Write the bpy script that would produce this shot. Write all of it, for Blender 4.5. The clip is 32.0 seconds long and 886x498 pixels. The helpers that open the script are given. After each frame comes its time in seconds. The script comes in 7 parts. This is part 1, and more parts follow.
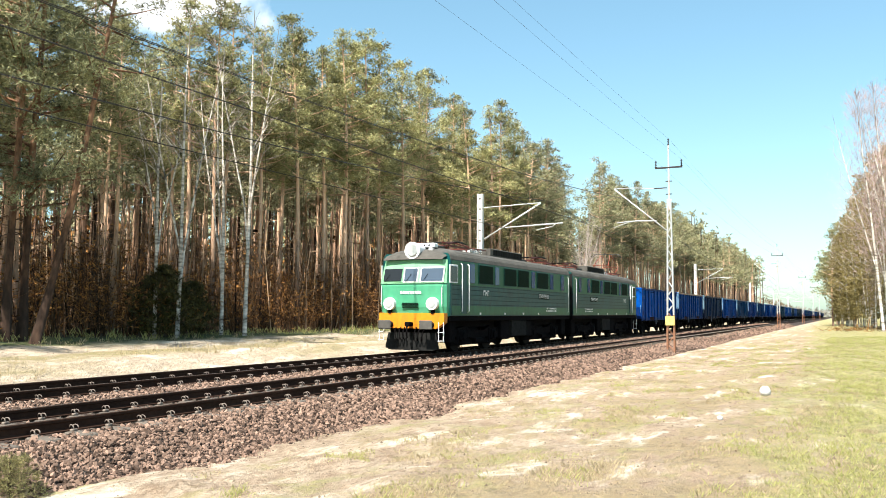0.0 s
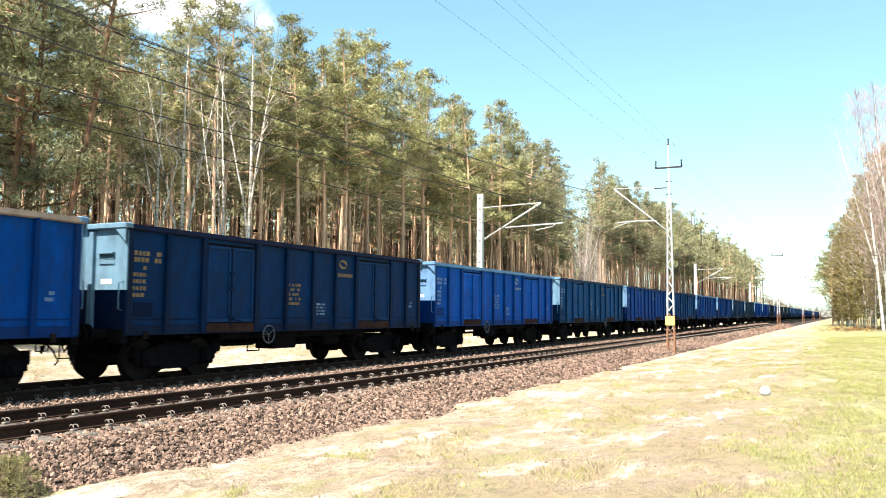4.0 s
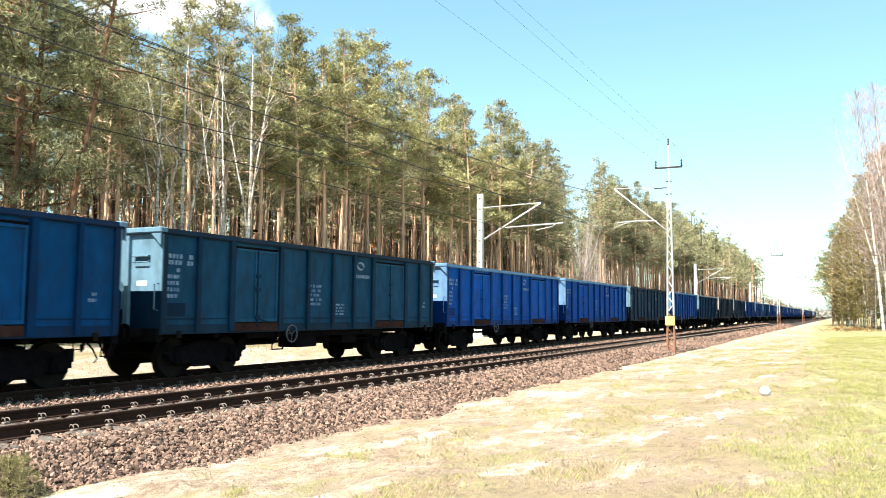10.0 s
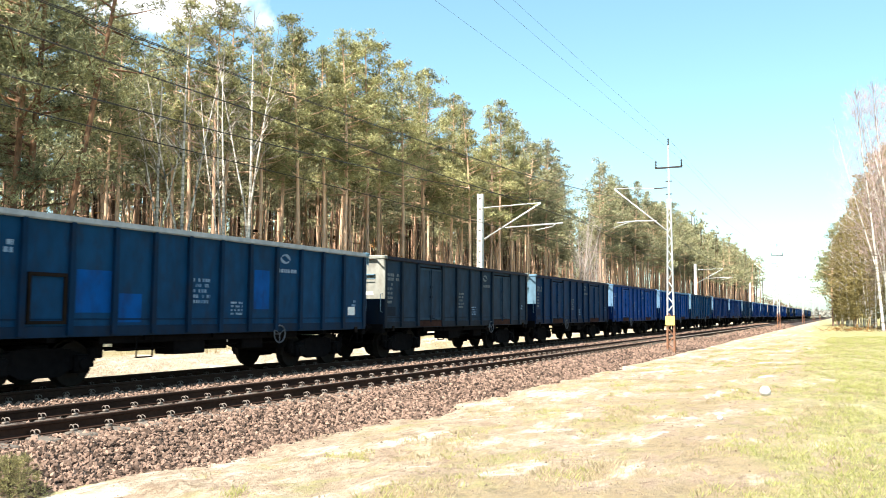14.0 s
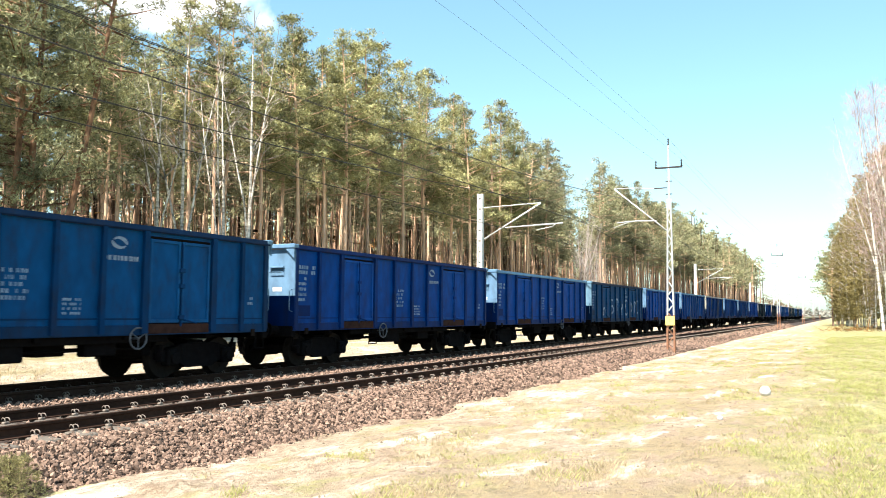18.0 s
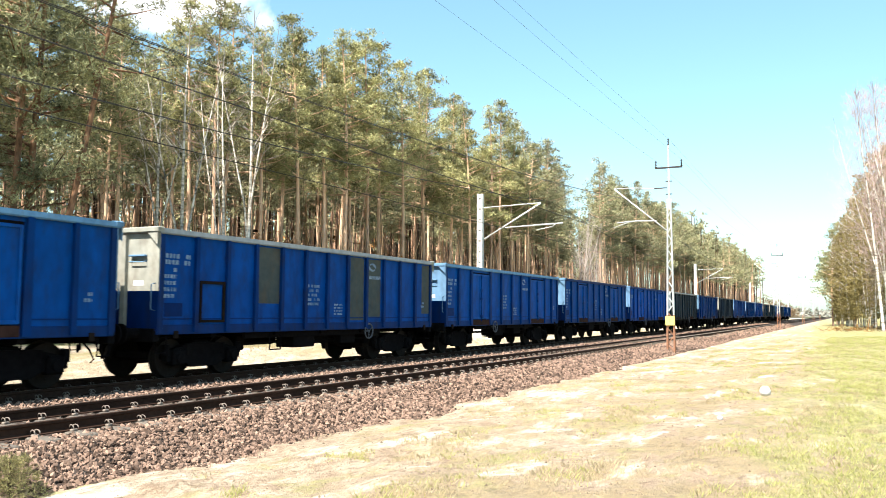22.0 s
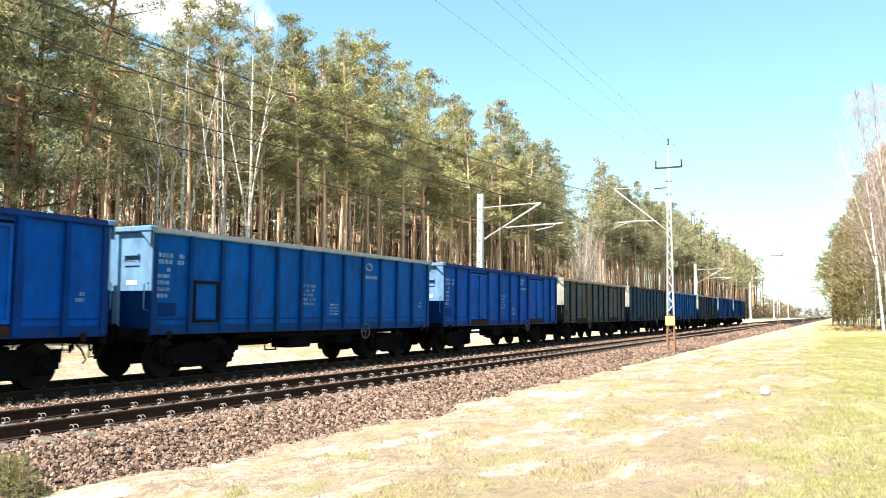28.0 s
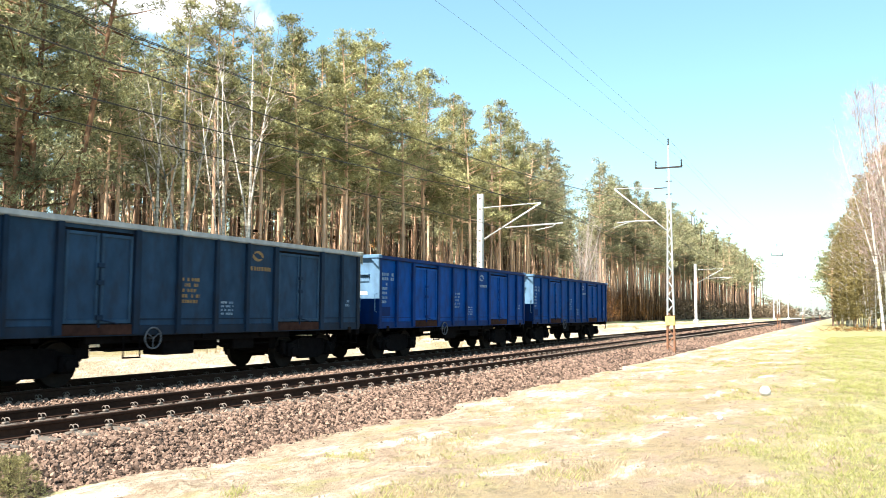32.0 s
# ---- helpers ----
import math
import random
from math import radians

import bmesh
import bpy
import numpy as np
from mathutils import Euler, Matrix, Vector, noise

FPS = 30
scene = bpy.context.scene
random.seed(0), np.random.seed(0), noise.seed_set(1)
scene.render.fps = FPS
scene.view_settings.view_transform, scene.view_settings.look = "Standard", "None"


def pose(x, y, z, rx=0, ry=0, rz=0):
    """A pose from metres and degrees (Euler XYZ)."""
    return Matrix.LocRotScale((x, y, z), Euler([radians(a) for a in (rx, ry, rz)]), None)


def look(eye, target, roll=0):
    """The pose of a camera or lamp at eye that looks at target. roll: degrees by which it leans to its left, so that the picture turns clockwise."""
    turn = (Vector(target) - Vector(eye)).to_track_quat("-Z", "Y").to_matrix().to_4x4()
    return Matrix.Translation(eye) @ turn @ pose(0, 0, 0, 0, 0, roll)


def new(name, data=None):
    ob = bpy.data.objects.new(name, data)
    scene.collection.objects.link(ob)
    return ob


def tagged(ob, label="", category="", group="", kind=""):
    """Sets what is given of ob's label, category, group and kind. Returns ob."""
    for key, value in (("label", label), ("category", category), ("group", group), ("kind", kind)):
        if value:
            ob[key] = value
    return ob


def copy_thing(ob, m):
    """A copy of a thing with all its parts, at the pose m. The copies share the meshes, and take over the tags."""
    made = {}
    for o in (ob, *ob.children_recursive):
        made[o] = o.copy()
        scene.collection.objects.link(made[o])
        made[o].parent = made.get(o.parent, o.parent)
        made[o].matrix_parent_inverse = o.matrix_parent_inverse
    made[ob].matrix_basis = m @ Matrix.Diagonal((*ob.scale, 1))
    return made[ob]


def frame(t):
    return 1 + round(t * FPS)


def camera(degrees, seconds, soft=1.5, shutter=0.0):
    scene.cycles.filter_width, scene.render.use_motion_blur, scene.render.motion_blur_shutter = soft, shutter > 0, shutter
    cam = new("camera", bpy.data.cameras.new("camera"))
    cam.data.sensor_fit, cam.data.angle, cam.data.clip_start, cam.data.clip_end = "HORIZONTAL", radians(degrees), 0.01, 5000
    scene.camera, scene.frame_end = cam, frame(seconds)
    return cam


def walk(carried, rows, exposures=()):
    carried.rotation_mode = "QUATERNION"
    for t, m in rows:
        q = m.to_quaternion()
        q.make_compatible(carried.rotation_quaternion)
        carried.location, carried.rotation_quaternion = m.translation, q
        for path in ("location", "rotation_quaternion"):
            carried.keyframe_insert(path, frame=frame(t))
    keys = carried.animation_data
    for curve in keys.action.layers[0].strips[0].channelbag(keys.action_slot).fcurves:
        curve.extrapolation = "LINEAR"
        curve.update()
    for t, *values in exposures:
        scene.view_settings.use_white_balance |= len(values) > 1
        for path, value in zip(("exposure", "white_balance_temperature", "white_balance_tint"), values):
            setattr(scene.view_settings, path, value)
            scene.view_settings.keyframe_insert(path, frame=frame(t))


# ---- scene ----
# ---------------------------------------------------------------- camera
EYE = Vector((0.0, 0.0, 1.542))
YAW, TILT = radians(26.847), radians(4.552)
AHEAD = Vector((-math.sin(YAW) * math.cos(TILT), math.cos(YAW) * math.cos(TILT), math.sin(TILT)))
VIEW = look(EYE, EYE + AHEAD, 0.4285)
cam = camera(57.07, 32.0, soft=0.9, shutter=0.08)
walk(cam, [(0.0, VIEW), (32.0, VIEW)], exposures=[(0.0, 1.36), (1.0, 1.52), (2.0, 1.63), (3.0, 1.65), (20.0, 1.65), (32.0, 1.70)])

# ---------------------------------------------------------------- sky and sun
SUN_EL, SUN_AZ = radians(54), radians(-176.5)      # from behind the camera, a little to the forest side
world = bpy.data.worlds.new("sky")
scene.world = world
world.use_nodes = True
wn, wl = world.node_tree.nodes, world.node_tree.links
wn.clear()
w_out = wn.new("ShaderNodeOutputWorld")
w_bg = wn.new("ShaderNodeBackground")
w_sky = wn.new("ShaderNodeTexSky")
w_sky.sky_type, w_sky.sun_disc = "NISHITA", False
w_sky.sun_elevation, w_sky.sun_rotation = SUN_EL, SUN_AZ
w_sky.altitude, w_sky.air_density, w_sky.dust_density, w_sky.ozone_density = 60, 1.0, 1.2, 1.0
w_bg.inputs["Strength"].default_value = 0.076
w_tint = wn.new("ShaderNodeMixRGB")               # clear spring air, towards cyan
w_tint.blend_type = "MULTIPLY"
w_tint.inputs[0].default_value = 1
w_tint.inputs[2].default_value = (0.97, 1.11, 1.02, 1)
wl.new(w_sky.outputs["Color"], w_tint.inputs[1])
# a fair-weather cloud over the wood
CLOUD = Vector((-0.672, 0.650, 0.357)).normalized()
w_co = wn.new("ShaderNodeTexCoord")
w_sub = wn.new("ShaderNodeVectorMath")
w_sub.operation = "SUBTRACT"
w_sub.inputs[1].default_value = CLOUD
w_str = wn.new("ShaderNodeVectorMath")
w_str.operation = "MULTIPLY"
w_str.inputs[1].default_value = (1.0, 1.0, 2.3)
w_len = wn.new("ShaderNodeVectorMath")
w_len.operation = "LENGTH"
w_fall = wn.new("ShaderNodeMapRange")
w_fall.inputs["From Min"].default_value, w_fall.inputs["From Max"].default_value = 0.0, 0.168
w_fall.inputs["To Min"].default_value, w_fall.inputs["To Max"].default_value = 0.40, -0.24
w_no = wn.new("ShaderNodeTexNoise")
w_no.inputs["Scale"].default_value, w_no.inputs["Detail"].default_value = 9.0, 7
w_add = wn.new("ShaderNodeMath")
w_add.operation = "ADD"
w_ra = wn.new("ShaderNodeMapRange")
w_ra.inputs["From Min"].default_value, w_ra.inputs["From Max"].default_value = 0.50, 0.66
w_mix = wn.new("ShaderNodeMixRGB")
w_mix.inputs[2].default_value = (8.0, 8.2, 8.4, 1)
wl.new(w_co.outputs["Generated"], w_sub.inputs[0])
wl.new(w_sub.outputs[0], w_str.inputs[0])
wl.new(w_str.outputs[0], w_len.inputs[0])
wl.new(w_len.outputs["Value"], w_fall.inputs["Value"])
wl.new(w_co.outputs["Generated"], w_no.inputs["Vector"])
wl.new(w_no.outputs["Fac"], w_add.inputs[0])
wl.new(w_fall.outputs["Result"], w_add.inputs[1])
wl.new(w_add.outputs[0], w_ra.inputs["Value"])
wl.new(w_ra.outputs["Result"], w_mix.inputs[0])
w_haze = wn.new("ShaderNodeMixRGB")               # thin high haze lightens the whole sky
w_haze.blend_type = "ADD"
w_haze.inputs[0].default_value = 1
w_haze.inputs[2].default_value = (0.20, 0.62, 0.74, 1)
wl.new(w_tint.outputs["Color"], w_haze.inputs[1])
wl.new(w_haze.outputs["Color"], w_mix.inputs[1])
wl.new(w_mix.outputs["Color"], w_bg.inputs["Color"])
wl.new(w_bg.outputs["Background"], w_out.inputs["Surface"])

sun = new("sun", bpy.data.lights.new("sun", "SUN"))
sun.data.energy, sun.data.angle, sun.data.color = 5.0, radians(0.55), (1.0, 0.95, 0.86)
SUN_FROM = Vector((math.sin(SUN_AZ) * math.cos(SUN_EL), math.cos(SUN_AZ) * math.cos(SUN_EL), math.sin(SUN_EL)))
sun.matrix_world = look(SUN_FROM * 60, (0, 0, 0))


# ---------------------------------------------------------------- materials
def material(name, dark, light, rough=0.8, metal=0.0, grain=6.0, patch=0.6, bump=0.25, stretch=(1, 1, 1), contrast=0.5,
             space="Object", painted=False, spec=0.25, leaf=0.0, sun_wash=0.0, island=0.0, soil=None, soil_amount=0.0, each=0.0, skew=1.0, foot=None):
    """Two-scale procedural surface: dark and light colour mixed by grain and patches, with relief."""
    m = bpy.data.materials.new(name)
    m.use_nodes = True
    n, l = m.node_tree.nodes, m.node_tree.links
    b = n["Principled BSDF"]
    b.inputs["Roughness"].default_value, b.inputs["Metallic"].default_value = rough, metal
    b.inputs["Specular IOR Level"].default_value = spec
    co = n.new("ShaderNodeTexCoord")
    mp = n.new("ShaderNodeMapping")
    mp.inputs["Scale"].default_value = stretch
    if space == "World":
        ge = n.new("ShaderNodeNewGeometry")
        l.new(ge.outputs["Position"], mp.inputs["Vector"])
    else:
        l.new(co.outputs[space], mp.inputs["Vector"])

    def noise_tex(scale, detail):
        t = n.new("ShaderNodeTexNoise")
        t.inputs["Scale"].default_value, t.inputs["Detail"].default_value = scale, detail
        l.new(mp.outputs["Vector"], t.inputs["Vector"])
        return t.outputs["Fac"]

    fine, wide = noise_tex(grain, 6), noise_tex(patch, 4)
    add = n.new("ShaderNodeMath")
    add.operation = "ADD"
    l.new(fine, add.inputs[0]), l.new(wide, add.inputs[1])
    half = n.new("ShaderNodeMapRange")
    half.inputs["From Min"].default_value, half.inputs["From Max"].default_value = 1 - contrast, 1 + contrast
    l.new(add.outputs[0], half.inputs["Value"])
    fac = half.outputs["Result"]
    if island:
        gi = n.new("ShaderNodeNewGeometry")
        mi = n.new("ShaderNodeMix")
        mi.inputs["Factor"].default_value = island
        l.new(fac, mi.inputs["A"]), l.new(gi.outputs["Random Per Island"], mi.inputs["B"])
        fac = mi.outputs["Result"]
    if each:                                      # every object a shade of its own
        ob_info = n.new("ShaderNodeObjectInfo")
        me_ = n.new("ShaderNodeMix")
        me_.inputs["Factor"].default_value = each
        l.new(fac, me_.inputs["A"]), l.new(ob_info.outputs["Random"], me_.inputs["B"])
        fac = me_.outputs["Result"]
    if skew != 1.0:                               # few pale pieces among many dark ones
        pw = n.new("ShaderNodeMath")
        pw.operation = "POWER"
        pw.inputs[1].default_value = skew
        l.new(fac, pw.inputs[0])
        fac = pw.outputs[0]
    mix = n.new("ShaderNodeMixRGB")
    l.new(fac, mix.inputs[0])
    if painted:                                   # paint takes the object's own colour
        oi = n.new("ShaderNodeObjectInfo")
        for k, v in ((1, dark[0]), (2, light[0])):
            mul = n.new("ShaderNodeMixRGB")
            mul.blend_type = "MULTIPLY"
            mul.inputs[0].default_value = 1
            mul.inputs[2].default_value = (v, v, v, 1)
            src = oi.outputs["Color"]
            if sun_wash:                             # paler mix: sunlight on the end faces put into the paint
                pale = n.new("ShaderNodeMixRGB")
                pale.inputs[0].default_value = sun_wash
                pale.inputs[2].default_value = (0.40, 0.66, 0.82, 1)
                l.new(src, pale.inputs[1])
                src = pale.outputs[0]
            l.new(src, mul.inputs[1]), l.new(mul.outputs[0], mix.inputs[k])
    else:
        mix.inputs[1].default_value, mix.inputs[2].default_value = (*dark, 1), (*light, 1)
    col = mix.outputs[0]
    if foot:                                      # thick grey-brown bark on the lower trunk, flaking orange bark above
        fz = n.new("ShaderNodeSeparateXYZ")
        l.new(co.outputs["Object"], fz.inputs[0])
        fn = n.new("ShaderNodeMath")
        fn.operation = "MULTIPLY_ADD"
        fn.inputs[1].default_value = 6.0
        l.new(wide, fn.inputs[0]), l.new(fz.outputs["Z"], fn.inputs[2])
        fr_ = n.new("ShaderNodeMapRange")
        fr_.inputs["From Min"].default_value, fr_.inputs["From Max"].default_value = 4.5, 9.0
        fr_.inputs["To Min"].default_value, fr_.inputs["To Max"].default_value = 0.85, 0.0
        l.new(fn.outputs[0], fr_.inputs["Value"])
        fm = n.new("ShaderNodeMixRGB")
        fm.inputs[2].default_value = (*foot, 1)
        l.new(fr_.outputs["Result"], fm.inputs[0]), l.new(col, fm.inputs[1])
        col = fm.outputs[0]
    if soil:                                      # rust or dust in blotches and runs
        sm = n.new("ShaderNodeMapping")
        sm.inputs["Scale"].default_value = (1.1, 1.1, 0.45)
        l.new(co.outputs["Object"], sm.inputs["Vector"])
        st = n.new("ShaderNodeTexNoise")
        st.inputs["Scale"].default_value, st.inputs["Detail"].default_value = 2.6, 9
        st.inputs["Roughness"].default_value = 0.68
        l.new(sm.outputs["Vector"], st.inputs["Vector"])
        sr = n.new("ShaderNodeMapRange")
        sr.inputs["From Min"].default_value, sr.inputs["From Max"].default_value = 0.49, 0.72
        sr.inputs["To Max"].default_value = soil_amount
        l.new(st.outputs["Fac"], sr.inputs["Value"])
        ms = n.new("ShaderNodeMixRGB")
        ms.inputs[2].default_value = (*soil, 1)
        l.new(sr.outputs["Result"], ms.inputs[0]), l.new(col, ms.inputs[1])
        col = ms.outputs[0]
    l.new(col, b.inputs["Base Color"])
    if bump:
        bp = n.new("ShaderNodeBump")
        bp.inputs["Strength"].default_value, bp.inputs["Distance"].default_value = bump, 0.02
        l.new(fine, bp.inputs["Height"]), l.new(bp.outputs["Normal"], b.inputs["Normal"])
    if leaf:                                      # thin foliage lets light through
        tr = n.new("ShaderNodeBsdfTranslucent")
        l.new(col, tr.inputs["Color"])
        ad = n.new("ShaderNodeMixShader")
        ad.inputs[0].default_value = leaf
        l.new(b.outputs[0], ad.inputs[1]), l.new(tr.outputs[0], ad.inputs[2])
        l.new(ad.outputs[0], n["Material Output"].inputs["Surface"])
    return m


def ground_material():
    """Pale sand with dry turf, greener away from the line, brown litter in the wood."""
    m = bpy.data.materials.new("sandy_ground")
    m.use_nodes = True
    n, l = m.node_tree.nodes, m.node_tree.links
    b = n["Principled BSDF"]
    b.inputs["Roughness"].default_value = 0.95
    ge = n.new("ShaderNodeNewGeometry")
    sep = n.new("ShaderNodeSeparateXYZ")
    l.new(ge.outputs["Position"], sep.inputs[0])

    def noise_tex(scale, detail, stretch=(1, 1, 1), rough=0.55):
        mp = n.new("ShaderNodeMapping")
        mp.inputs["Scale"].default_value = stretch
        l.new(ge.outputs["Position"], mp.inputs["Vector"])
        t = n.new("ShaderNodeTexNoise")
        t.inputs["Scale"].default_value, t.inputs["Detail"].default_value, t.inputs["Roughness"].default_value = scale, detail, rough
        l.new(mp.outputs[0], t.inputs["Vector"])
        return t.outputs["Fac"]

    def ranged(v, a, b_, lo=0.0, hi=1.0):
        r = n.new("ShaderNodeMapRange")
        r.inputs["From Min"].default_value, r.inputs["From Max"].default_value = a, b_
        r.inputs["To Min"].default_value, r.inputs["To Max"].default_value = lo, hi
        l.new(v, r.inputs["Value"])
        return r.outputs["Result"]

    def maths(op, a, c):
        k = n.new("ShaderNodeMath")
        k.operation, k.use_clamp = op, op != "ADD"
        for i, v in enumerate((a, c)):
            if isinstance(v, float):
                k.inputs[i].default_value = v
            else:
                l.new(v, k.inputs[i])
        return k.outputs[0]

    def mixed(fac, a, c):
        k = n.new("ShaderNodeMixRGB")
        if isinstance(fac, float):
            k.inputs[0].default_value = fac
        else:
            l.new(fac, k.inputs[0])
        for i, v in ((1, a), (2, c)):
            if isinstance(v, tuple):
                k.inputs[i].default_value = (*v, 1)
            else:
                l.new(v, k.inputs[i])
        return k.outputs[0]

    fine, mid, wide = noise_tex(30, 6, rough=0.7), noise_tex(2.6, 6, (1, 0.5, 1), 0.65), noise_tex(0.45, 5)
    sand = mixed(ranged(mid, 0.36, 0.62), (0.36, 0.265, 0.185), (0.60, 0.49, 0.375))
    sand = mixed(ranged(fine, 0.40, 0.66, 0.0, 0.30), sand, (0.28, 0.20, 0.13))
    crumbs = noise_tex(7.0, 6, (1, 0.55, 1), 0.75)
    sand = mixed(ranged(crumbs, 0.50, 0.60, 0.0, 0.70), sand, (0.21, 0.14, 0.085))
    scrape = noise_tex(1.25, 5, (1.0, 0.42, 1.0), 0.62)
    sand = mixed(ranged(scrape, 0.54, 0.66, 0.0, 0.9), sand, (0.84, 0.76, 0.65))
    dry = mixed(ranged(crumbs, 0.38, 0.62), (0.185, 0.135, 0.062), (0.43, 0.335, 0.185))
    green = mixed(ranged(crumbs, 0.38, 0.62), (0.19, 0.195, 0.055), (0.44, 0.42, 0.165))
    # how much turf: little by the ballast, closed further out
    turf = maths("ADD", ranged(sep.outputs["X"], -8.5, 2.0, -0.10, 0.20), maths("ADD", mid, wide))
    col = mixed(ranged(turf, 0.98, 1.10, 0.0, 0.75), sand, dry)
    away = n.new("ShaderNodeMath")                # the meadow strip runs slightly off the line
    away.operation = "MULTIPLY_ADD"
    l.new(sep.outputs["Y"], away.inputs[0]), l.new(sep.outputs["X"], away.inputs[2])
    away.inputs[1].default_value = 0.036
    patches = maths("ADD", ranged(noise_tex(1.1, 5, (1, 0.42, 1), 0.6), 0.0, 1.0, 0.0, 0.7), ranged(noise_tex(6.0, 5, (1, 0.5, 1), 0.75), 0.0, 1.0, 0.0, 0.3))
    lush = maths("ADD", ranged(away.outputs[0], -1.2, 0.5, -0.03, 0.16), patches)
    col = mixed(ranged(lush, 0.49, 0.60, 0.0, 0.72), col, green)
    # the fire-break beyond the tracks: sand with two grassy bands, then forest litter
    ruts = noise_tex(0.5, 5, (2.2, 0.25, 1))
    pale = mixed(0.25, sand, (0.72, 0.655, 0.55))
    break_sand = mixed(ranged(ruts, 0.48, 0.64, 0.0, 0.7), pale, mixed(ranged(fine, 0.3, 0.7), (0.22, 0.20, 0.08), (0.40, 0.34, 0.17)))
    track = maths("ADD", sep.outputs["X"], ranged(wide, 0.0, 1.0, -0.9, 0.9))
    verdure = mixed(ranged(crumbs, 0.35, 0.65), (0.17, 0.15, 0.055), (0.36, 0.31, 0.14))
    band = maths("MULTIPLY", maths("MULTIPLY", ranged(track, -21.3, -20.7), ranged(track, -20.1, -19.6, 1.0, 0.0)), ranged(crumbs, 0.36, 0.52, 0.15, 0.85))
    break_sand = mixed(band, break_sand, verdure)
    # litter kept near black, the wood's shade put into its colour
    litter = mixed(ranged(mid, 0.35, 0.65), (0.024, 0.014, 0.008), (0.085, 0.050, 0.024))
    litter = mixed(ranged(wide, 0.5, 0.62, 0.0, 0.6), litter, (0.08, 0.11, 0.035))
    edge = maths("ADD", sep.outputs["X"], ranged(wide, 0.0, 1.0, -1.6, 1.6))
    # dark green strip between litter and fire-break sand
    foot_green = mixed(ranged(fine, 0.3, 0.7), (0.045, 0.060, 0.018), (0.13, 0.15, 0.045))
    left = mixed(ranged(edge, -23.4, -22.6), mixed(ranged(edge, -25.2, -24.3), litter, foot_green), break_sand)
    far_side = ranged(sep.outputs["X"], -13.2, -12.8)
    col = mixed(far_side, left, col)
    ground_tone = n.new("ShaderNodeMixRGB")               # whole ground multiplied slightly darker and warmer
    ground_tone.blend_type, ground_tone.inputs[0].default_value, ground_tone.inputs[2].default_value = "MULTIPLY", 1, (0.86, 0.83, 0.79, 1)
    l.new(col, ground_tone.inputs[1])
    col = ground_tone.outputs[0]
    l.new(col, b.inputs["Base Color"])
    bp = n.new("ShaderNodeBump")
    bp.inputs["Strength"].default_value, bp.inputs["Distance"].default_value = 1.0, 0.14
    l.new(maths("ADD", crumbs, mid), bp.inputs["Height"]), l.new(bp.outputs["Normal"], b.inputs["Normal"])
    return m


def glass_material(name, tint, rough=0.06):
    m = bpy.data.materials.new(name)
    m.use_nodes = True
    b = m.node_tree.nodes["Principled BSDF"]
    b.inputs["Base Color"].default_value = (*tint, 1)
    b.inputs["Roughness"].default_value = rough
    b.inputs["IOR"].default_value = 1.5
    b.inputs["Specular IOR Level"].default_value = 0.22
    return m


M_GROUND = ground_material()
# near-black bed paints the shade in the gaps between loose stones
M_BALLAST = material("ballast_bed", (0.008, 0.005, 0.004), (0.075, 0.050, 0.040), 0.95, grain=18, patch=26, bump=1.0, space="World", contrast=0.22)
M_STONE = material("ballast_stone", (0.010, 0.006, 0.004), (0.33, 0.215, 0.160), 0.92, grain=30, patch=2.0, bump=0.2, space="World", island=0.85)
M_RAIL = material("rail_steel", (0.018, 0.010, 0.007), (0.055, 0.029, 0.020), 0.8, 0.0, grain=14, patch=0.9, bump=0.2, space="World", spec=0.06)
M_RAILTOP = material("rail_running_face", (0.055, 0.042, 0.034), (0.12, 0.095, 0.08), 0.55, 0.2, grain=20, patch=1.2, bump=0.05, space="World")
M_SLEEPER = material("sleeper_concrete", (0.050, 0.040, 0.033), (0.17, 0.145, 0.12), 0.93, grain=30, patch=3, bump=0.4, space="World")
M_CLIP = material("fastening_steel", (0.09, 0.065, 0.05), (0.27, 0.225, 0.19), 0.7, 0.0, grain=30, patch=4, space="Object")
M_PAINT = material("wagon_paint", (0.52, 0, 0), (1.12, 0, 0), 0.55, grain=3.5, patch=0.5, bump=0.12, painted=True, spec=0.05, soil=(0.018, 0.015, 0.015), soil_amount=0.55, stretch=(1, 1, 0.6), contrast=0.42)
# paler copy of the wagon paint, with sunlight in its colour
M_ENDPAINT = material("sunlit_wagon_paint", (0.40, 0, 0), (0.72, 0, 0), 0.55, grain=5, patch=0.9, bump=0.12, painted=True, spec=0.05, soil=(0.03, 0.03, 0.03), soil_amount=0.40, sun_wash=0.50, stretch=(1, 1, 0.6))
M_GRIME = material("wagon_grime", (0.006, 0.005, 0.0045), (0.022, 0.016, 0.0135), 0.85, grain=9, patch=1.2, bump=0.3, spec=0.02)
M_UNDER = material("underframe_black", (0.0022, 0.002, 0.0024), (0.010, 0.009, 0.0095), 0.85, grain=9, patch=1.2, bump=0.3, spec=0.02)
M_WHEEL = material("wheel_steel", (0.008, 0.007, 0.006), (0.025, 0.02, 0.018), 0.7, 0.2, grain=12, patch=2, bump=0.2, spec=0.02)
M_WHITE = material("stencil_white", (0.52, 0.53, 0.53), (0.80, 0.80, 0.79), 0.6, grain=14, patch=2, bump=0.05)
M_HANDWHEEL = material("handwheel_grey", (0.03, 0.036, 0.05), (0.12, 0.13, 0.15), 0.7, grain=16, patch=2, bump=0.05)
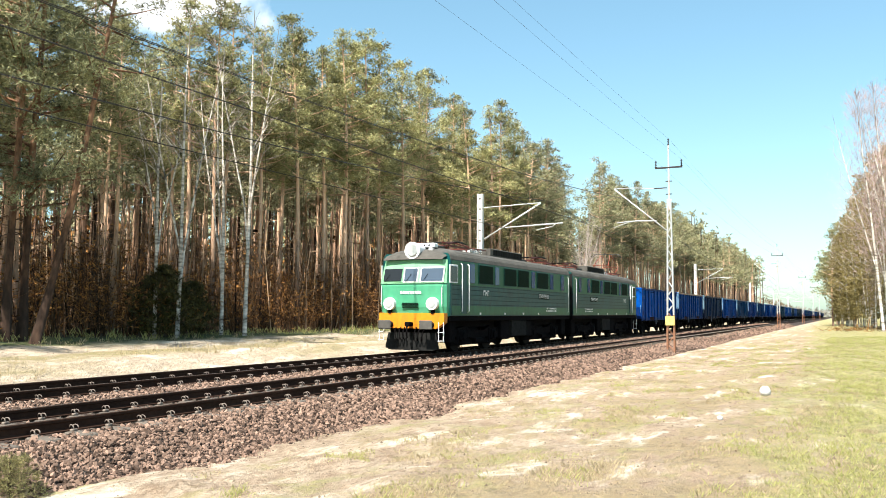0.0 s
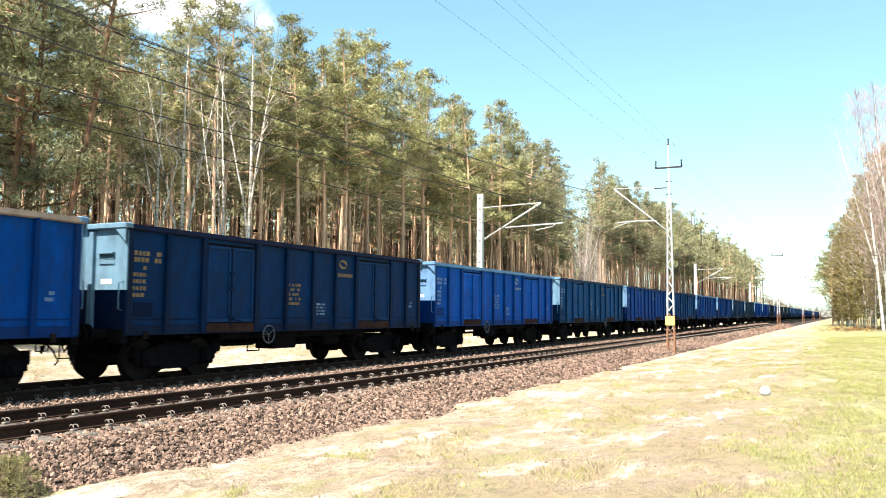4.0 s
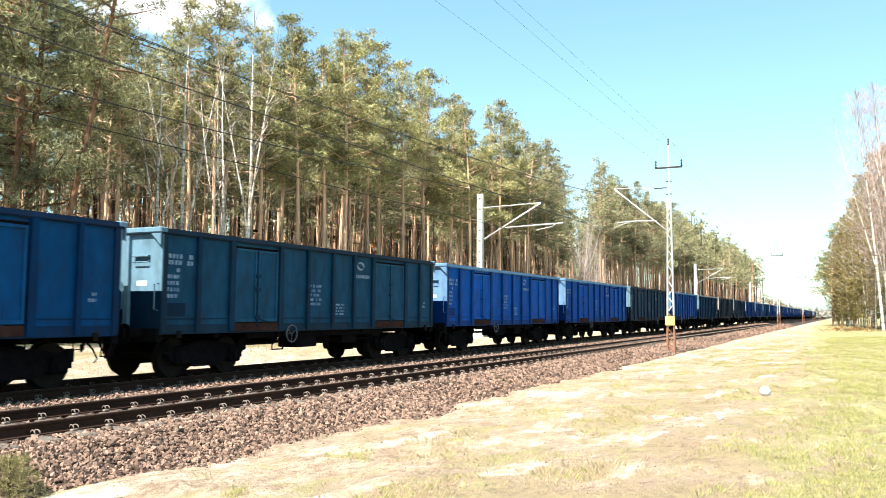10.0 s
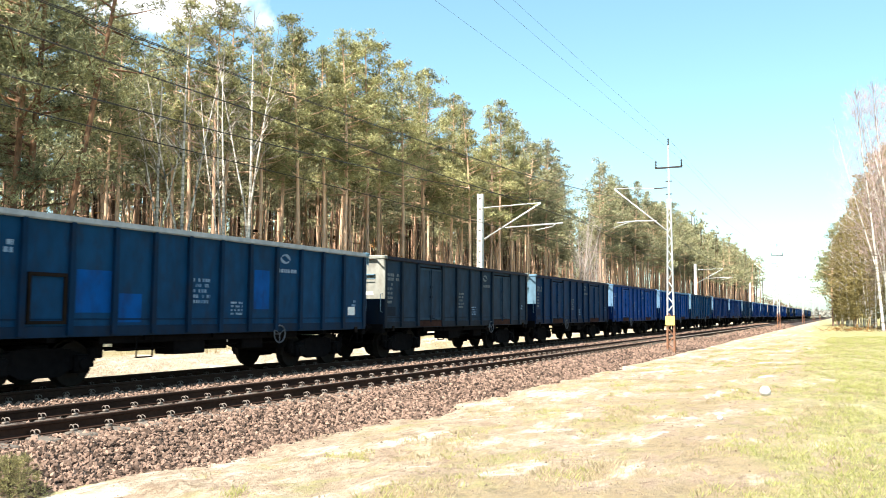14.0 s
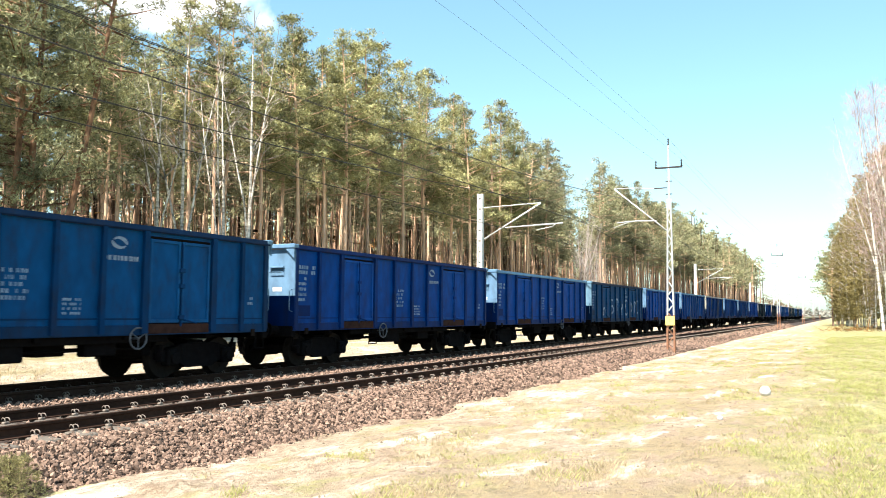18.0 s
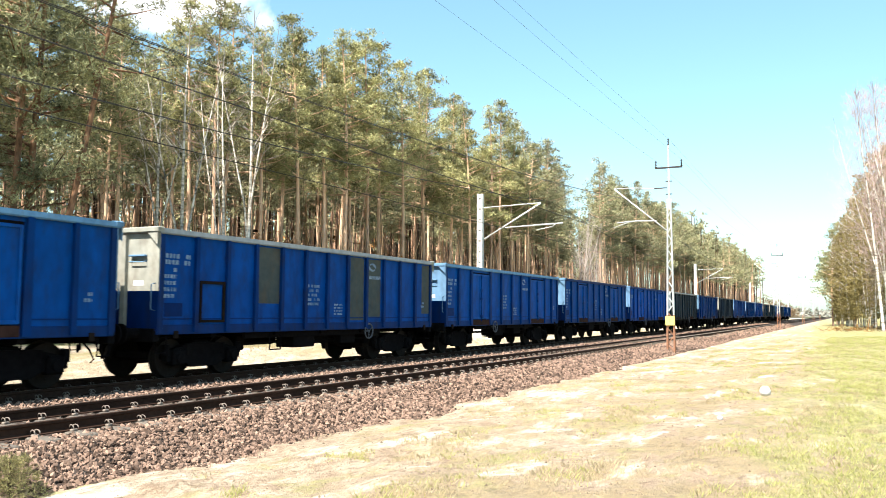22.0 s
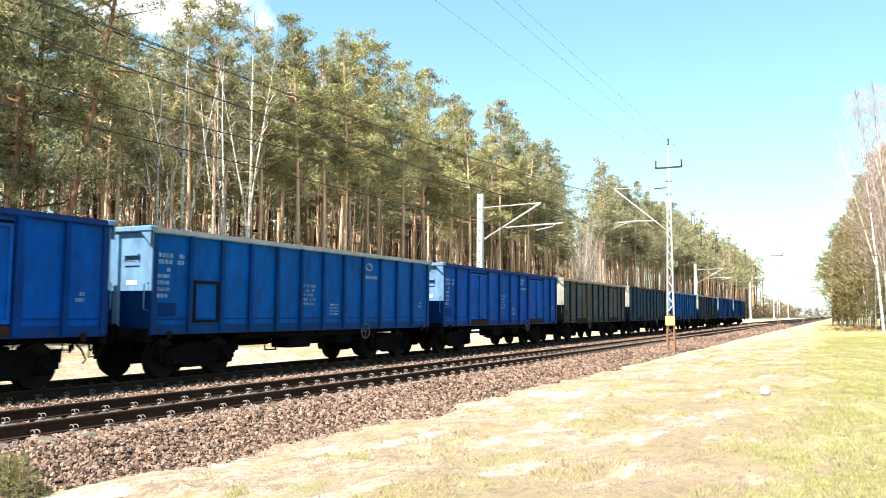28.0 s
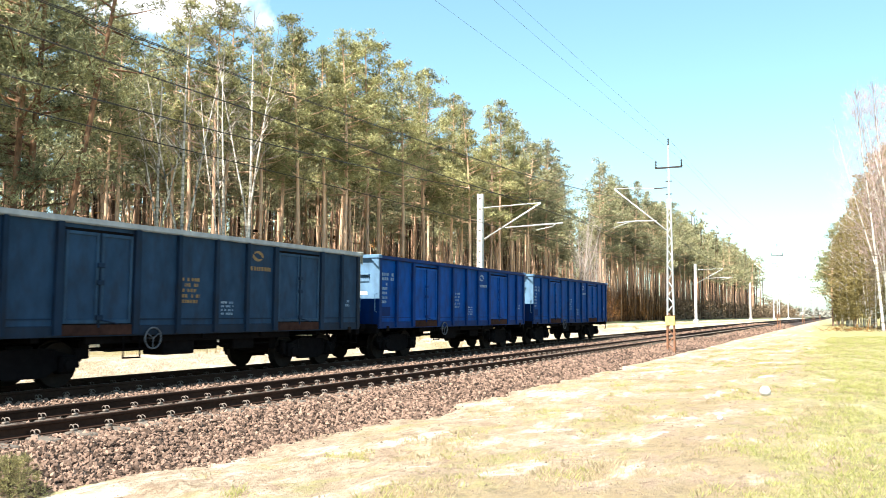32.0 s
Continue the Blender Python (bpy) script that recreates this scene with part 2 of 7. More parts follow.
M_CHALK = material("spray_white", (0.07, 0.14, 0.26), (0.46, 0.51, 0.58), 0.8, grain=6, patch=2.5, bump=0.0, spec=0.1, contrast=0.35)
M_WORN = material("stencil_worn", (0.04, 0.11, 0.22), (0.28, 0.37, 0.47), 0.8, grain=16, patch=3, bump=0.05, spec=0.1, contrast=0.35)
M_FADED_MARK = material("stencil_faded", (0.05, 0.07, 0.09), (0.20, 0.22, 0.23), 0.8, grain=16, patch=2, bump=0.05, spec=0.1)
M_ORANGE_MARK = material("stencil_ochre", (0.10, 0.07, 0.04), (0.34, 0.22, 0.10), 0.8, grain=16, patch=2, bump=0.05, spec=0.1)
M_BAREPANEL = material("dull_primer", (0.030, 0.045, 0.055), (0.085, 0.095, 0.085), 0.85, grain=5, patch=1.5, bump=0.1, spec=0.1, soil=(0.10, 0.06, 0.03), soil_amount=0.5)
M_SILL = material("rusty_door_sill", (0.010, 0.006, 0.006), (0.060, 0.030, 0.024), 0.85, grain=7, patch=1.0, bump=0.2, spec=0.03)
M_ORANGE = material("stencil_orange", (0.50, 0.24, 0.05), (0.72, 0.42, 0.14), 0.7, grain=16, patch=2, bump=0.05)
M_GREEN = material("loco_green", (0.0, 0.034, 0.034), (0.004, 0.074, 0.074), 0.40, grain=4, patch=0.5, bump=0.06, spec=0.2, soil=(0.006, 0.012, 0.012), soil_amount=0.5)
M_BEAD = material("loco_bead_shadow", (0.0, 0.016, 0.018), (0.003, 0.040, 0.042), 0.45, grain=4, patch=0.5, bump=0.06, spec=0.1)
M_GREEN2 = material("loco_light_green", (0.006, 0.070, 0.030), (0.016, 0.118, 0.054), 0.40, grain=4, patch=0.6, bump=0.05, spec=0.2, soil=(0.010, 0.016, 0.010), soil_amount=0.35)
M_PANE_SIDE = glass_material("loco_side_glass", (0.012, 0.036, 0.12))
M_EMBLEM = material("emblem_white", (0.06, 0.12, 0.22), (0.30, 0.36, 0.43), 0.8, grain=14, patch=3, bump=0.05, spec=0.1, contrast=0.35)
# darker needle copy: shade on the nearest pines put into the colour
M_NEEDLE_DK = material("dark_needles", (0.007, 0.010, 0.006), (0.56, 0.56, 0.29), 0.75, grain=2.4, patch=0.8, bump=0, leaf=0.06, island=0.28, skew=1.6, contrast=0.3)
# greyer needle copy: distance haze and clump shade are in the colour
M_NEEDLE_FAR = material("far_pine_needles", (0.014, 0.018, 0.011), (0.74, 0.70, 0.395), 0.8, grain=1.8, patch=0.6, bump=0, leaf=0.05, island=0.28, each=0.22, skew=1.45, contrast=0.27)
M_FARBRUSH = material("far_brush", (0.06, 0.042, 0.026), (0.27, 0.19, 0.115), 0.9, grain=4, patch=0.5, bump=0, island=0.7)
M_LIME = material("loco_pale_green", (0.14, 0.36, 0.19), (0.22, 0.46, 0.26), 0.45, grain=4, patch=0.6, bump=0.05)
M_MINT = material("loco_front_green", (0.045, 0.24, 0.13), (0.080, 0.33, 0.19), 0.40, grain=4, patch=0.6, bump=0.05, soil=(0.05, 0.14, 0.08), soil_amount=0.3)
M_ROOF = material("loco_roof_grey", (0.040, 0.037, 0.033), (0.115, 0.108, 0.096), 0.85, grain=6, patch=0.8, bump=0.2, spec=0.2)
M_BEAM = material("loco_beam_orange", (0.58, 0.175, 0.008), (0.72, 0.25, 0.016), 0.5, grain=8, patch=1.5, bump=0.1, soil=(0.10, 0.05, 0.025), soil_amount=0.4)
M_RED = material("insulator_red", (0.06, 0.016, 0.012), (0.16, 0.045, 0.034), 0.6, grain=8, patch=2)
M_PANTO = material("pantograph_red", (0.16, 0.035, 0.022), (0.34, 0.09, 0.055), 0.6, grain=8, patch=2)
M_ALU = material("bare_aluminium", (0.42, 0.42, 0.41), (0.66, 0.66, 0.64), 0.5, 0.35, grain=9, patch=2, bump=0.1)
M_GREYBOX = material("loco_equipment_grey", (0.008, 0.008, 0.008), (0.026, 0.026, 0.025), 0.75, grain=8, patch=2, spec=0.02)
M_GRILLE = material("louvre_dark_green", (0.003, 0.011, 0.007), (0.010, 0.024, 0.016), 0.6, grain=12, patch=3, spec=0.02)
M_PANE = glass_material("loco_glass", (0.06, 0.085, 0.12))
M_PANE_DARK = glass_material("loco_glass_dark", (0.02, 0.025, 0.03))
M_LENS = glass_material("lamp_lens", (0.34, 0.36, 0.35), 0.12)
M_YELLOW = material("sign_yellow", (0.42, 0.33, 0.09), (0.58, 0.48, 0.17), 0.6, grain=12, patch=3, bump=0.05)
M_CONCRETE = material("mast_concrete", (0.42, 0.41, 0.39), (0.64, 0.63, 0.60), 0.9, grain=20, patch=1.5, bump=0.3)
M_GALV = material("galvanised_steel", (0.44, 0.45, 0.45), (0.68, 0.69, 0.68), 0.55, 0.3, grain=14, patch=2, bump=0.08)
M_ENDCREAM = material("sunlit_cream_paint", (0.15, 0.15, 0.13), (0.34, 0.335, 0.29), 0.7, grain=5, patch=0.9, bump=0.12, soil=(0.10, 0.06, 0.035), soil_amount=0.55)
M_RIMPALE = material("bleached_rim", (0.10, 0.12, 0.14), (0.27, 0.29, 0.30), 0.7, grain=7, patch=1.5, bump=0.1)
M_RIMBLUE = material("chalky_blue_rim", (0.03, 0.10, 0.20), (0.10, 0.22, 0.36), 0.7, grain=7, patch=1.5, bump=0.1, soil=(0.05, 0.045, 0.04), soil_amount=0.5)
M_RIMTAN = material("rusty_bleached_rim", (0.13, 0.09, 0.07), (0.30, 0.23, 0.18), 0.8, grain=9, patch=1.5, bump=0.1)
M_RUST = material("rusty_steel", (0.20, 0.085, 0.045), (0.40, 0.21, 0.13), 0.85, grain=16, patch=2.5, bump=0.25)
M_INSUL = material("insulator_brown", (0.025, 0.020, 0.018), (0.06, 0.05, 0.045), 0.35, grain=8, patch=3)
M_WIRE = material("overhead_copper", (0.020, 0.018, 0.018), (0.05, 0.045, 0.042), 0.6, 0.3, grain=5, patch=1)
# low contrast value paints the shade between needle clumps into the colour
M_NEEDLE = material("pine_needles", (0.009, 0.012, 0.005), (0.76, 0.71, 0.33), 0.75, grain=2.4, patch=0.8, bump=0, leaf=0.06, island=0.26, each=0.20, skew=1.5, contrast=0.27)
M_SEEDLING = material("seedling_needles", (0.018, 0.016, 0.007), (0.46, 0.41, 0.17), 0.75, grain=14, patch=3.0, bump=0, leaf=0.05, island=0.45, skew=1.5)
M_BARK_P = material("pine_bark", (0.040, 0.018, 0.011), (0.98, 0.64, 0.43), 0.95, grain=9, patch=1.2, bump=0.8, stretch=(1, 1, 0.35), each=0.50, skew=0.8, foot=(0.095, 0.058, 0.039))
# deep trunks skewed dark: crown shade is painted into the bark
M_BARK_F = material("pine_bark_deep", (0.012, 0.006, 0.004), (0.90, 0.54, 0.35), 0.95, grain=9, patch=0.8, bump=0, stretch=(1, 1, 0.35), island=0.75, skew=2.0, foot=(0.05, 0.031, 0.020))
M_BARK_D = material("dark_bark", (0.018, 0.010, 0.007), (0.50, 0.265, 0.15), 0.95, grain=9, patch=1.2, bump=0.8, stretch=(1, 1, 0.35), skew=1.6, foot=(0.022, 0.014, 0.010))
M_BARK_B = material("birch_bark", (0.085, 0.068, 0.052), (0.76, 0.69, 0.60), 0.85, grain=5, patch=1.2, bump=0.3, stretch=(0.5, 0.5, 1.6), contrast=0.24)
M_TWIG = material("bare_twigs", (0.22, 0.175, 0.15), (0.52, 0.44, 0.40), 0.9, grain=6, patch=0.8, bump=0, island=0.5)
# sapling bark skewed dark to hold the shade under the pines
M_SAPLING = material("sapling_bark", (0.012, 0.007, 0.005), (0.74, 0.50, 0.31), 0.95, grain=9, patch=1.2, bump=0, island=0.8, skew=2.3)
M_LITTER = material("sand_litter", (0.10, 0.07, 0.045), (0.34, 0.27, 0.19), 0.95, grain=9, patch=1.2, bump=0, island=0.8, space="World")
# brush and stems likewise darkened in colour for the shade around them
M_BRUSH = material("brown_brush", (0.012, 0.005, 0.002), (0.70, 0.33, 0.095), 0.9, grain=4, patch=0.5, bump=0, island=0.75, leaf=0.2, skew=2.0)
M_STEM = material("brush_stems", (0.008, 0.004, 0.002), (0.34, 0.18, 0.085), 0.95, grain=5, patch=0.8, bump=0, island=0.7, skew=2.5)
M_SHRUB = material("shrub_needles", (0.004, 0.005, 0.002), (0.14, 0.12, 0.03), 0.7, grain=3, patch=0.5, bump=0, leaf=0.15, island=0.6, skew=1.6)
M_POLETOP = material("weathered_pole", (0.36, 0.27, 0.24), (0.70, 0.64, 0.60), 0.75, 0.1, grain=12, patch=1.2, bump=0.1)
M_SPRING = material("spring_leaf", (0.10, 0.10, 0.025), (0.30, 0.26, 0.08), 0.8, grain=4, patch=0.5, bump=0, island=0.6, leaf=0.4)
M_PINKTWIG = material("birch_twigs", (0.24, 0.165, 0.15), (0.50, 0.37, 0.35), 0.9, grain=6, patch=0.8, bump=0, island=0.5)
M_HAZEL = material("hedge_bronze", (0.085, 0.066, 0.022), (0.50, 0.40, 0.17), 0.85, grain=4, patch=0.4, bump=0, island=0.5, leaf=0.25, skew=1.2)
M_GRASS = material("grass_blades", (0.29, 0.295, 0.090), (0.58, 0.54, 0.235), 0.85, grain=3, patch=0.4, bump=0, island=0.5, leaf=0.5, space="World")
M_STRAW = material("dry_grass", (0.34, 0.265, 0.15), (0.58, 0.48, 0.31), 0.9, grain=3, patch=0.4, bump=0, island=0.5, leaf=0.45, space="World")
M_WHITESTONE = material("painted_stone", (0.34, 0.34, 0.33), (0.62, 0.62, 0.60), 0.8, grain=10, patch=4, bump=0.6)
# skyline woods: distance haze put into the pale tone
M_FARWOOD = material("far_wood", (0.16, 0.15, 0.12), (0.34, 0.32, 0.27), 0.95, grain=2, patch=0.2, bump=0, island=0.5)


# ---------------------------------------------------------------- mesh tools
class Build:
    """Collects vertices and faces for one mesh."""

    def __init__(self):
        self.v, self.f, self.smooth = [], [], False

    def quad_box(self, x0, x1, y0, y1, z0, z1):
        k = len(self.v)
        self.v += [(x0, y0, z0), (x1, y0, z0), (x1, y1, z0), (x0, y1, z0), (x0, y0, z1), (x1, y0, z1), (x1, y1, z1), (x0, y1, z1)]
        self.f += [tuple(k + i for i in q) for q in ((0, 3, 2, 1), (4, 5, 6, 7), (0, 1, 5, 4), (1, 2, 6, 5), (2, 3, 7, 6), (3, 0, 4, 7))]
        return self

    def box(self, x0, x1, y0, y1, z0, z1, c=0.0):
        """A box with chamfered edges of width c."""
        c = min(c, abs(x1 - x0) * 0.45, abs(y1 - y0) * 0.45, abs(z1 - z0) * 0.45)
        if c <= 0:
            return self.quad_box(x0, x1, y0, y1, z0, z1)
        k, idx = len(self.v), {}
        lo, hi = (x0, y0, z0), (x1, y1, z1)
        for sx in (0, 1):
            for sy in (0, 1):
                for sz in (0, 1):
                    s = (sx, sy, sz)
                    for a in range(3):
                        p = []
                        for d in range(3):
                            e = hi[d] if s[d] else lo[d]
                            p.append(e if d == a else e + (-c if s[d] else c))
                        idx[s, a] = k + len(idx)
                        self.v.append(tuple(p))
        for a in range(3):
            b, d = (a + 1) % 3, (a + 2) % 3
            for side in (0, 1):
                ring = []
                for p, q in ((0, 0), (1, 0), (1, 1), (0, 1)):
                    s = [0, 0, 0]
                    s[a], s[b], s[d] = side, p, q
                    ring.append(idx[tuple(s), a])
                self.f.append(tuple(ring if side else ring[::-1]))
            for p in (0, 1):
                for q in (0, 1):
                    s0, s1 = [0, 0, 0], [0, 0, 0]
                    s0[b] = s1[b] = p
                    s0[d] = s1[d] = q
                    s1[a] = 1
                    s0, s1 = tuple(s0), tuple(s1)
                    ring = (idx[s0, b], idx[s1, b], idx[s1, d], idx[s0, d])
                    self.f.append(ring if p != q else ring[::-1])
        for s in [(i, j, h) for i in (0, 1) for j in (0, 1) for h in (0, 1)]:
            ring = (idx[s, 0], idx[s, 1], idx[s, 2])
            self.f.append(ring if sum(s) % 2 else ring[::-1])
        return self

    def tube(self, a, b, r0, r1=None, n=8, caps=True):
        a, b = Vector(a), Vector(b)
        r1 = r0 if r1 is None else r1
        d = (b - a).normalized()
        s = d.orthogonal().normalized()
        t = d.cross(s)
        k = len(self.v)
        for p, r in ((a, r0), (b, r1)):
            for i in range(n):
                w = 2 * math.pi * i / n
                self.v.append(tuple(p + (s * math.cos(w) + t * math.sin(w)) * r))
        for i in range(n):
            j = (i + 1) % n
            self.f.append((k + i, k + j, k + n + j, k + n + i))
        if caps:
            self.f += [tuple(k + i for i in reversed(range(n))), tuple(k + n + i for i in range(n))]
        return self

    def path(self, pts, r, n=6, radii=None):
        """A round bar along points."""
        k, pts = len(self.v), [Vector(p) for p in pts]
        for q, p in enumerate(pts):
            d = (pts[min(q + 1, len(pts) - 1)] - pts[max(q - 1, 0)]).normalized()
            ref = Vector((0, 0, 1)) if abs(d.z) < 0.9 else Vector((1, 0, 0))
            s = d.cross(ref).normalized()
            t = d.cross(s)
            rr = radii[q] if radii else r
            for i in range(n):
                w = 2 * math.pi * i / n
                self.v.append(tuple(p + (s * math.cos(w) + t * math.sin(w)) * rr))
        for q in range(len(pts) - 1):
            for i in range(n):
                j = (i + 1) % n
                self.f.append((k + q * n + i, k + q * n + j, k + (q + 1) * n + j, k + (q + 1) * n + i))
        self.f += [tuple(k + i for i in range(n)), tuple(k + (len(pts) - 1) * n + i for i in reversed(range(n)))]
        return self

    def ring(self, c, axis, r, thick, n=16, m=6):
        """A torus round c."""
        c, d = Vector(c), Vector(axis).normalized()
        s = d.orthogonal().normalized()
        t = d.cross(s)
        k = len(self.v)
        for i in range(n):
            w = 2 * math.pi * i / n
            o = s * math.cos(w) + t * math.sin(w)
            for j in range(m):
                u = 2 * math.pi * j / m
                self.v.append(tuple(c + o * (r + thick * math.cos(u)) + d * thick * math.sin(u)))
        for i in range(n):
            for j in range(m):
                self.f.append((k + i * m + j, k + ((i + 1) % n) * m + j, k + ((i + 1) % n) * m + (j + 1) % m, k + i * m + (j + 1) % m))
        return self

    def sweep(self, profile, stations, closed=True, caps=True):
        """profile: points (x, z); stations: (dx, y, dz) offsets along the line."""
        k, n = len(self.v), len(profile)
        for dx, y, dz in stations:
            self.v += [(x + dx, y, z + dz) for x, z in profile]
        for q in range(len(stations) - 1):
            for i in range(n if closed else n - 1):
                j = (i + 1) % n
                self.f.append((k + q * n + i, k + q * n + j, k + (q + 1) * n + j, k + (q + 1) * n + i))
        if caps and closed:
            self.f += [tuple(k + i for i in reversed(range(n))), tuple(k + (len(stations) - 1) * n + i for i in range(n))]
        return self

    def face(self, *pts):
        k = len(self.v)
        self.v += [tuple(p) for p in pts]
        self.f.append(tuple(range(k, k + len(pts))))
        return self

    def prism(self, outline, axis, a, b):
        """An outline of (p, q) pushed along an axis: x -> (y, z), y -> (x, z), z -> (x, y)."""
        k, n = len(self.v), len(outline)
        for h in (a, b):
            for p, q in outline:
                self.v.append({"x": (h, p, q), "y": (p, h, q), "z": (p, q, h)}[axis])
        for i in range(n):
            j = (i + 1) % n
            self.f.append((k + i, k + j, k + n + j, k + n + i))
        self.f += [tuple(k + i for i in reversed(range(n))), tuple(k + n + i for i in range(n))]
        return self

    def mesh(self, name, mat, smooth=False, fix=True):
        me = bpy.data.meshes.new(name)
        me.from_pydata(self.v, [], self.f)
        me.materials.append(mat)
        if fix:
            bm = bmesh.new()
            bm.from_mesh(me)
            bmesh.ops.recalc_face_normals(bm, faces=bm.faces)
            bm.to_mesh(me)
            bm.free()
        if smooth or self.smooth:
            me.shade_smooth()
        return me


def part(name, build, mat, parent, label="", smooth=False, m=None):
    ob = new(name, build if isinstance(build, bpy.types.Mesh) else build.mesh(name, mat, smooth))
    ob.parent = parent
    if m is not None:
        ob.matrix_basis = m
    return tagged(ob, label=label)


def thing(name, label, category, group="", kind="", m=None):
    ob = new(name)
    ob.empty_display_size = 0.2
    if m is not None:
        ob.matrix_basis = m
    return tagged(ob, label, category, group, kind)


# ---------------------------------------------------------------- the line's course
TRAIN_X, NEAR_X, GAUGE = -14.986, -10.917, 0.7535


def bend(y):
    """The line swings gently away from straight in the distance."""
    q = (y - 75) / 30
    return -0.0128 * 30 * (math.log1p(math.exp(q)) if q < 30 else q) + (0.0128 * 30 * math.log1p(math.exp(-2.5)))


def rise(y):
    y = max(y, 0)
    return 0.40 * y * y / (y * y + 12100) + 0.0009 * y


def smooth_step(a, b, x):
    t = min(max((x - a) / (b - a), 0), 1)
    return t * t * (3 - 2 * t)


def ground_z(x, y):
    """Height of the earth: formation under the ballast, bank towards the wood, verge rising to the birches."""
    if x < -13:
        z = -0.42 + 0.62 * smooth_step(-16.8, -19.5, x) + 0.35 * smooth_step(-19.5, -25, x)
    else:
        z = -0.58 + 0.33 * smooth_step(-8.2, 1, x) + 0.45 * smooth_step(20, 75, y) * smooth_step(-9.5, -3, x)
    return z + rise(y)


# ---------------------------------------------------------------- ground, ballast, tracks
def relief(x, y):
    """Small humps and scrapes of the loose sand."""
    z = 0.10 * noise.noise((x * 0.35, y * 0.35, 1.0)) + 0.06 * noise.noise((x * 1.1, y * 1.1, 4.0))
    return z + 0.035 * noise.noise((x * 2.7, y * 2.7, 6.0)) + (0.05 * max(0.0, noise.noise((x * 0.9, y * 0.9, 9.0))) if x > -8.3 else 0.0)


def build_ground():
    xs = [-2500, -1200, -500, -200, -120, -80, -60, -48, -40, -34] + [-31 + 0.5 * i for i in range(46)] + [-8 + 0.2 * i for i in range(65)] + [5.5, 7, 9, 14, 22, 40, 80, 200, 600, 1500, 2500]
    ys = [-2500, -800, -300, -120, -60, -30, -15] + [-8 + 0.5 * i for i in range(22)] + [3 + 0.2 * i for i in range(135)] + [30 + 0.5 * i for i in range(36)] + [48 + 2 * i for i in range(40)] + [130 + 12 * i for i in range(20)] + [400, 500, 650, 900, 1400, 2500]
    v, f = [], []
    for y in ys:
        for x in xs:
            z = ground_z(x, min(y, 700))
            near = 1.0 if -40 < x < 12 and -8 < y < 130 else 0.0
            if near and not -16.5 < x < -8.3:
                z += relief(x, y)
            v.append((x + bend(min(y, 700)), y, z))
    n = len(xs)
    for j in range(len(ys) - 1):
        for i in range(n - 1):
            f.append((j * n + i, j * n + i + 1, (j + 1) * n + i + 1, (j + 1) * n + i))
    me = bpy.data.meshes.new("ground")
    me.from_pydata(v, [], f)
    me.materials.append(M_GROUND)
    me.shade_smooth()
    tagged(new("ground", me), "pale sandy ground with patches of dry grass and green turf", "ground", kind="structure")


STATIONS = [-60 + 4 * i for i in range(38)] + [92 + 12 * i for i in range(30)] + [480, 560, 660, 800]


def stations(x0, z0=0.0):
    return [(x0 + bend(y), y, z0 + rise(y)) for y in STATIONS]


def build_ballast():
    """One shaped bed of broken stone under both tracks."""
    b = Build()
    c0, c1 = TRAIN_X, NEAR_X
    prof = [(c0 - 3.2, -0.62), (c0 - 1.75, -0.25), (c0 - 0.9, -0.23), (c0 + 0.9, -0.23), (c0 + 1.35, -0.18), ((c0 + c1) / 2, -0.16), (c1 - 1.3, -0.19), (c1 - 0.9, -0.23),
            (c1 + 0.9, -0.23), (c1 + 1.55, -0.26), (c1 + 2.2, -0.48), (c1 + 2.9, -0.68), (c0, -0.95)]
    b.sweep(prof, stations(0.0))
    me = b.mesh("ballast_bed", M_BALLAST)
    return tagged(new("ballast_bed", me), "reddish-brown crushed stone bed carrying two railway tracks", "ballast", kind="structure")


def bed_z(x):
    """Top of the bed at x, across the line."""
    c0, c1 = TRAIN_X, NEAR_X
    xs = (c0 - 3.2, c0 - 1.75, c0 - 0.9, c0 + 0.9, c0 + 1.35, (c0 + c1) / 2, c1 - 1.3, c1 - 0.9, c1 + 0.9, c1 + 1.55, c1 + 2.2, c1 + 2.9)
    zs = (-0.62, -0.25, -0.23, -0.23, -0.18, -0.16, -0.19, -0.23, -0.23, -0.26, -0.48, -0.68)
    return float(np.interp(x, xs, zs))


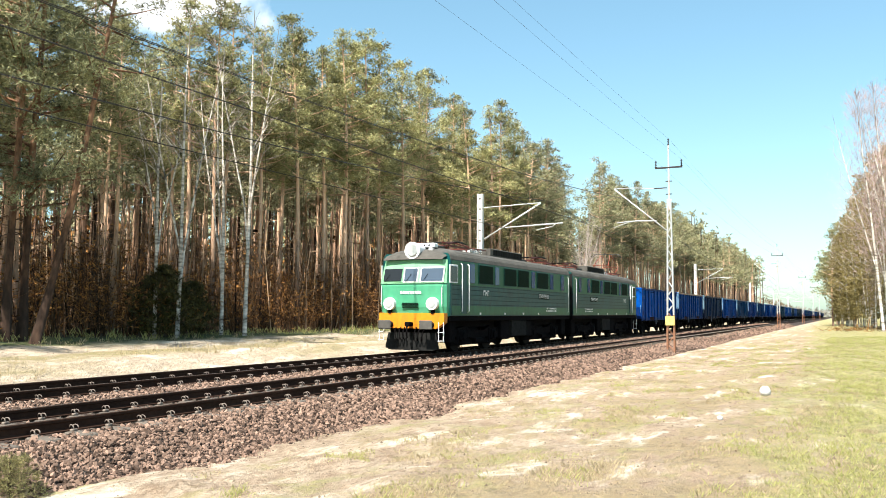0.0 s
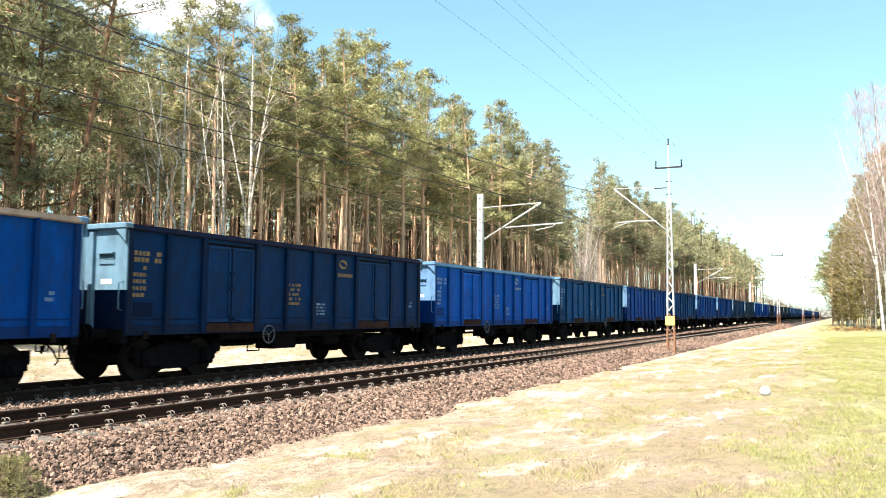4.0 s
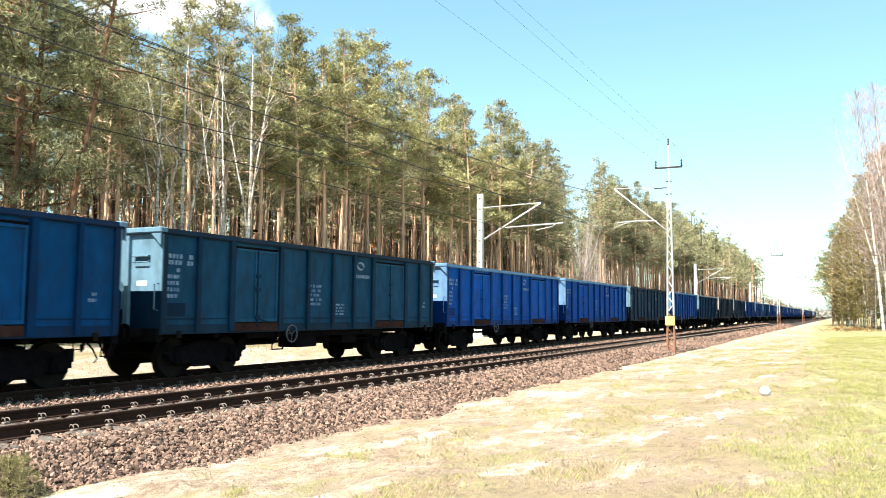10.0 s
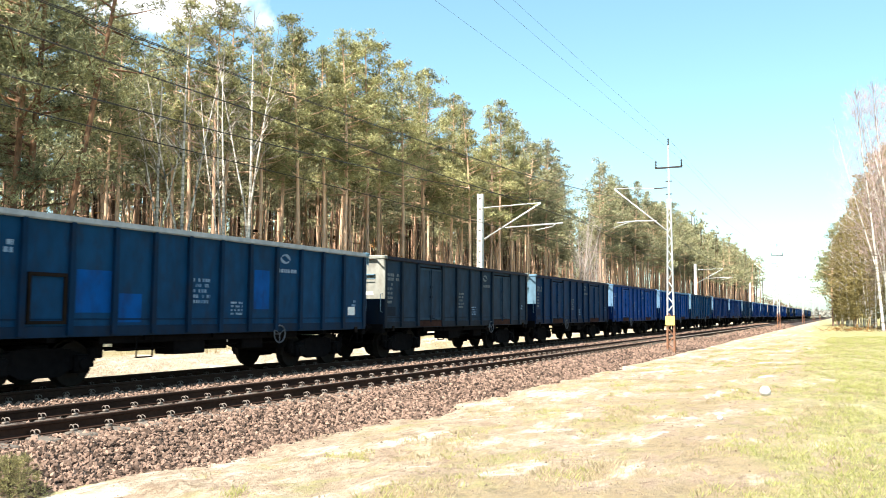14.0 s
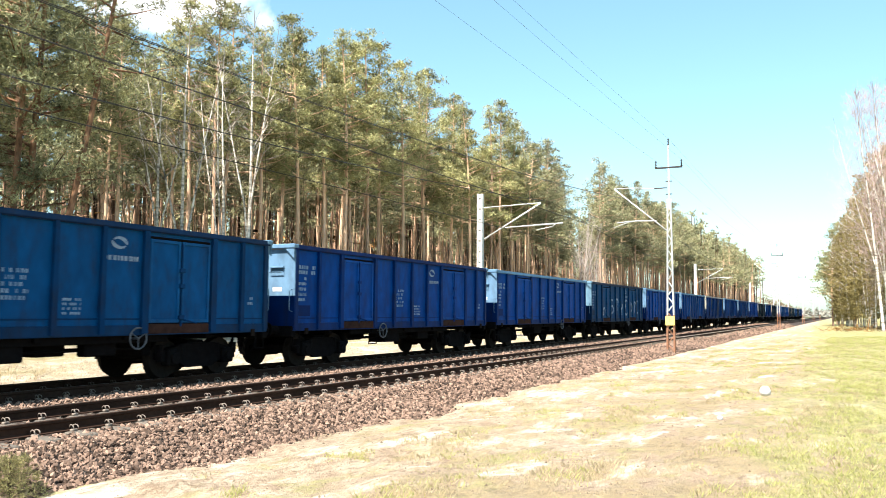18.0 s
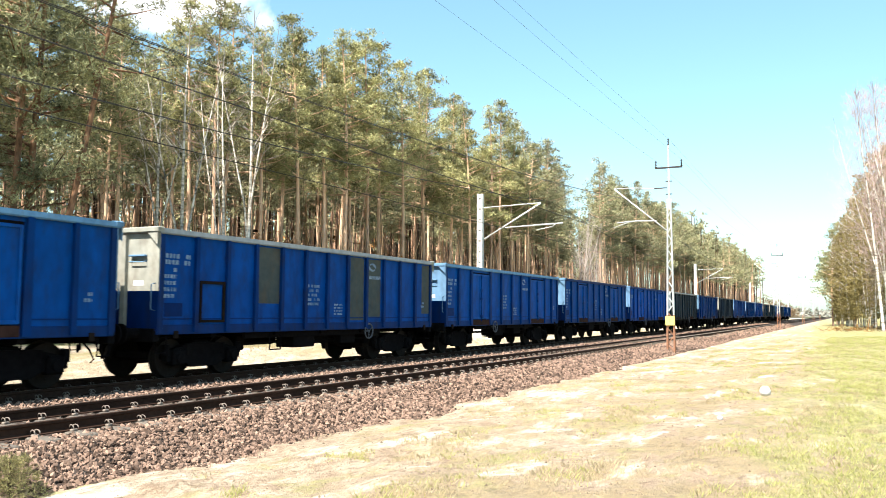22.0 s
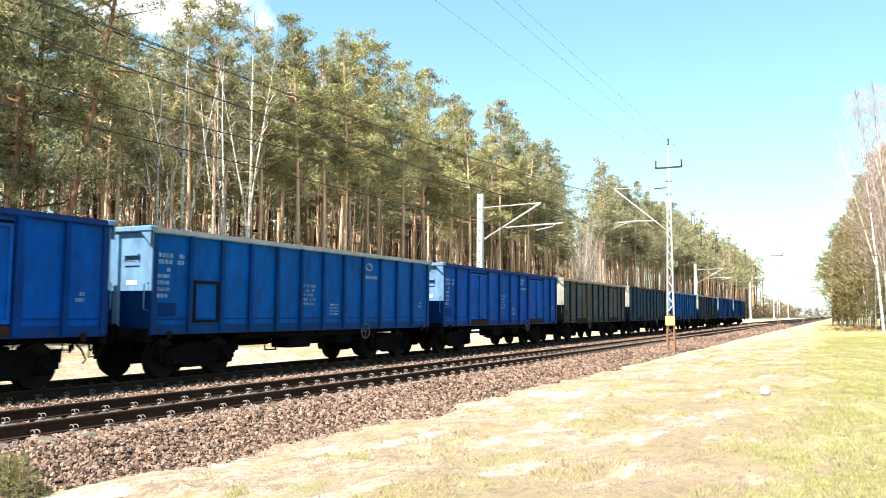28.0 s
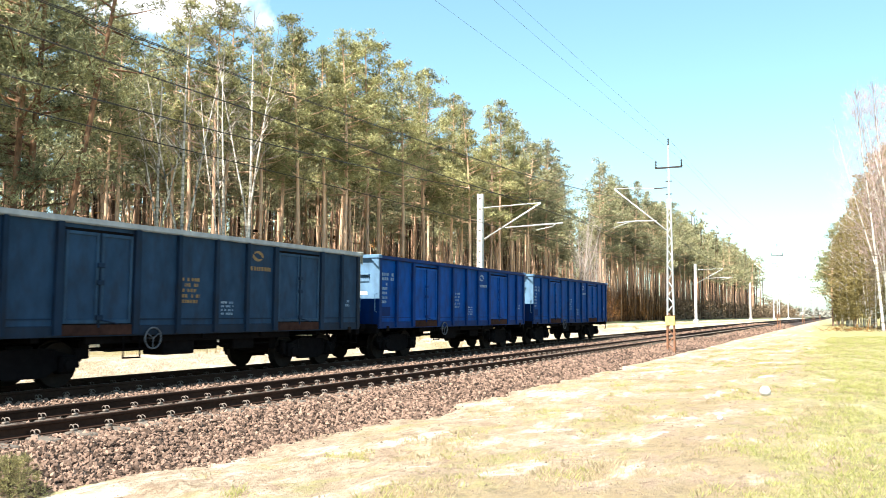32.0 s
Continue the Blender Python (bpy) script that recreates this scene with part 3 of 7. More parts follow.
def scatter_stones():
    """Loose ballast stones, each an uneven lump of its own."""
    rng = np.random.default_rng(5)
    base = np.array([(1, 0, 0), (-1, 0, 0), (0, 1, 0), (0, -1, 0), (0, 0, 1), (0, 0, -1), (.62, .62, .5), (-.62, .6, .45), (.6, -.62, .5), (-.62, -.6, .5)])
    tri = np.array([(6, 4, 0), (6, 2, 4), (6, 0, 2), (7, 4, 2), (7, 1, 4), (7, 2, 1), (8, 0, 4), (8, 4, 3), (8, 3, 0), (9, 4, 1), (9, 3, 4), (9, 1, 3), (5, 2, 0), (5, 1, 2), (5, 3, 1), (5, 0, 3)])
    pts = []
    for x0, x1, y0, y1, n in ((NEAR_X + 0.92, NEAR_X + 2.95, 3.5, 17, 21500), (NEAR_X + 0.92, NEAR_X + 2.85, 17, 32, 10500), (NEAR_X + 0.85, NEAR_X + 2.7, 32, 62, 7500), (NEAR_X + 0.85, NEAR_X + 2.6, 62, 150, 5500),
                              (TRAIN_X + 0.9, NEAR_X - 0.95, 6, 22, 8500), (TRAIN_X + 0.9, NEAR_X - 0.95, 22, 60, 6500), (TRAIN_X + 0.9, NEAR_X - 0.95, 60, 150, 3000), (NEAR_X - 0.65, NEAR_X + 0.65, 4, 60, 6500),
                              (TRAIN_X - 0.65, TRAIN_X + 0.65, 6, 60, 2200), (TRAIN_X - 2.6, TRAIN_X - 0.9, 6, 60, 2000)):
        pts.append(np.column_stack([rng.uniform(x0, x1, n), rng.uniform(y0, y1, n)]))
    p = np.concatenate(pts)
    n = len(p)
    bx = np.interp(p[:, 1], np.arange(0, 160), [bend(y) for y in range(160)])
    rz = np.interp(p[:, 1], np.arange(0, 160), [rise(y) for y in range(160)])
    z = np.array([bed_z(x) for x in p[:, 0]]) + rz
    far = np.clip((p[:, 1] - 10) / 40, 0, 1)
    size = rng.uniform(0.016, 0.039, n) * (1 + 0.75 * far) * (1 + 0.8 * np.clip((p[:, 1] - 60) / 60, 0, 1))
    big = rng.random(n) < 0.08
    size[big] *= 1.35
    q = rng.normal(size=(n, 4))
    q /= np.linalg.norm(q, axis=1)[:, None]
    w, a, b_, c = q.T
    rot = np.stack([np.stack([1 - 2 * (b_ * b_ + c * c), 2 * (a * b_ - c * w), 2 * (a * c + b_ * w)], 1),
                    np.stack([2 * (a * b_ + c * w), 1 - 2 * (a * a + c * c), 2 * (b_ * c - a * w)], 1),
                    np.stack([2 * (a * c - b_ * w), 2 * (b_ * c + a * w), 1 - 2 * (a * a + b_ * b_)], 1)], 1)
    shape = base[None] * rng.uniform(0.6, 1.35, (n, 10, 1)) * rng.uniform(0.6, 1.3, (n, 1, 3))
    v = np.einsum("nij,nkj->nki", rot, shape) * size[:, None, None]
    v += np.column_stack([p[:, 0] + bx, p[:, 1], z + size * rng.uniform(0.0, 1.0, n)])[:, None]
    faces = (tri[None] + (np.arange(n) * 10)[:, None, None]).reshape(-1, 3)
    me = bpy.data.meshes.new("ballast_stones")
    me.vertices.add(n * 10)
    me.vertices.foreach_set("co", v.reshape(-1).astype(np.float32))
    me.loops.add(len(faces) * 3)
    me.loops.foreach_set("vertex_index", faces.reshape(-1).astype(np.int32))
    me.polygons.add(len(faces))
    me.polygons.foreach_set("loop_start", np.arange(0, len(faces) * 3, 3, dtype=np.int32))
    me.update(calc_edges=True)
    me.shade_flat()
    me.materials.append(M_STONE)
    return me


def rail_profile():
    right = [(0.0, 0.0), (0.026, 0.0), (0.035, -0.008), (0.036, -0.042), (0.010, -0.060), (0.0085, -0.136), (0.030, -0.156), (0.074, -0.168), (0.074, -0.182), (0.0, -0.182)]
    return right[:-1] + [(-x, z) for x, z in reversed(right[1:-1])]


def sleeper_mesh():
    b = Build()
    w = 0.13
    outline = [(-1.28, -0.23), (-1.26, -0.197), (-0.95, -0.186), (-0.52, -0.186), (-0.40, -0.21), (0.40, -0.21), (0.52, -0.186), (0.95, -0.186), (1.26, -0.197), (1.28, -0.23), (1.28, -0.36), (-1.28, -0.36)]
    k = len(b.v)
    n = len(outline)
    for y, s in ((-w, 0.0), (-w * 0.82, 1.0), (w * 0.82, 1.0), (w, 0.0)):
        for x, z in outline:
            b.v.append((x * (0.99 if s == 0 else 1), y, z - (0.02 if s == 0 and z > -0.3 else 0)))
    for q in range(3):
        for i in range(n):
            j = (i + 1) % n
            b.f.append((k + q * n + i, k + q * n + j, k + (q + 1) * n + j, k + (q + 1) * n + i))
    b.f += [tuple(k + i for i in range(n)), tuple(k + 3 * n + i for i in reversed(range(n)))]
    return b.mesh("sleeper", M_SLEEPER)


def clip_mesh():
    """Spring clip: a shoulder block and two curls of round bar, seen end on."""
    b = Build()
    b.box(0.076, 0.135, -0.050, 0.050, -0.190, -0.150, 0.008)
    for s in (-1, 1):
        pts = [(0.020 + 0.058 * (1 - math.cos(w)) + 0.02, s * (0.020 + 0.020 * math.sin(w * 0.5)), -0.140 + 0.050 * math.sin(w)) for w in [math.pi * i / 6 for i in range(7)]]
        b.path(pts, 0.009, 5)
    return b.mesh("rail_clip", M_CLIP, smooth=True)


def build_tracks():
    prof = rail_profile()
    s_me, c_me = sleeper_mesh(), clip_mesh()
    for name, x0, label in (("near_track", NEAR_X, "railway track with dark rails on concrete sleepers"), ("train_track", TRAIN_X, "railway track with dark rails under the freight train")):
        t = thing(name, label, "railway track", kind="structure")
        for s in (-1, 1):
            rail = part("rail", Build().sweep(prof, stations(x0 + s * GAUGE)), M_RAIL, t)
            band = [(-0.024, 0.0035), (0.024, 0.0035), (0.024, 0.0005), (-0.024, 0.0005)]
            part("running_face", Build().sweep(band, stations(x0 + s * GAUGE)), M_RAILTOP, rail, "worn shiny running surface")
        pitch, y = 0.62, 2.0
        rest = Build()
        while y < 150:
            m = Matrix.Translation((x0 + bend(y), y, rise(y)))
            if y < 62:
                part("sleeper", s_me, None, t, m=m @ pose(0, random.uniform(-.02, .02), random.uniform(-.006, .004), 0, 0, random.uniform(-.5, .5)))
                if y < 44 and (x0 == NEAR_X or y < 30):
                    for s in (-1, 1):
                        part("rail_clip", c_me, None, t, m=m @ pose(s * GAUGE, 0, 0))
                        if x0 == NEAR_X and s == 1 and y < 26 or s == -1 and y < 14:
                            part("rail_clip", c_me, None, t, m=m @ pose(s * GAUGE, 0, 0, 0, 0, 180))
                elif y < 62:
                    for s in (-1, 1):
                        rest.box(x0 + bend(y) + s * GAUGE + 0.05, x0 + bend(y) + s * GAUGE + 0.14, y - 0.05, y + 0.05, rise(y) - 0.165, rise(y) - 0.07)
            else:
                bx, rz = x0 + bend(y), rise(y)
                rest.box(bx - 1.28, bx + 1.28, y - 0.12, y + 0.12, rz - 0.34, rz - 0.165, 0.02)
            y += pitch
        tagged(part("far_sleepers", rest, M_SLEEPER, t), kind="stuff")


# ---------------------------------------------------------------- overhead line
def insulator(b, p, up, n=4, r=0.07):
    d = Vector(up)
    for i in range(n):
        c = Vector(p) + d * (i + 0.5) / n
        b.tube(c - d * 0.32 / n, c + d * 0.1 / n, r, r * 0.45, 8)
    b.tube(p, Vector(p) + d, 0.025, n=6)


def feeder_pole(y, x=-8.7, near=True, label="tall steel lattice pole with three insulators, a bracket and rusty foot"):
    """Lattice pole by the near track: carries the feeder wires and the near track's bracket."""
    bx, z0 = x + bend(y), ground_z(x, y) - 0.05
    t = thing("overhead_line_pole", label, "line pole", "poles beside the near track", m=Matrix.Translation((bx, y, z0)))
    top = 8.3
    for sx in (-1, 1):
        for sy in (-1, 1):
            lower, upper = Build(), Build()
            at = lambda h: 0.19 + (0.085 - 0.19) * h / top
            lower.path([(sx * at(0), sy * at(0) * 0.7, 0), (sx * at(2.1), sy * at(2.1) * 0.7, 2.1)], 0.036, 4)
            upper.path([(sx * at(2.1), sy * at(2.1) * 0.7, 2.1), (sx * at(top), sy * at(top) * 0.7, top)], 0.033, 4)
            part("corner_angle", upper, M_GALV, t, "pale painted steel angle")
            part("foot_angle", lower, M_RUST, t, "rusty steel angle")
    at = lambda h: 0.19 + (0.085 - 0.19) * h / top
    h, side = 0.15, 1
    while h < top - 0.4:
        h2 = h + 0.42
        b = Build()
        for sy in (-1, 1):
            b.path([(side * at(h), sy * at(h) * 0.7, h), (-side * at(h2), sy * at(h2) * 0.7, h2)], 0.016, 4)
        for sx in (-1, 1):
            b.path([(sx * at(h), side * at(h) * 0.7, h), (sx * at(h2), -side * at(h2) * 0.7, h2)], 0.016, 4)
        part("lattice_bar", b, M_RUST if h < 2.0 else M_GALV, t)
        side, h = -side, h2
    part("top_post", Build().tube((0, 0, top - 0.6), (0, 0, 11.25), 0.055, 0.04, 8), M_POLETOP, t, "thin pale weathered top post")
    for hh in (8.55, 9.25):
        part("step_iron", Build().box(-0.17, 0.17, -0.03, 0.03, hh, hh + 0.05, 0.01), M_INSUL, t)
    part("crossarm", Build().box(-0.72, 0.72, -0.05, 0.05, 9.98, 10.06, 0.01), M_INSUL, t, "dark steel crossarm")
    for dx, hz in ((-0.68, 10.06), (0.68, 10.06), (0.0, 11.25)):
        b = Build()
        insulator(b, (dx, 0, hz), (0, 0, 0.36))
        part("pin_insulator", b, M_INSUL, t, "dark brown pin insulator", smooth=True)
    b = Build().box(-0.80, -0.1, -0.025, 0.025, 8.9, 8.95)
    insulator(b, (-0.80, 0, 8.92), (0.35, 0, 0), 3, 0.05)
    part("side_bracket", b, M_INSUL, t)
    if near:
        part("warning_sign", Build().box(-0.24, 0.24, -0.235, -0.215, 1.55, 2.05, 0.008), M_YELLOW, t, "yellow enamel plate")
        part("sign_mark", Build().prism([(-0.05, 1.70), (0.05, 1.78), (0.0, 1.80), (0.06, 1.93), (-0.05, 1.83), (0.0, 1.81)], "y", -0.240, -0.236), M_ORANGE, t)
    # bracket over the near track
    reach = NEAR_X - x
    b = Build().path([(-0.12, 0, 6.60), (reach * 1.34, 0, 9.02)], 0.035, 6)
    part("bracket_strut", b, M_GALV, t, "inclined galvanised tube", smooth=True)
    b = Build().path([(reach * 1.34, 0, 9.04), (reach * 0.8, 0, 9.02), (-0.1, 0, 8.85)], 0.02, 6)
    part("bracket_tie", b, M_GALV, t, smooth=True)
    b = Build().path([(reach * 0.30, 0, 7.16), (reach * 0.8, 0, 7.20), (reach * 1.28, 0, 7.14)], 0.03, 6)
    part("registration_tube", b, M_GALV, t, smooth=True)
    b = Build().path([(reach * 0.98, 0, 7.14), (reach * 1.12, 0, 7.06), (reach * 1.38, 0, 6.86)], 0.02, 6)
    part("steady_arm", b, M_GALV, t, smooth=True)
    return t


def catenary_mast(y, x=-19.3, label="concrete mast with a galvanised bracket over the track"):
    bx, z0 = x + bend(y), ground_z(x, y) - 0.05
    t = thing("catenary_mast", label, "catenary mast", "masts beside the wood", m=Matrix.Translation((bx, y, z0)))
    top = 8.59 - ground_z(x, 42.6)
    for s in (-1, 1):
        part("mast_leg", Build().prism([(s * 0.12 - 0.05, -0.12), (s * 0.12 + 0.05, -0.12), (s * 0.12 + 0.05, 0.12), (s * 0.12 - 0.05, 0.12)], "z", 0, top), M_CONCRETE, t)
    h = 0.0
    while h < top - 0.1:
        part("mast_web", Build().box(-0.072, 0.072, -0.07, 0.07, h, min(h + 0.53, top), 0.02), M_CONCRETE, t)
        h += 0.62
    part("mast_foot", Build().box(-0.34, 0.34, -0.32, 0.32, 0.0, 0.55, 0.04), M_CONCRETE, t, "whitewashed concrete foot")
    reach = TRAIN_X - x
    zz = -ground_z(x, 42.6) + 0.05
    part("bracket_strut", Build().path([(0.3, 0, 5.92 + zz), (reach * 0.86, 0, 7.80 + zz)], 0.045, 6), M_GALV, t, smooth=True)
    part("bracket_tie", Build().path([(0.2, 0, 7.72 + zz), (reach * 0.86, 0, 7.82 + zz)], 0.03, 6), M_GALV, t, smooth=True)
    b = Build()
    insulator(b, (0.22, 0, 7.72 + zz), (0.4, 0, 0), 4, 0.06)
    part("tie_insulator", b, M_ALU, t, "grey disc insulator", smooth=True)
    b = Build()
    insulator(b, (0.25, 0, 5.88 + zz), (0.32, 0, 0.15), 3, 0.06)
    part("strut_insulator", b, M_ALU, t, "grey disc insulator", smooth=True)
    part("registration_tube", Build().path([(reach * 0.36, 0, 6.50 + zz), (reach * 1.16, 0, 6.62 + zz)], 0.04, 6), M_GALV, t, smooth=True)
    part("steady_arm", Build().path([(reach * 0.80, 0, 6.28 + zz), (reach * 0.9, 0, 6.36 + zz), (reach * 1.02, 0, 6.45 + zz), (reach * 1.06, 0, 6.58 + zz)], 0.025, 6), M_GALV, t, smooth=True)
    return t


def wire(name, label, pts, r=0.008):
    ob = new(name, Build().path(pts, r, 5).mesh(name, M_WIRE, smooth=True))
    return tagged(ob, label, "wire", "overhead wires")


def span(x0, y0, z0, x1, y1, z1, sag, n=14):
    return [(x0 + (x1 - x0) * i / n, y0 + (y1 - y0) * i / n, z0 + (z1 - z0) * i / n - 4 * sag * (i / n) * (1 - i / n)) for i in range(n + 1)]


MAST_Y = [-32.0, 43.1, 117.5, 191.5, 259.0, 330.0]
POLE_Y = [-30.0, 44.2, 118.5, 192.0, 260.0, 331.0]


def build_overhead():
    for y in MAST_Y[1:]:
        catenary_mast(y)
    for i, y in enumerate(POLE_Y[1:]):
        feeder_pole(y, near=i == 0, label="tall steel lattice pole with three insulators and yellow plate" if i == 0 else "slender steel lattice pole with bracket and insulators")
    for ys, x in ((MAST_Y, TRAIN_X), (POLE_Y, NEAR_X)):
        for a, b in zip(ys[:-1], ys[1:]):
            xa, xb, za, zb = x + bend(a), x + bend(b), rise(a), rise(b)
            up = 0.0 if x == TRAIN_X else 0.05
            for dx in (-0.02, 0.02):
                wire("contact_wire", "dark copper contact wire above the track", span(xa + dx, a, za + 5.62 + up, xb + dx, b, zb + 5.62 + up, 0.05), 0.007)
            for dx in (-0.03, 0.03):
                wire("messenger_wire", "dark messenger wire carrying the contact wires", span(xa + dx, a, za + 7.75 + up, xb + dx, b, zb + 7.75 + up, 1.6), 0.008)
            n = 8
            for i in range(1, n):
                y = a + (b - a) * i / n
                zm = 7.75 + up - 4 * 1.6 * (i / n) * (1 - i / n)
                wire("dropper", "thin dropper between messenger and contact wire", [(x + bend(y), y, rise(y) + zm), (x + bend(y), y, rise(y) + 5.60 + up)], 0.004)
    for a, b in zip(POLE_Y[:-1], POLE_Y[1:]):
        for dx, hz in ((-0.68, 10.42), (0.68, 10.42), (0.0, 11.6)):
            za, zb = ground_z(-8.7, a) - 0.05 + hz, ground_z(-8.7, b) - 0.05 + hz
            wire("feeder_wire", "thin aluminium feeder wire between poles", span(-8.7 + bend(a) + dx, a, za, -8.7 + bend(b) + dx, b, zb, 0.5 if a > 0 else 0.3), 0.0032)


# ---------------------------------------------------------------- the train
def run(t):
    """Way of the first wagon's front, along the line, at t seconds."""
    slowing = 1.05 * max(0.0, 1 - t / 1.6) ** 2
    return 57.576 - 18.3106 * t - 0.02143 * t * t + 0.000334 * t * t * t + slowing


PITCH, BODY = 14.04, 13.0
WHEEL_R, LOCO_R = 0.46, 0.625
BLUE, DEEP, NAVY, SLATE, TEAL, OLIVE, TAN = (0.0, 0.084, 0.41), (0.0, 0.062, 0.295), (0.003, 0.034, 0.11), (0.016, 0.037, 0.074), (0.010, 0.060, 0.128), (0.022, 0.041, 0.064), (0.100, 0.092, 0.076)
FADED, DULL, SEA = (0.0, 0.092, 0.37), (0.002, 0.068, 0.215), (0.014, 0.052, 0.118)
NIGHT = (0.005, 0.045, 0.115)
GREYBLUE = (0.026, 0.064, 0.125)
FLEET = [BLUE, DEEP, NAVY, BLUE, DULL, DEEP, DULL, BLUE, BLUE, DULL, TEAL, BLUE, BLUE, SEA, BLUE, NIGHT, SLATE, NAVY, DEEP, DEEP, DULL, DEEP, DEEP, DULL, DEEP, DEEP, DEEP, BLUE, DEEP, BLUE, OLIVE,
         DEEP, SLATE, BLUE, FADED, BLUE, TAN, GREYBLUE, FADED, GREYBLUE, DEEP, DEEP]
SIDE = 1.40
PALE_RIM = (1, 3, 7, 11, 12, 14, 15, 19, 22, 24, 25, 26, 27, 30, 34, 36, 38, 39)


def wheelset_mesh(r, name):
    b = Build()
    b.tube((-0.85, 0, 0), (0.85, 0, 0), 0.08, n=8)
    for s in (-1, 1):
        b.tube((s * 0.69, 0, 0), (s * 0.825, 0, 0), r - 0.005, r - 0.02, 28)
        b.tube((s * 0.665, 0, 0), (s * 0.69, 0, 0), r + 0.03, r + 0.03, 28)
        b.tube((s * 0.825, 0, 0), (s * 0.86, 0, 0), r * 0.30, r * 0.26, 12)
        for i in range(3):
            w = 2 * math.pi * i / 3
            b.tube((s * 0.826, math.cos(w) * r * 0.6, math.sin(w) * r * 0.6), (s * 0.84, math.cos(w) * r * 0.6, math.sin(w) * r * 0.6), 0.035, n=6)
    return b.mesh(name, M_WHEEL)


def bogie_mesh(half):
    """Cast freight bogie: two side frames with springs and boxes, and a bolster."""
    b = Build()
    for s in (-1, 1):
        x0, x1 = sorted((s * 0.92, s * 1.06))
        b.prism([(-half - 0.32, 0.40), (-half - 0.32, 0.62), (-half + 0.1, 0.72), (-0.45, 0.80), (0.45, 0.80), (half - 0.1, 0.72), (half + 0.32, 0.62), (half + 0.32, 0.40), (half - 0.25, 0.36), (0.42, 0.24), (-0.42, 0.24), (-half + 0.25, 0.36)], "x", x0, x1)
        for c in (-half, half):
            b.box(min(s * 0.9, s * 1.16), max(s * 0.9, s * 1.16), c - 0.19, c + 0.19, 0.30, 0.66, 0.04)
            b.tube((s * 1.16, c, 0.47), (s * 1.20, c, 0.47), 0.12, n=10)
            for d in (-0.3, 0.3):
                b.tube((s * 1.0, c + d, 0.52), (s * 1.0, c + d, 0.78), 0.09, n=8)
    b.box(-0.95, 0.95, -0.28, 0.28, 0.48, 0.86, 0.04)
    for e in (-1, 1):
        b.box(-0.95, 0.95, e * (half + 0.26) - 0.06, e * (half + 0.26) + 0.06, 0.44, 0.60, 0.02)
        for s in (-1, 1):
            b.box(s * 0.75 - 0.05, s * 0.75 + 0.05, e * (half - 0.55) - 0.05, e * (half - 0.55) + 0.05, 0.28, 0.62, 0.02)
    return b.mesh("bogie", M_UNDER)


def rows_of_text(b, x, y, z, width, lines, size, gap, rnd, broken=0.8):
    """Unreadable stencil: bars in lines, on a side at x."""
    for k in range(lines):
        at = y
        while at < y + width:
            w = rnd.uniform(0.35, 0.85) * size * 1.25
            if rnd.random() < broken:
                b.quad_box(x, x + 0.004, at, min(at + w, y + width), z - k * (size + gap) - size, z - k * (size + gap))
            at += w + size * rnd.uniform(0.22, 0.45)
    return b


def swirl(b, x, y, z, r):
    """Plain round emblem of two slim hooked blades."""
    for turn in (0, math.pi):
        outer, inner = [], []
        for i in range(13):
            w = turn + math.radians(-15 + 165 * i / 12)
            q = r * (1 - 0.10 * i / 12)
            d = r * (0.16 + 0.36 * math.sin(math.pi * (i / 12) ** 0.7))
            outer.append((math.cos(w) * q, math.sin(w) * q))
            inner.append((math.cos(w) * (q - d), math.sin(w) * (q - d)))
        b.prism([(y + p * 1.2, z + q * 0.78) for p, q in outer + inner[::-1]], "x", x, x + 0.004)
    return b


WAGON_MESHES = {}


def shared(name, make):
    if name not in WAGON_MESHES:
        WAGON_MESHES[name] = make()
    return WAGON_MESHES[name]


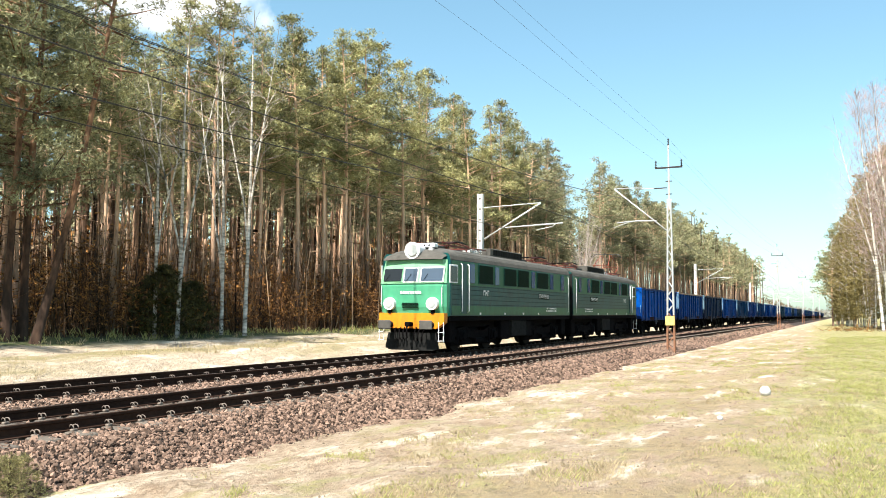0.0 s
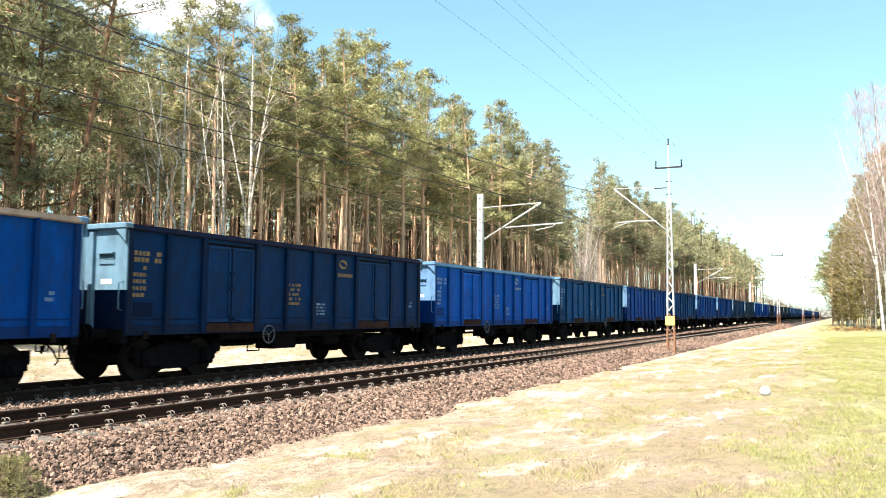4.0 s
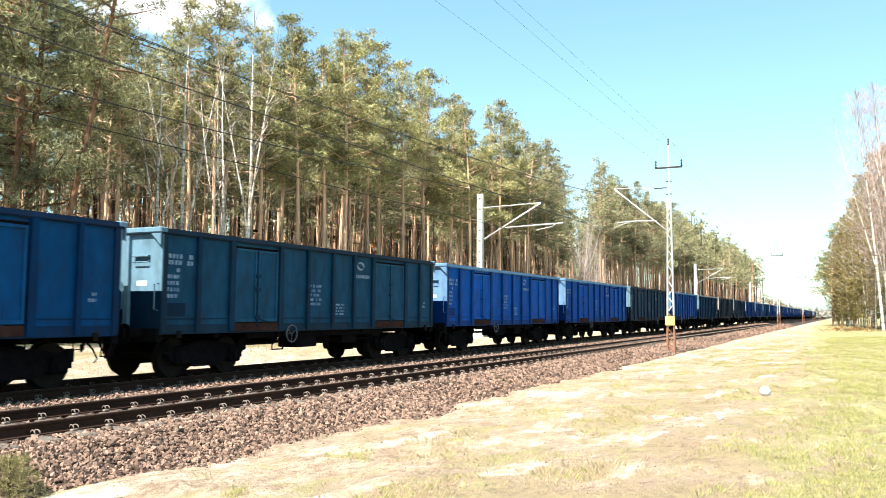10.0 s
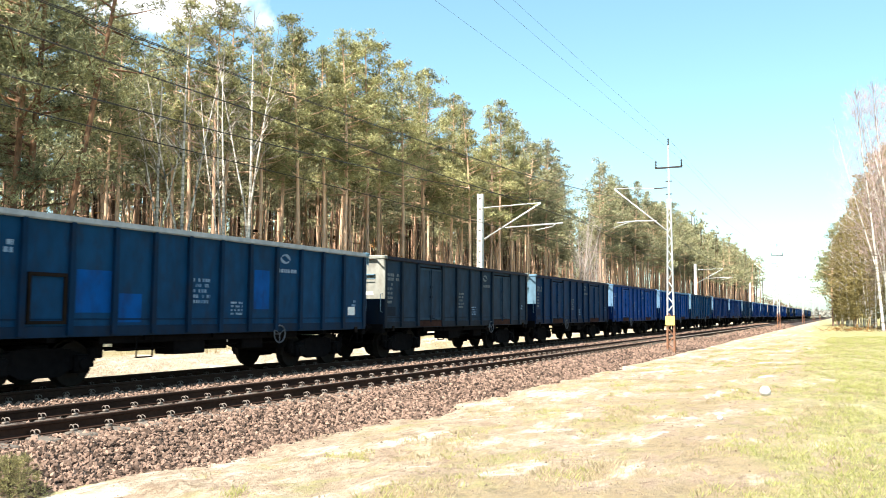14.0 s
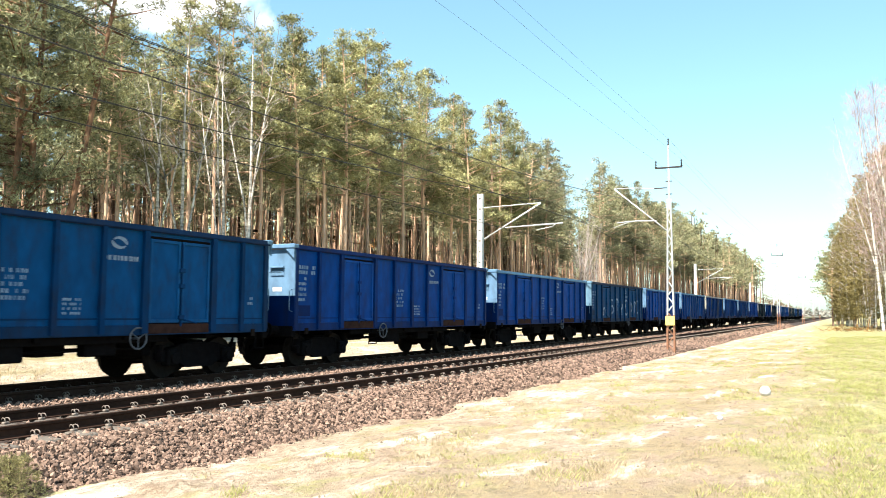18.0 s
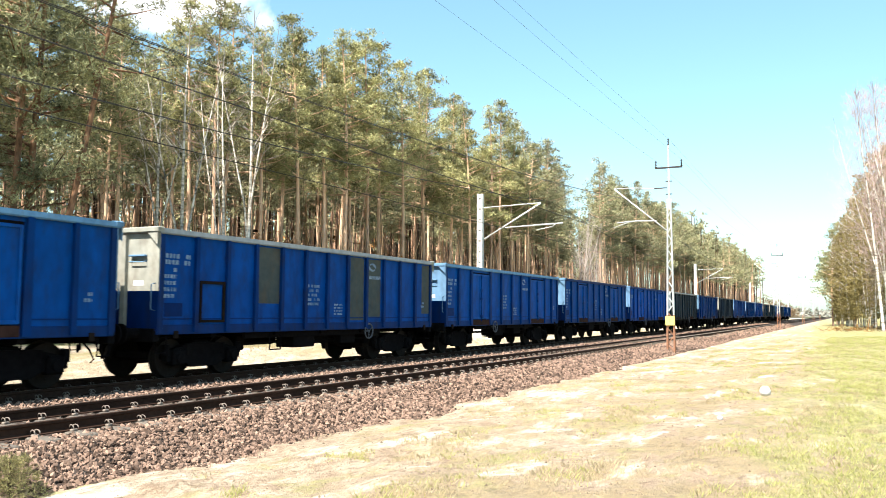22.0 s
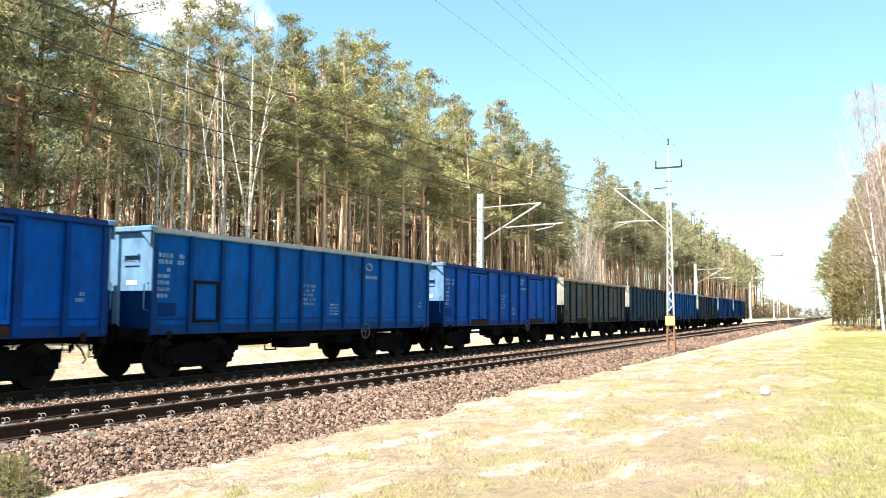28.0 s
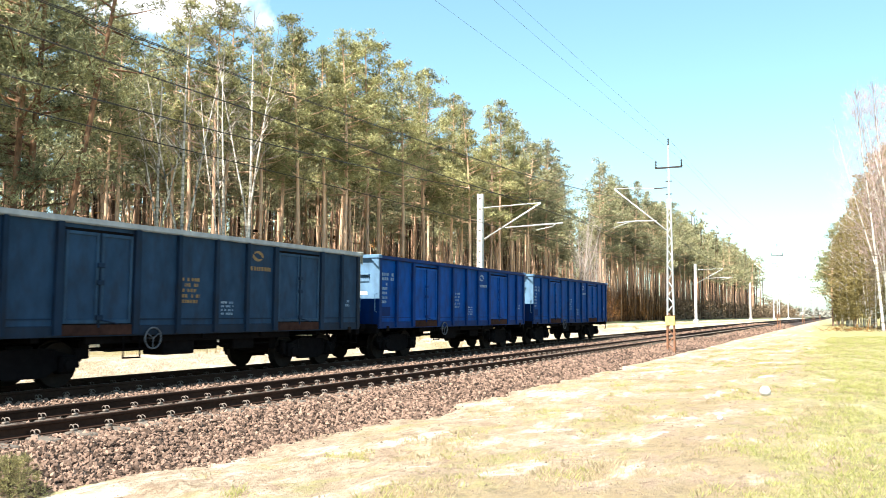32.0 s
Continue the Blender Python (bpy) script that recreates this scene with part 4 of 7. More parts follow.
def build_wagon(doors=True):
    """Open bogie wagon: y runs back from the body's front, x across, z from the rail head."""
    w = thing("open_wagon", "open-top freight wagon", "freight wagon", "wagons of the train")
    w_parts = []

    def add(name, build, mat, parent=w, label="", smooth=False, m=None):
        o = part(name, build, mat, parent, label, smooth, m)
        if mat is M_PAINT or (isinstance(build, bpy.types.Mesh) and build.materials[0] is M_PAINT):
            w_parts.append(o)
        return o

    jambs = [2.36, 4.26, 8.90, 10.98] if doors else []
    ribs = [1.22, 2.36, 4.26, 5.47, 6.68, 7.79, 8.90, 10.98, 11.99] if doors else [1.25 + 1.05 * i for i in range(11)]
    for s in (-1, 1):
        x_in, x_out = s * (SIDE - 0.03), s * SIDE
        add("side_wall", Build().box(min(x_in, x_out), max(x_in, x_out), 0.15, BODY - 0.05, 1.15, 3.26), M_PAINT)
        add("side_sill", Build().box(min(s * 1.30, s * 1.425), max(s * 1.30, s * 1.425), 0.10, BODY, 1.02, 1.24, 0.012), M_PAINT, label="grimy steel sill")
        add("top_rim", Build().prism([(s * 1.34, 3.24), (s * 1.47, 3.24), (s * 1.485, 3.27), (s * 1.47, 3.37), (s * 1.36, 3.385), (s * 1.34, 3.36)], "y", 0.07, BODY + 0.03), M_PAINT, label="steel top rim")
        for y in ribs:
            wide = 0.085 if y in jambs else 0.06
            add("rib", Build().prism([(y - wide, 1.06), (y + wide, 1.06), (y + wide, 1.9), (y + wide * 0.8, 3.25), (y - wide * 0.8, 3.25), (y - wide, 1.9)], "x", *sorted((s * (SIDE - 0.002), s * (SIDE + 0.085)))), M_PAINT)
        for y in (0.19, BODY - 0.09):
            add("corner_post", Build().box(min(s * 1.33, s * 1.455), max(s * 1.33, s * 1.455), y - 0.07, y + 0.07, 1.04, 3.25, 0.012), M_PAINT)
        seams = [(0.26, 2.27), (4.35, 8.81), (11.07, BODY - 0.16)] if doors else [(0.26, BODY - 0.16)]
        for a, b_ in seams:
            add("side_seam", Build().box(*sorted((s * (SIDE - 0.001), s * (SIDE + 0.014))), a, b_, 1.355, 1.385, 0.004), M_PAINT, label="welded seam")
        if doors:
            for a, b_ in ((2.446, 4.174), (8.986, 10.894)):
                add("door_gap", Build().quad_box(*sorted((s * (SIDE + 0.0005), s * (SIDE + 0.004))), a, b_, 1.262, 3.16), M_UNDER, label="dark gap round the doors")
            for a, b_ in ((2.485, 3.285), (3.335, 4.135), (9.025, 9.915), (9.965, 10.855)):
                leaf = add("door_leaf", Build().box(*sorted((s * (SIDE + 0.006), s * (SIDE + 0.02))), a, b_, 1.285, 3.10, 0.006), M_PAINT)
                fr = Build()
                x0, x1 = sorted((s * (SIDE + 0.021), s * (SIDE + 0.05)))
                fr.box(x0, x1, a, a + 0.07, 1.28, 3.10, 0.008).box(x0, x1, b_ - 0.07, b_, 1.28, 3.10, 0.008)
                fr.box(x0, x1, a + 0.07, b_ - 0.07, 3.03, 3.10, 0.008).box(x0, x1, a + 0.07, b_ - 0.07, 1.28, 1.36, 0.008)
                add("door_frame", fr, M_PAINT, leaf)
            for c in (3.31, 9.95):
                lk = Build()
                lx = s * (SIDE + 0.06)
                lk.tube((lx, c, 1.2), (lx, c, 3.05), 0.022, n=6)
                for z in (1.35, 2.05, 2.4):
                    lk.box(*sorted((s * (SIDE + 0.03), s * (SIDE + 0.10))), c - 0.08, c + 0.08, z, z + 0.10, 0.01)
                lk.path([(lx, c, 1.36), (s * (SIDE + 0.12), c + 0.18, 1.32), (s * (SIDE + 0.12), c + 0.42, 1.27)], 0.016, 5)
                add("lock_bar", lk, M_PAINT, label="greasy lock bar and lever")
                add("door_sill", Build().box(*sorted((s * 1.40, s * 1.445)), c - 0.92, c + 0.92, 1.05, 1.26, 0.01), M_SILL, label="rusty door sill")
        else:
            fr = Build()
            x0, x1 = sorted((s * (SIDE + 0.001), s * (SIDE + 0.05)))
            a, b_ = 1.38, 2.22
            fr.box(x0, x1, a, a + 0.06, 1.28, 2.25).box(x0, x1, b_ - 0.06, b_, 1.28, 2.25).box(x0, x1, a + 0.06, b_ - 0.06, 2.18, 2.25).box(x0, x1, a + 0.06, b_ - 0.06, 1.28, 1.34)
            add("hatch", fr, M_GRIME, label="small framed unloading hatch")
        # lettering on the sides: plain bars
        rnd = random.Random(11)
        tx = s * (SIDE + 0.004) if s > 0 else s * (SIDE + 0.008)
        add("number_panel", rows_of_text(rows_of_text(Build(), tx, 0.32, 2.82, 0.75, 2, 0.10, 0.04, rnd), tx, 0.30, 2.50, 0.36, 5, 0.085, 0.06, rnd), M_WORN, label="worn white stencil rows")
        add("load_table", rows_of_text(Build(), tx, 5.62, 2.30, 0.55, 5, 0.075, 0.05, rnd), M_WORN, label="worn white load table")
        add("emblem", swirl(Build(), tx, 8.22 if doors else 9.0, 2.95, 0.18), M_EMBLEM, label="faded round emblem")
        add("emblem_bar", rows_of_text(Build(), tx, 7.84 if doors else 8.6, 2.68, 0.88, 1, 0.10, 0.03, rnd, 1.0), M_EMBLEM, label="faded lettering strip")
        add("small_plate", rows_of_text(Build(), tx, 6.9, 1.78, 0.42, 4, 0.05, 0.04, rnd), M_WORN)
        add("chalk_plate", Build().quad_box(min(tx, tx + 0.004), max(tx, tx + 0.004), 0.32, 0.86, 1.42, 1.72), M_PAINT, label="dark label board")
        add("wagon_mark", rows_of_text(Build(), tx, 12.25, 1.9, 0.2, 2, 0.07, 0.05, rnd), M_WORN)
    add("floor_plate", Build().quad_box(-SIDE + 0.03, SIDE - 0.03, 0.16, BODY - 0.06, 1.16, 1.24), M_GRIME)
    for e, y0 in ((-1, 0.10), (1, BODY)):
        lo, hi = sorted((y0 - e * 0.09, y0 - e * 0.05))
        lo, hi = sorted((y0 - e * 0.02, y0 + e * 0.01))
        # split at the shadow edge; sun and shade put into the two colours
        add("end_wall", Build().quad_box(-1.445, 1.445, lo, hi, 1.98, 3.25), M_ENDPAINT, label="sun-toned upper end sheet")
        add("end_wall", Build().quad_box(-1.445, 1.445, lo, hi, 1.10, 1.97), M_PAINT, label="lower end sheet with cast shadow in its dark colour")
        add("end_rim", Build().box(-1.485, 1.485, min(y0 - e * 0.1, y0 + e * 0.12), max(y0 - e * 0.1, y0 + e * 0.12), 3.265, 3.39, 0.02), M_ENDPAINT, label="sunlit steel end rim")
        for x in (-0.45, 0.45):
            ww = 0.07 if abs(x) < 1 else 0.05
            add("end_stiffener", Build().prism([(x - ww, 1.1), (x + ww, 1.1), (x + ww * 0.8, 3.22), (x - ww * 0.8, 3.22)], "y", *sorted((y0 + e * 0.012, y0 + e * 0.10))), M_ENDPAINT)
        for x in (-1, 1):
            add("corner_gusset", Build().prism([(x * 1.465, 3.262), (x * 1.16, 3.262), (x * 1.465, 2.98)], "y", *sorted((y0 + e * 0.075, y0 + e * 0.095))), M_ENDPAINT, label="sun-toned corner gusset")
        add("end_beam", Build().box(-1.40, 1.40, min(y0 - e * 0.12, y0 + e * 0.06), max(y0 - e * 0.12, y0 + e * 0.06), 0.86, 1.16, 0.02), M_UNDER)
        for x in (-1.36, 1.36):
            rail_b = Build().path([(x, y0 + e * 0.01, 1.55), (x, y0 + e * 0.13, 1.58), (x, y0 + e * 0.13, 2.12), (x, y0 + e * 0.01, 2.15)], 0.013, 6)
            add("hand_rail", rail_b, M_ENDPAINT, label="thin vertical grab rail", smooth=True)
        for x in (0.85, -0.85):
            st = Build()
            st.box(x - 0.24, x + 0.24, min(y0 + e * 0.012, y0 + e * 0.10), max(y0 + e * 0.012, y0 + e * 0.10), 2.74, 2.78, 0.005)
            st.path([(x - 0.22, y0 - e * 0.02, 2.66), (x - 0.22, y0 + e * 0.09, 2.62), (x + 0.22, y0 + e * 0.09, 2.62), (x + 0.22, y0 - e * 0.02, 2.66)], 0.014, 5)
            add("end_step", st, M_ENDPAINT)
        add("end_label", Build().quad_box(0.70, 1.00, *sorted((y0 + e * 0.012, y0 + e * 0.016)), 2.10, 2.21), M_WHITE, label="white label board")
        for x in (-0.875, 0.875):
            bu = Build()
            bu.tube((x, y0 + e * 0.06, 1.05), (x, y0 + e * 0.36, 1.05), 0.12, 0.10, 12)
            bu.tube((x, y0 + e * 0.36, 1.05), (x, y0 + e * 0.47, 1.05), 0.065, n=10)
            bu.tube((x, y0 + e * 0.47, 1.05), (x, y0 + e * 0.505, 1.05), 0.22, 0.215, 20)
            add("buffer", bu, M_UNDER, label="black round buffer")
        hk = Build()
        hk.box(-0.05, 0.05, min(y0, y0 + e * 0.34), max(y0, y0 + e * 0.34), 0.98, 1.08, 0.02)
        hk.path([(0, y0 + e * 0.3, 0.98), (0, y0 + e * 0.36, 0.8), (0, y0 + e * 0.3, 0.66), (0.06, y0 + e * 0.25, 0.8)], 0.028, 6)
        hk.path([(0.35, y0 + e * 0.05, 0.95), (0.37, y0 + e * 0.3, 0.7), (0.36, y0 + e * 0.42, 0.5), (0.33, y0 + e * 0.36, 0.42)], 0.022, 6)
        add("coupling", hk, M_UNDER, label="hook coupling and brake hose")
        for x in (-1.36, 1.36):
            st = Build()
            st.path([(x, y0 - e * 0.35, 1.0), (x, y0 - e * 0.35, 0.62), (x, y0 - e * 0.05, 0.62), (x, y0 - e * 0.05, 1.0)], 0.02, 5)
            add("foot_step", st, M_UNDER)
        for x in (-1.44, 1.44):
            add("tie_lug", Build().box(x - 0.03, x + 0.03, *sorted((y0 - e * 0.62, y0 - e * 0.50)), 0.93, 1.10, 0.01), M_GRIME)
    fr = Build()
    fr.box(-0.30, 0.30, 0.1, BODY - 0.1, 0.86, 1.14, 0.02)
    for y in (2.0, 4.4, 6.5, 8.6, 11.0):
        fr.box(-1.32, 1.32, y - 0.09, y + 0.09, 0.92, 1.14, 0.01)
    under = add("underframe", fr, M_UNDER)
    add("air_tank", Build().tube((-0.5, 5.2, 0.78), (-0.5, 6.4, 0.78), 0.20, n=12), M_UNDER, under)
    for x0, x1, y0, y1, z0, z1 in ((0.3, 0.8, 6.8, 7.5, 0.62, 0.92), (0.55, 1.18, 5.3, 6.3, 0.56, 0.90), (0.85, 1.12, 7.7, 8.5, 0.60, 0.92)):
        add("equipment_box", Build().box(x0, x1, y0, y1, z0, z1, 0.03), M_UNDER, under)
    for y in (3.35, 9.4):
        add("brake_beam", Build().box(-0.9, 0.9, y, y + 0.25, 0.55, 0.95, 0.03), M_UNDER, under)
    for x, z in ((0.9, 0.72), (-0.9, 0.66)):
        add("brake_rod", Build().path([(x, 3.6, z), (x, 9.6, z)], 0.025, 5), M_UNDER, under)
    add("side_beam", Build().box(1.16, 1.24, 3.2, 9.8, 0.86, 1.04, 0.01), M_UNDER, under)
    hw = Build()
    hx = 1.46
    hw.ring((hx, 4.75, 0.96), (1, 0, 0), 0.225, 0.020, 20, 6)
    for i in range(3):
        a = 2 * math.pi * i / 3 + 0.5
        hw.path([(hx, 4.75, 0.96), (hx, 4.75 + math.cos(a) * 0.225, 0.96 + math.sin(a) * 0.225)], 0.014, 5)
    hw.tube((1.2, 4.75, 0.96), (hx + 0.02, 4.75, 0.96), 0.025, n=6)
    add("brake_wheel", hw, M_HANDWHEEL, label="grey spoked brake handwheel", smooth=True)
    sl = Build().path([(1.38, 4.02, 1.0), (1.38, 4.02, 0.56), (1.38, 4.47, 0.56), (1.38, 4.47, 1.0)], 0.024, 5)
    add("stirrup", sl, M_UNDER)
    bm_, wm = shared("bogie", lambda: bogie_mesh(0.9)), shared("wheelset", lambda: wheelset_mesh(WHEEL_R, "wheelset"))
    for y in (2.0, 11.0):
        bo = add("bogie", bm_, None, m=pose(0, y, 0))
        for d in (-0.9, 0.9):
            ws = part("wheelset", wm, None, bo, "dark steel wheelset")
            ws.matrix_parent_inverse = Matrix.Translation((0, d, WHEEL_R))
    return w


WAGONS, LOCOS, GROUP_WHEELS = [], [], {"wagon": [], "loco": []}
COLOUR_WORDS = {NIGHT: "dark weathered blue", FADED: "sun-faded blue", DULL: "dull weathered blue", SEA: "dark sea-blue", BLUE: "bright blue", DEEP: "deep blue", NAVY: "dark grimy blue", SLATE: "faded slate-blue", TEAL: "weathered dull blue", OLIVE: "dark slate-grey", TAN: "rust-stained weathered grey", GREYBLUE: "faded grey-blue"}


def build_wagons():
    with_doors, plain = build_wagon(True), build_wagon(False)
    used = {True: False, False: False}
    for k, colour in enumerate(FLEET):
        doors = k not in (15, 26, 34)
        src = with_doors if doors else plain
        w = src if not used[doors] else copy_thing(src, Matrix())
        used[doors] = True
        tagged(w, f"{COLOUR_WORDS[colour]} open-top freight wagon with " + ("double side doors" if doors else "ribbed sides and a hatch"))
        rnd = random.Random(100 + k)
        g = rnd.uniform(0.80, 1.02)
        tone = tuple(min(1.0, c * g * rnd.uniform(0.95, 1.05)) for c in colour)
        for o in w.children_recursive:
            o.color = (*tone, 1)
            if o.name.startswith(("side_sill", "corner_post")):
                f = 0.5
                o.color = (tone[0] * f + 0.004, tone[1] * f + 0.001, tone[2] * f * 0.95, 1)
            # lower end sheets carry the neighbouring wagon's shadow as a darker tone
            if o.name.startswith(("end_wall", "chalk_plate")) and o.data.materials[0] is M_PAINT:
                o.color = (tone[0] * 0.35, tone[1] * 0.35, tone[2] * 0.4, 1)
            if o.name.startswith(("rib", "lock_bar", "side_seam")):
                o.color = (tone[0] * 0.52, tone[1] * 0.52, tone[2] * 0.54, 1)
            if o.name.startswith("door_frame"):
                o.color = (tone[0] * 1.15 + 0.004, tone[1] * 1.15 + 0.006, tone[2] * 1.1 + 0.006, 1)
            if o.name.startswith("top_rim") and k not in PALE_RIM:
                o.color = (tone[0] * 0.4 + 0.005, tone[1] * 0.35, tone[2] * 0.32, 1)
            if o.name.startswith("top_rim") and k in PALE_RIM:
                o.material_slots[0].link = "OBJECT"
                o.material_slots[0].material = M_RIMTAN if k in (1, 36) else M_RIMBLUE if k in (3, 7, 11, 12, 14, 19, 22, 24, 25, 27, 38) else M_RIMPALE
            if o.name.startswith("rib") and k == 36:
                o.color = (0.006, 0.026, 0.062, 1)
            if o.name.startswith("brake_wheel") and k in (4, 5, 6, 7, 8, 13, 15, 16, 19, 20, 22, 23, 28, 30, 31, 34, 35, 37, 38):
                o.location.y = 4.0
            if o.name.startswith(("emblem", "load_table", "number_panel")) and colour in (NAVY, SLATE, OLIVE, TAN, GREYBLUE) or o.name.startswith("emblem") and k == 4:
                o.material_slots[0].link = "OBJECT"
                o.material_slots[0].material = M_ORANGE_MARK if k in (2, 4, 39) else M_FADED_MARK
            if o.name.startswith(("number_panel", "load_table", "small_plate", "emblem_bar", "wagon_mark")):
                tagged(o, kind="stuff")
            if o.name.startswith("wheelset"):
                GROUP_WHEELS["wagon"].append(o)
        WAGONS.append(w)
    for k, w in enumerate(WAGONS):                 # sunlit ends of these wagons toned a dirty cream
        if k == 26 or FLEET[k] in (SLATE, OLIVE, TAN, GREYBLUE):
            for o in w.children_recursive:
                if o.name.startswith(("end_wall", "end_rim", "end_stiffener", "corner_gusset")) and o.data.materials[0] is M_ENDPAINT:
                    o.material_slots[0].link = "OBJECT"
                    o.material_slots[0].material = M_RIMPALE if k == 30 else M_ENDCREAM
    for o in WAGONS[0].children_recursive:         # the first wagon's ends are freshly painted
        if o.name.startswith(("end_", "corner_gusset")) and o.data.materials[0] is M_ENDPAINT:
            o.material_slots[0].link = "OBJECT"
            o.material_slots[0].material = M_PAINT
    spray_paint(WAGONS[23])
    for k in (15, 37):
        part("label_card", Build().quad_box(SIDE + 0.004, SIDE + 0.008, 12.05, 12.42, 1.45, 1.70), M_WHITE, WAGONS[k], "white label card")
    for y0, y1, z0, z1 in ((2.45, 3.3, 1.5, 2.35), (3.5, 4.1, 1.3, 1.9), (7.75, 8.35, 1.6, 2.6)):
        fresh = part("repainted_panel", Build().quad_box(SIDE + 0.001, SIDE + 0.003, y0, y1, z0, z1), M_PAINT, WAGONS[15], "brighter blue repainted patch")
        fresh.color = (0.0, 0.068, 0.27, 1)
    for y0, y1, z0, z1 in ((3.5, 4.35, 1.75, 3.2), (7.75, 8.5, 1.3, 3.2), (8.7, 9.5, 1.4, 3.2), (12.3, 12.85, 1.5, 3.2)):
        part("bare_panel", Build().quad_box(SIDE + 0.001, SIDE + 0.003, y0, y1, z0, z1), M_BAREPANEL, WAGONS[26], "panel stripped to dull primer")


def ribbon(b, pts, width, x=SIDE + 0.006):
    """A flat painted stroke through (y, z) points on the wagon's side."""
    n = len(pts)
    left, right = [], []
    for i, (y, z) in enumerate(pts):
        dy, dz = pts[min(i + 1, n - 1)][0] - pts[max(i - 1, 0)][0], pts[min(i + 1, n - 1)][1] - pts[max(i - 1, 0)][1]
        q = width * (0.55 + 0.45 * math.sin(math.pi * (i + 0.5) / n)) / math.hypot(dy, dz) / 2
        left.append((x, y - dz * q, z + dy * q))
        right.append((x, y + dz * q, z - dy * q))
    k = len(b.v)
    b.v += left + right
    for i in range(n - 1):
        b.f.append((k + i, k + i + 1, k + n + i + 1, k + n + i))
    return b


def spray_paint(w):
    """Seven looping spray-paint strokes along the side of one wagon."""
    arc = lambda cy, cz, ry, rz, a0, a1, n=12: [(cy + ry * math.cos(radians(a0 + (a1 - a0) * i / n)), cz + rz * math.sin(radians(a0 + (a1 - a0) * i / n))) for i in range(n + 1)]
    strokes = (arc(4.77, 2.17, 0.30, 0.22, 40, 250) + arc(4.75, 1.78, 0.34, 0.22, 95, -150), arc(5.97, 2.10, 0.36, 0.34, 165, 20), [(6.90, 2.45), (6.96, 2.1), (7.0, 1.9)] + arc(7.08, 2.0, 0.3, 0.16, 230, 420),
               arc(8.37, 2.20, 0.26, 0.22, 40, 260) + arc(8.37, 1.72, 0.30, 0.28, 110, 330), [(9.35, 2.3), (9.45, 2.0)] + arc(9.5, 1.95, 0.26, 0.28, 80, -110), [(10.35, 2.35), (10.5, 1.9), (10.45, 1.6)], [(10.35, 2.3), (10.6, 2.32), (10.85, 2.2)], [(10.4, 2.0), (10.7, 2.02)],
               arc(11.5, 1.98, 0.32, 0.42, 60, 300), arc(2.75, 1.6, 0.20, 0.28, -20, 220))
    for s in strokes:
        part("spray_stroke", ribbon(Build(), s, 0.125, SIDE + (0.056 if 2.4 < s[0][0] < 4.2 or 8.9 < s[0][0] < 10.9 else 0.006)).mesh("spray_stroke", M_CHALK, fix=False), None, w, "pale spray-paint stroke")


LOCO_LEN, NOSE = 14.30, -0.40                      # body behind the first axle line, and how far the cab stands ahead of it


def glyph_bars(s, y, z, count, width, height):
    """A row of plain upright bars, one for each cast character."""
    b = Build()
    x0, x1 = sorted((s * 1.4885, s * 1.4925))
    for i in range(count):
        at = y + i * width * 1.35
        b.quad_box(x0, x1, at, at + width * 0.3, z, z + height)
        b.quad_box(x0, x1, at + width * 0.3, at + width, z + height * (0.4 if i % 2 else 0.7), z + height * (0.65 if i % 2 else 1.0))
    return b


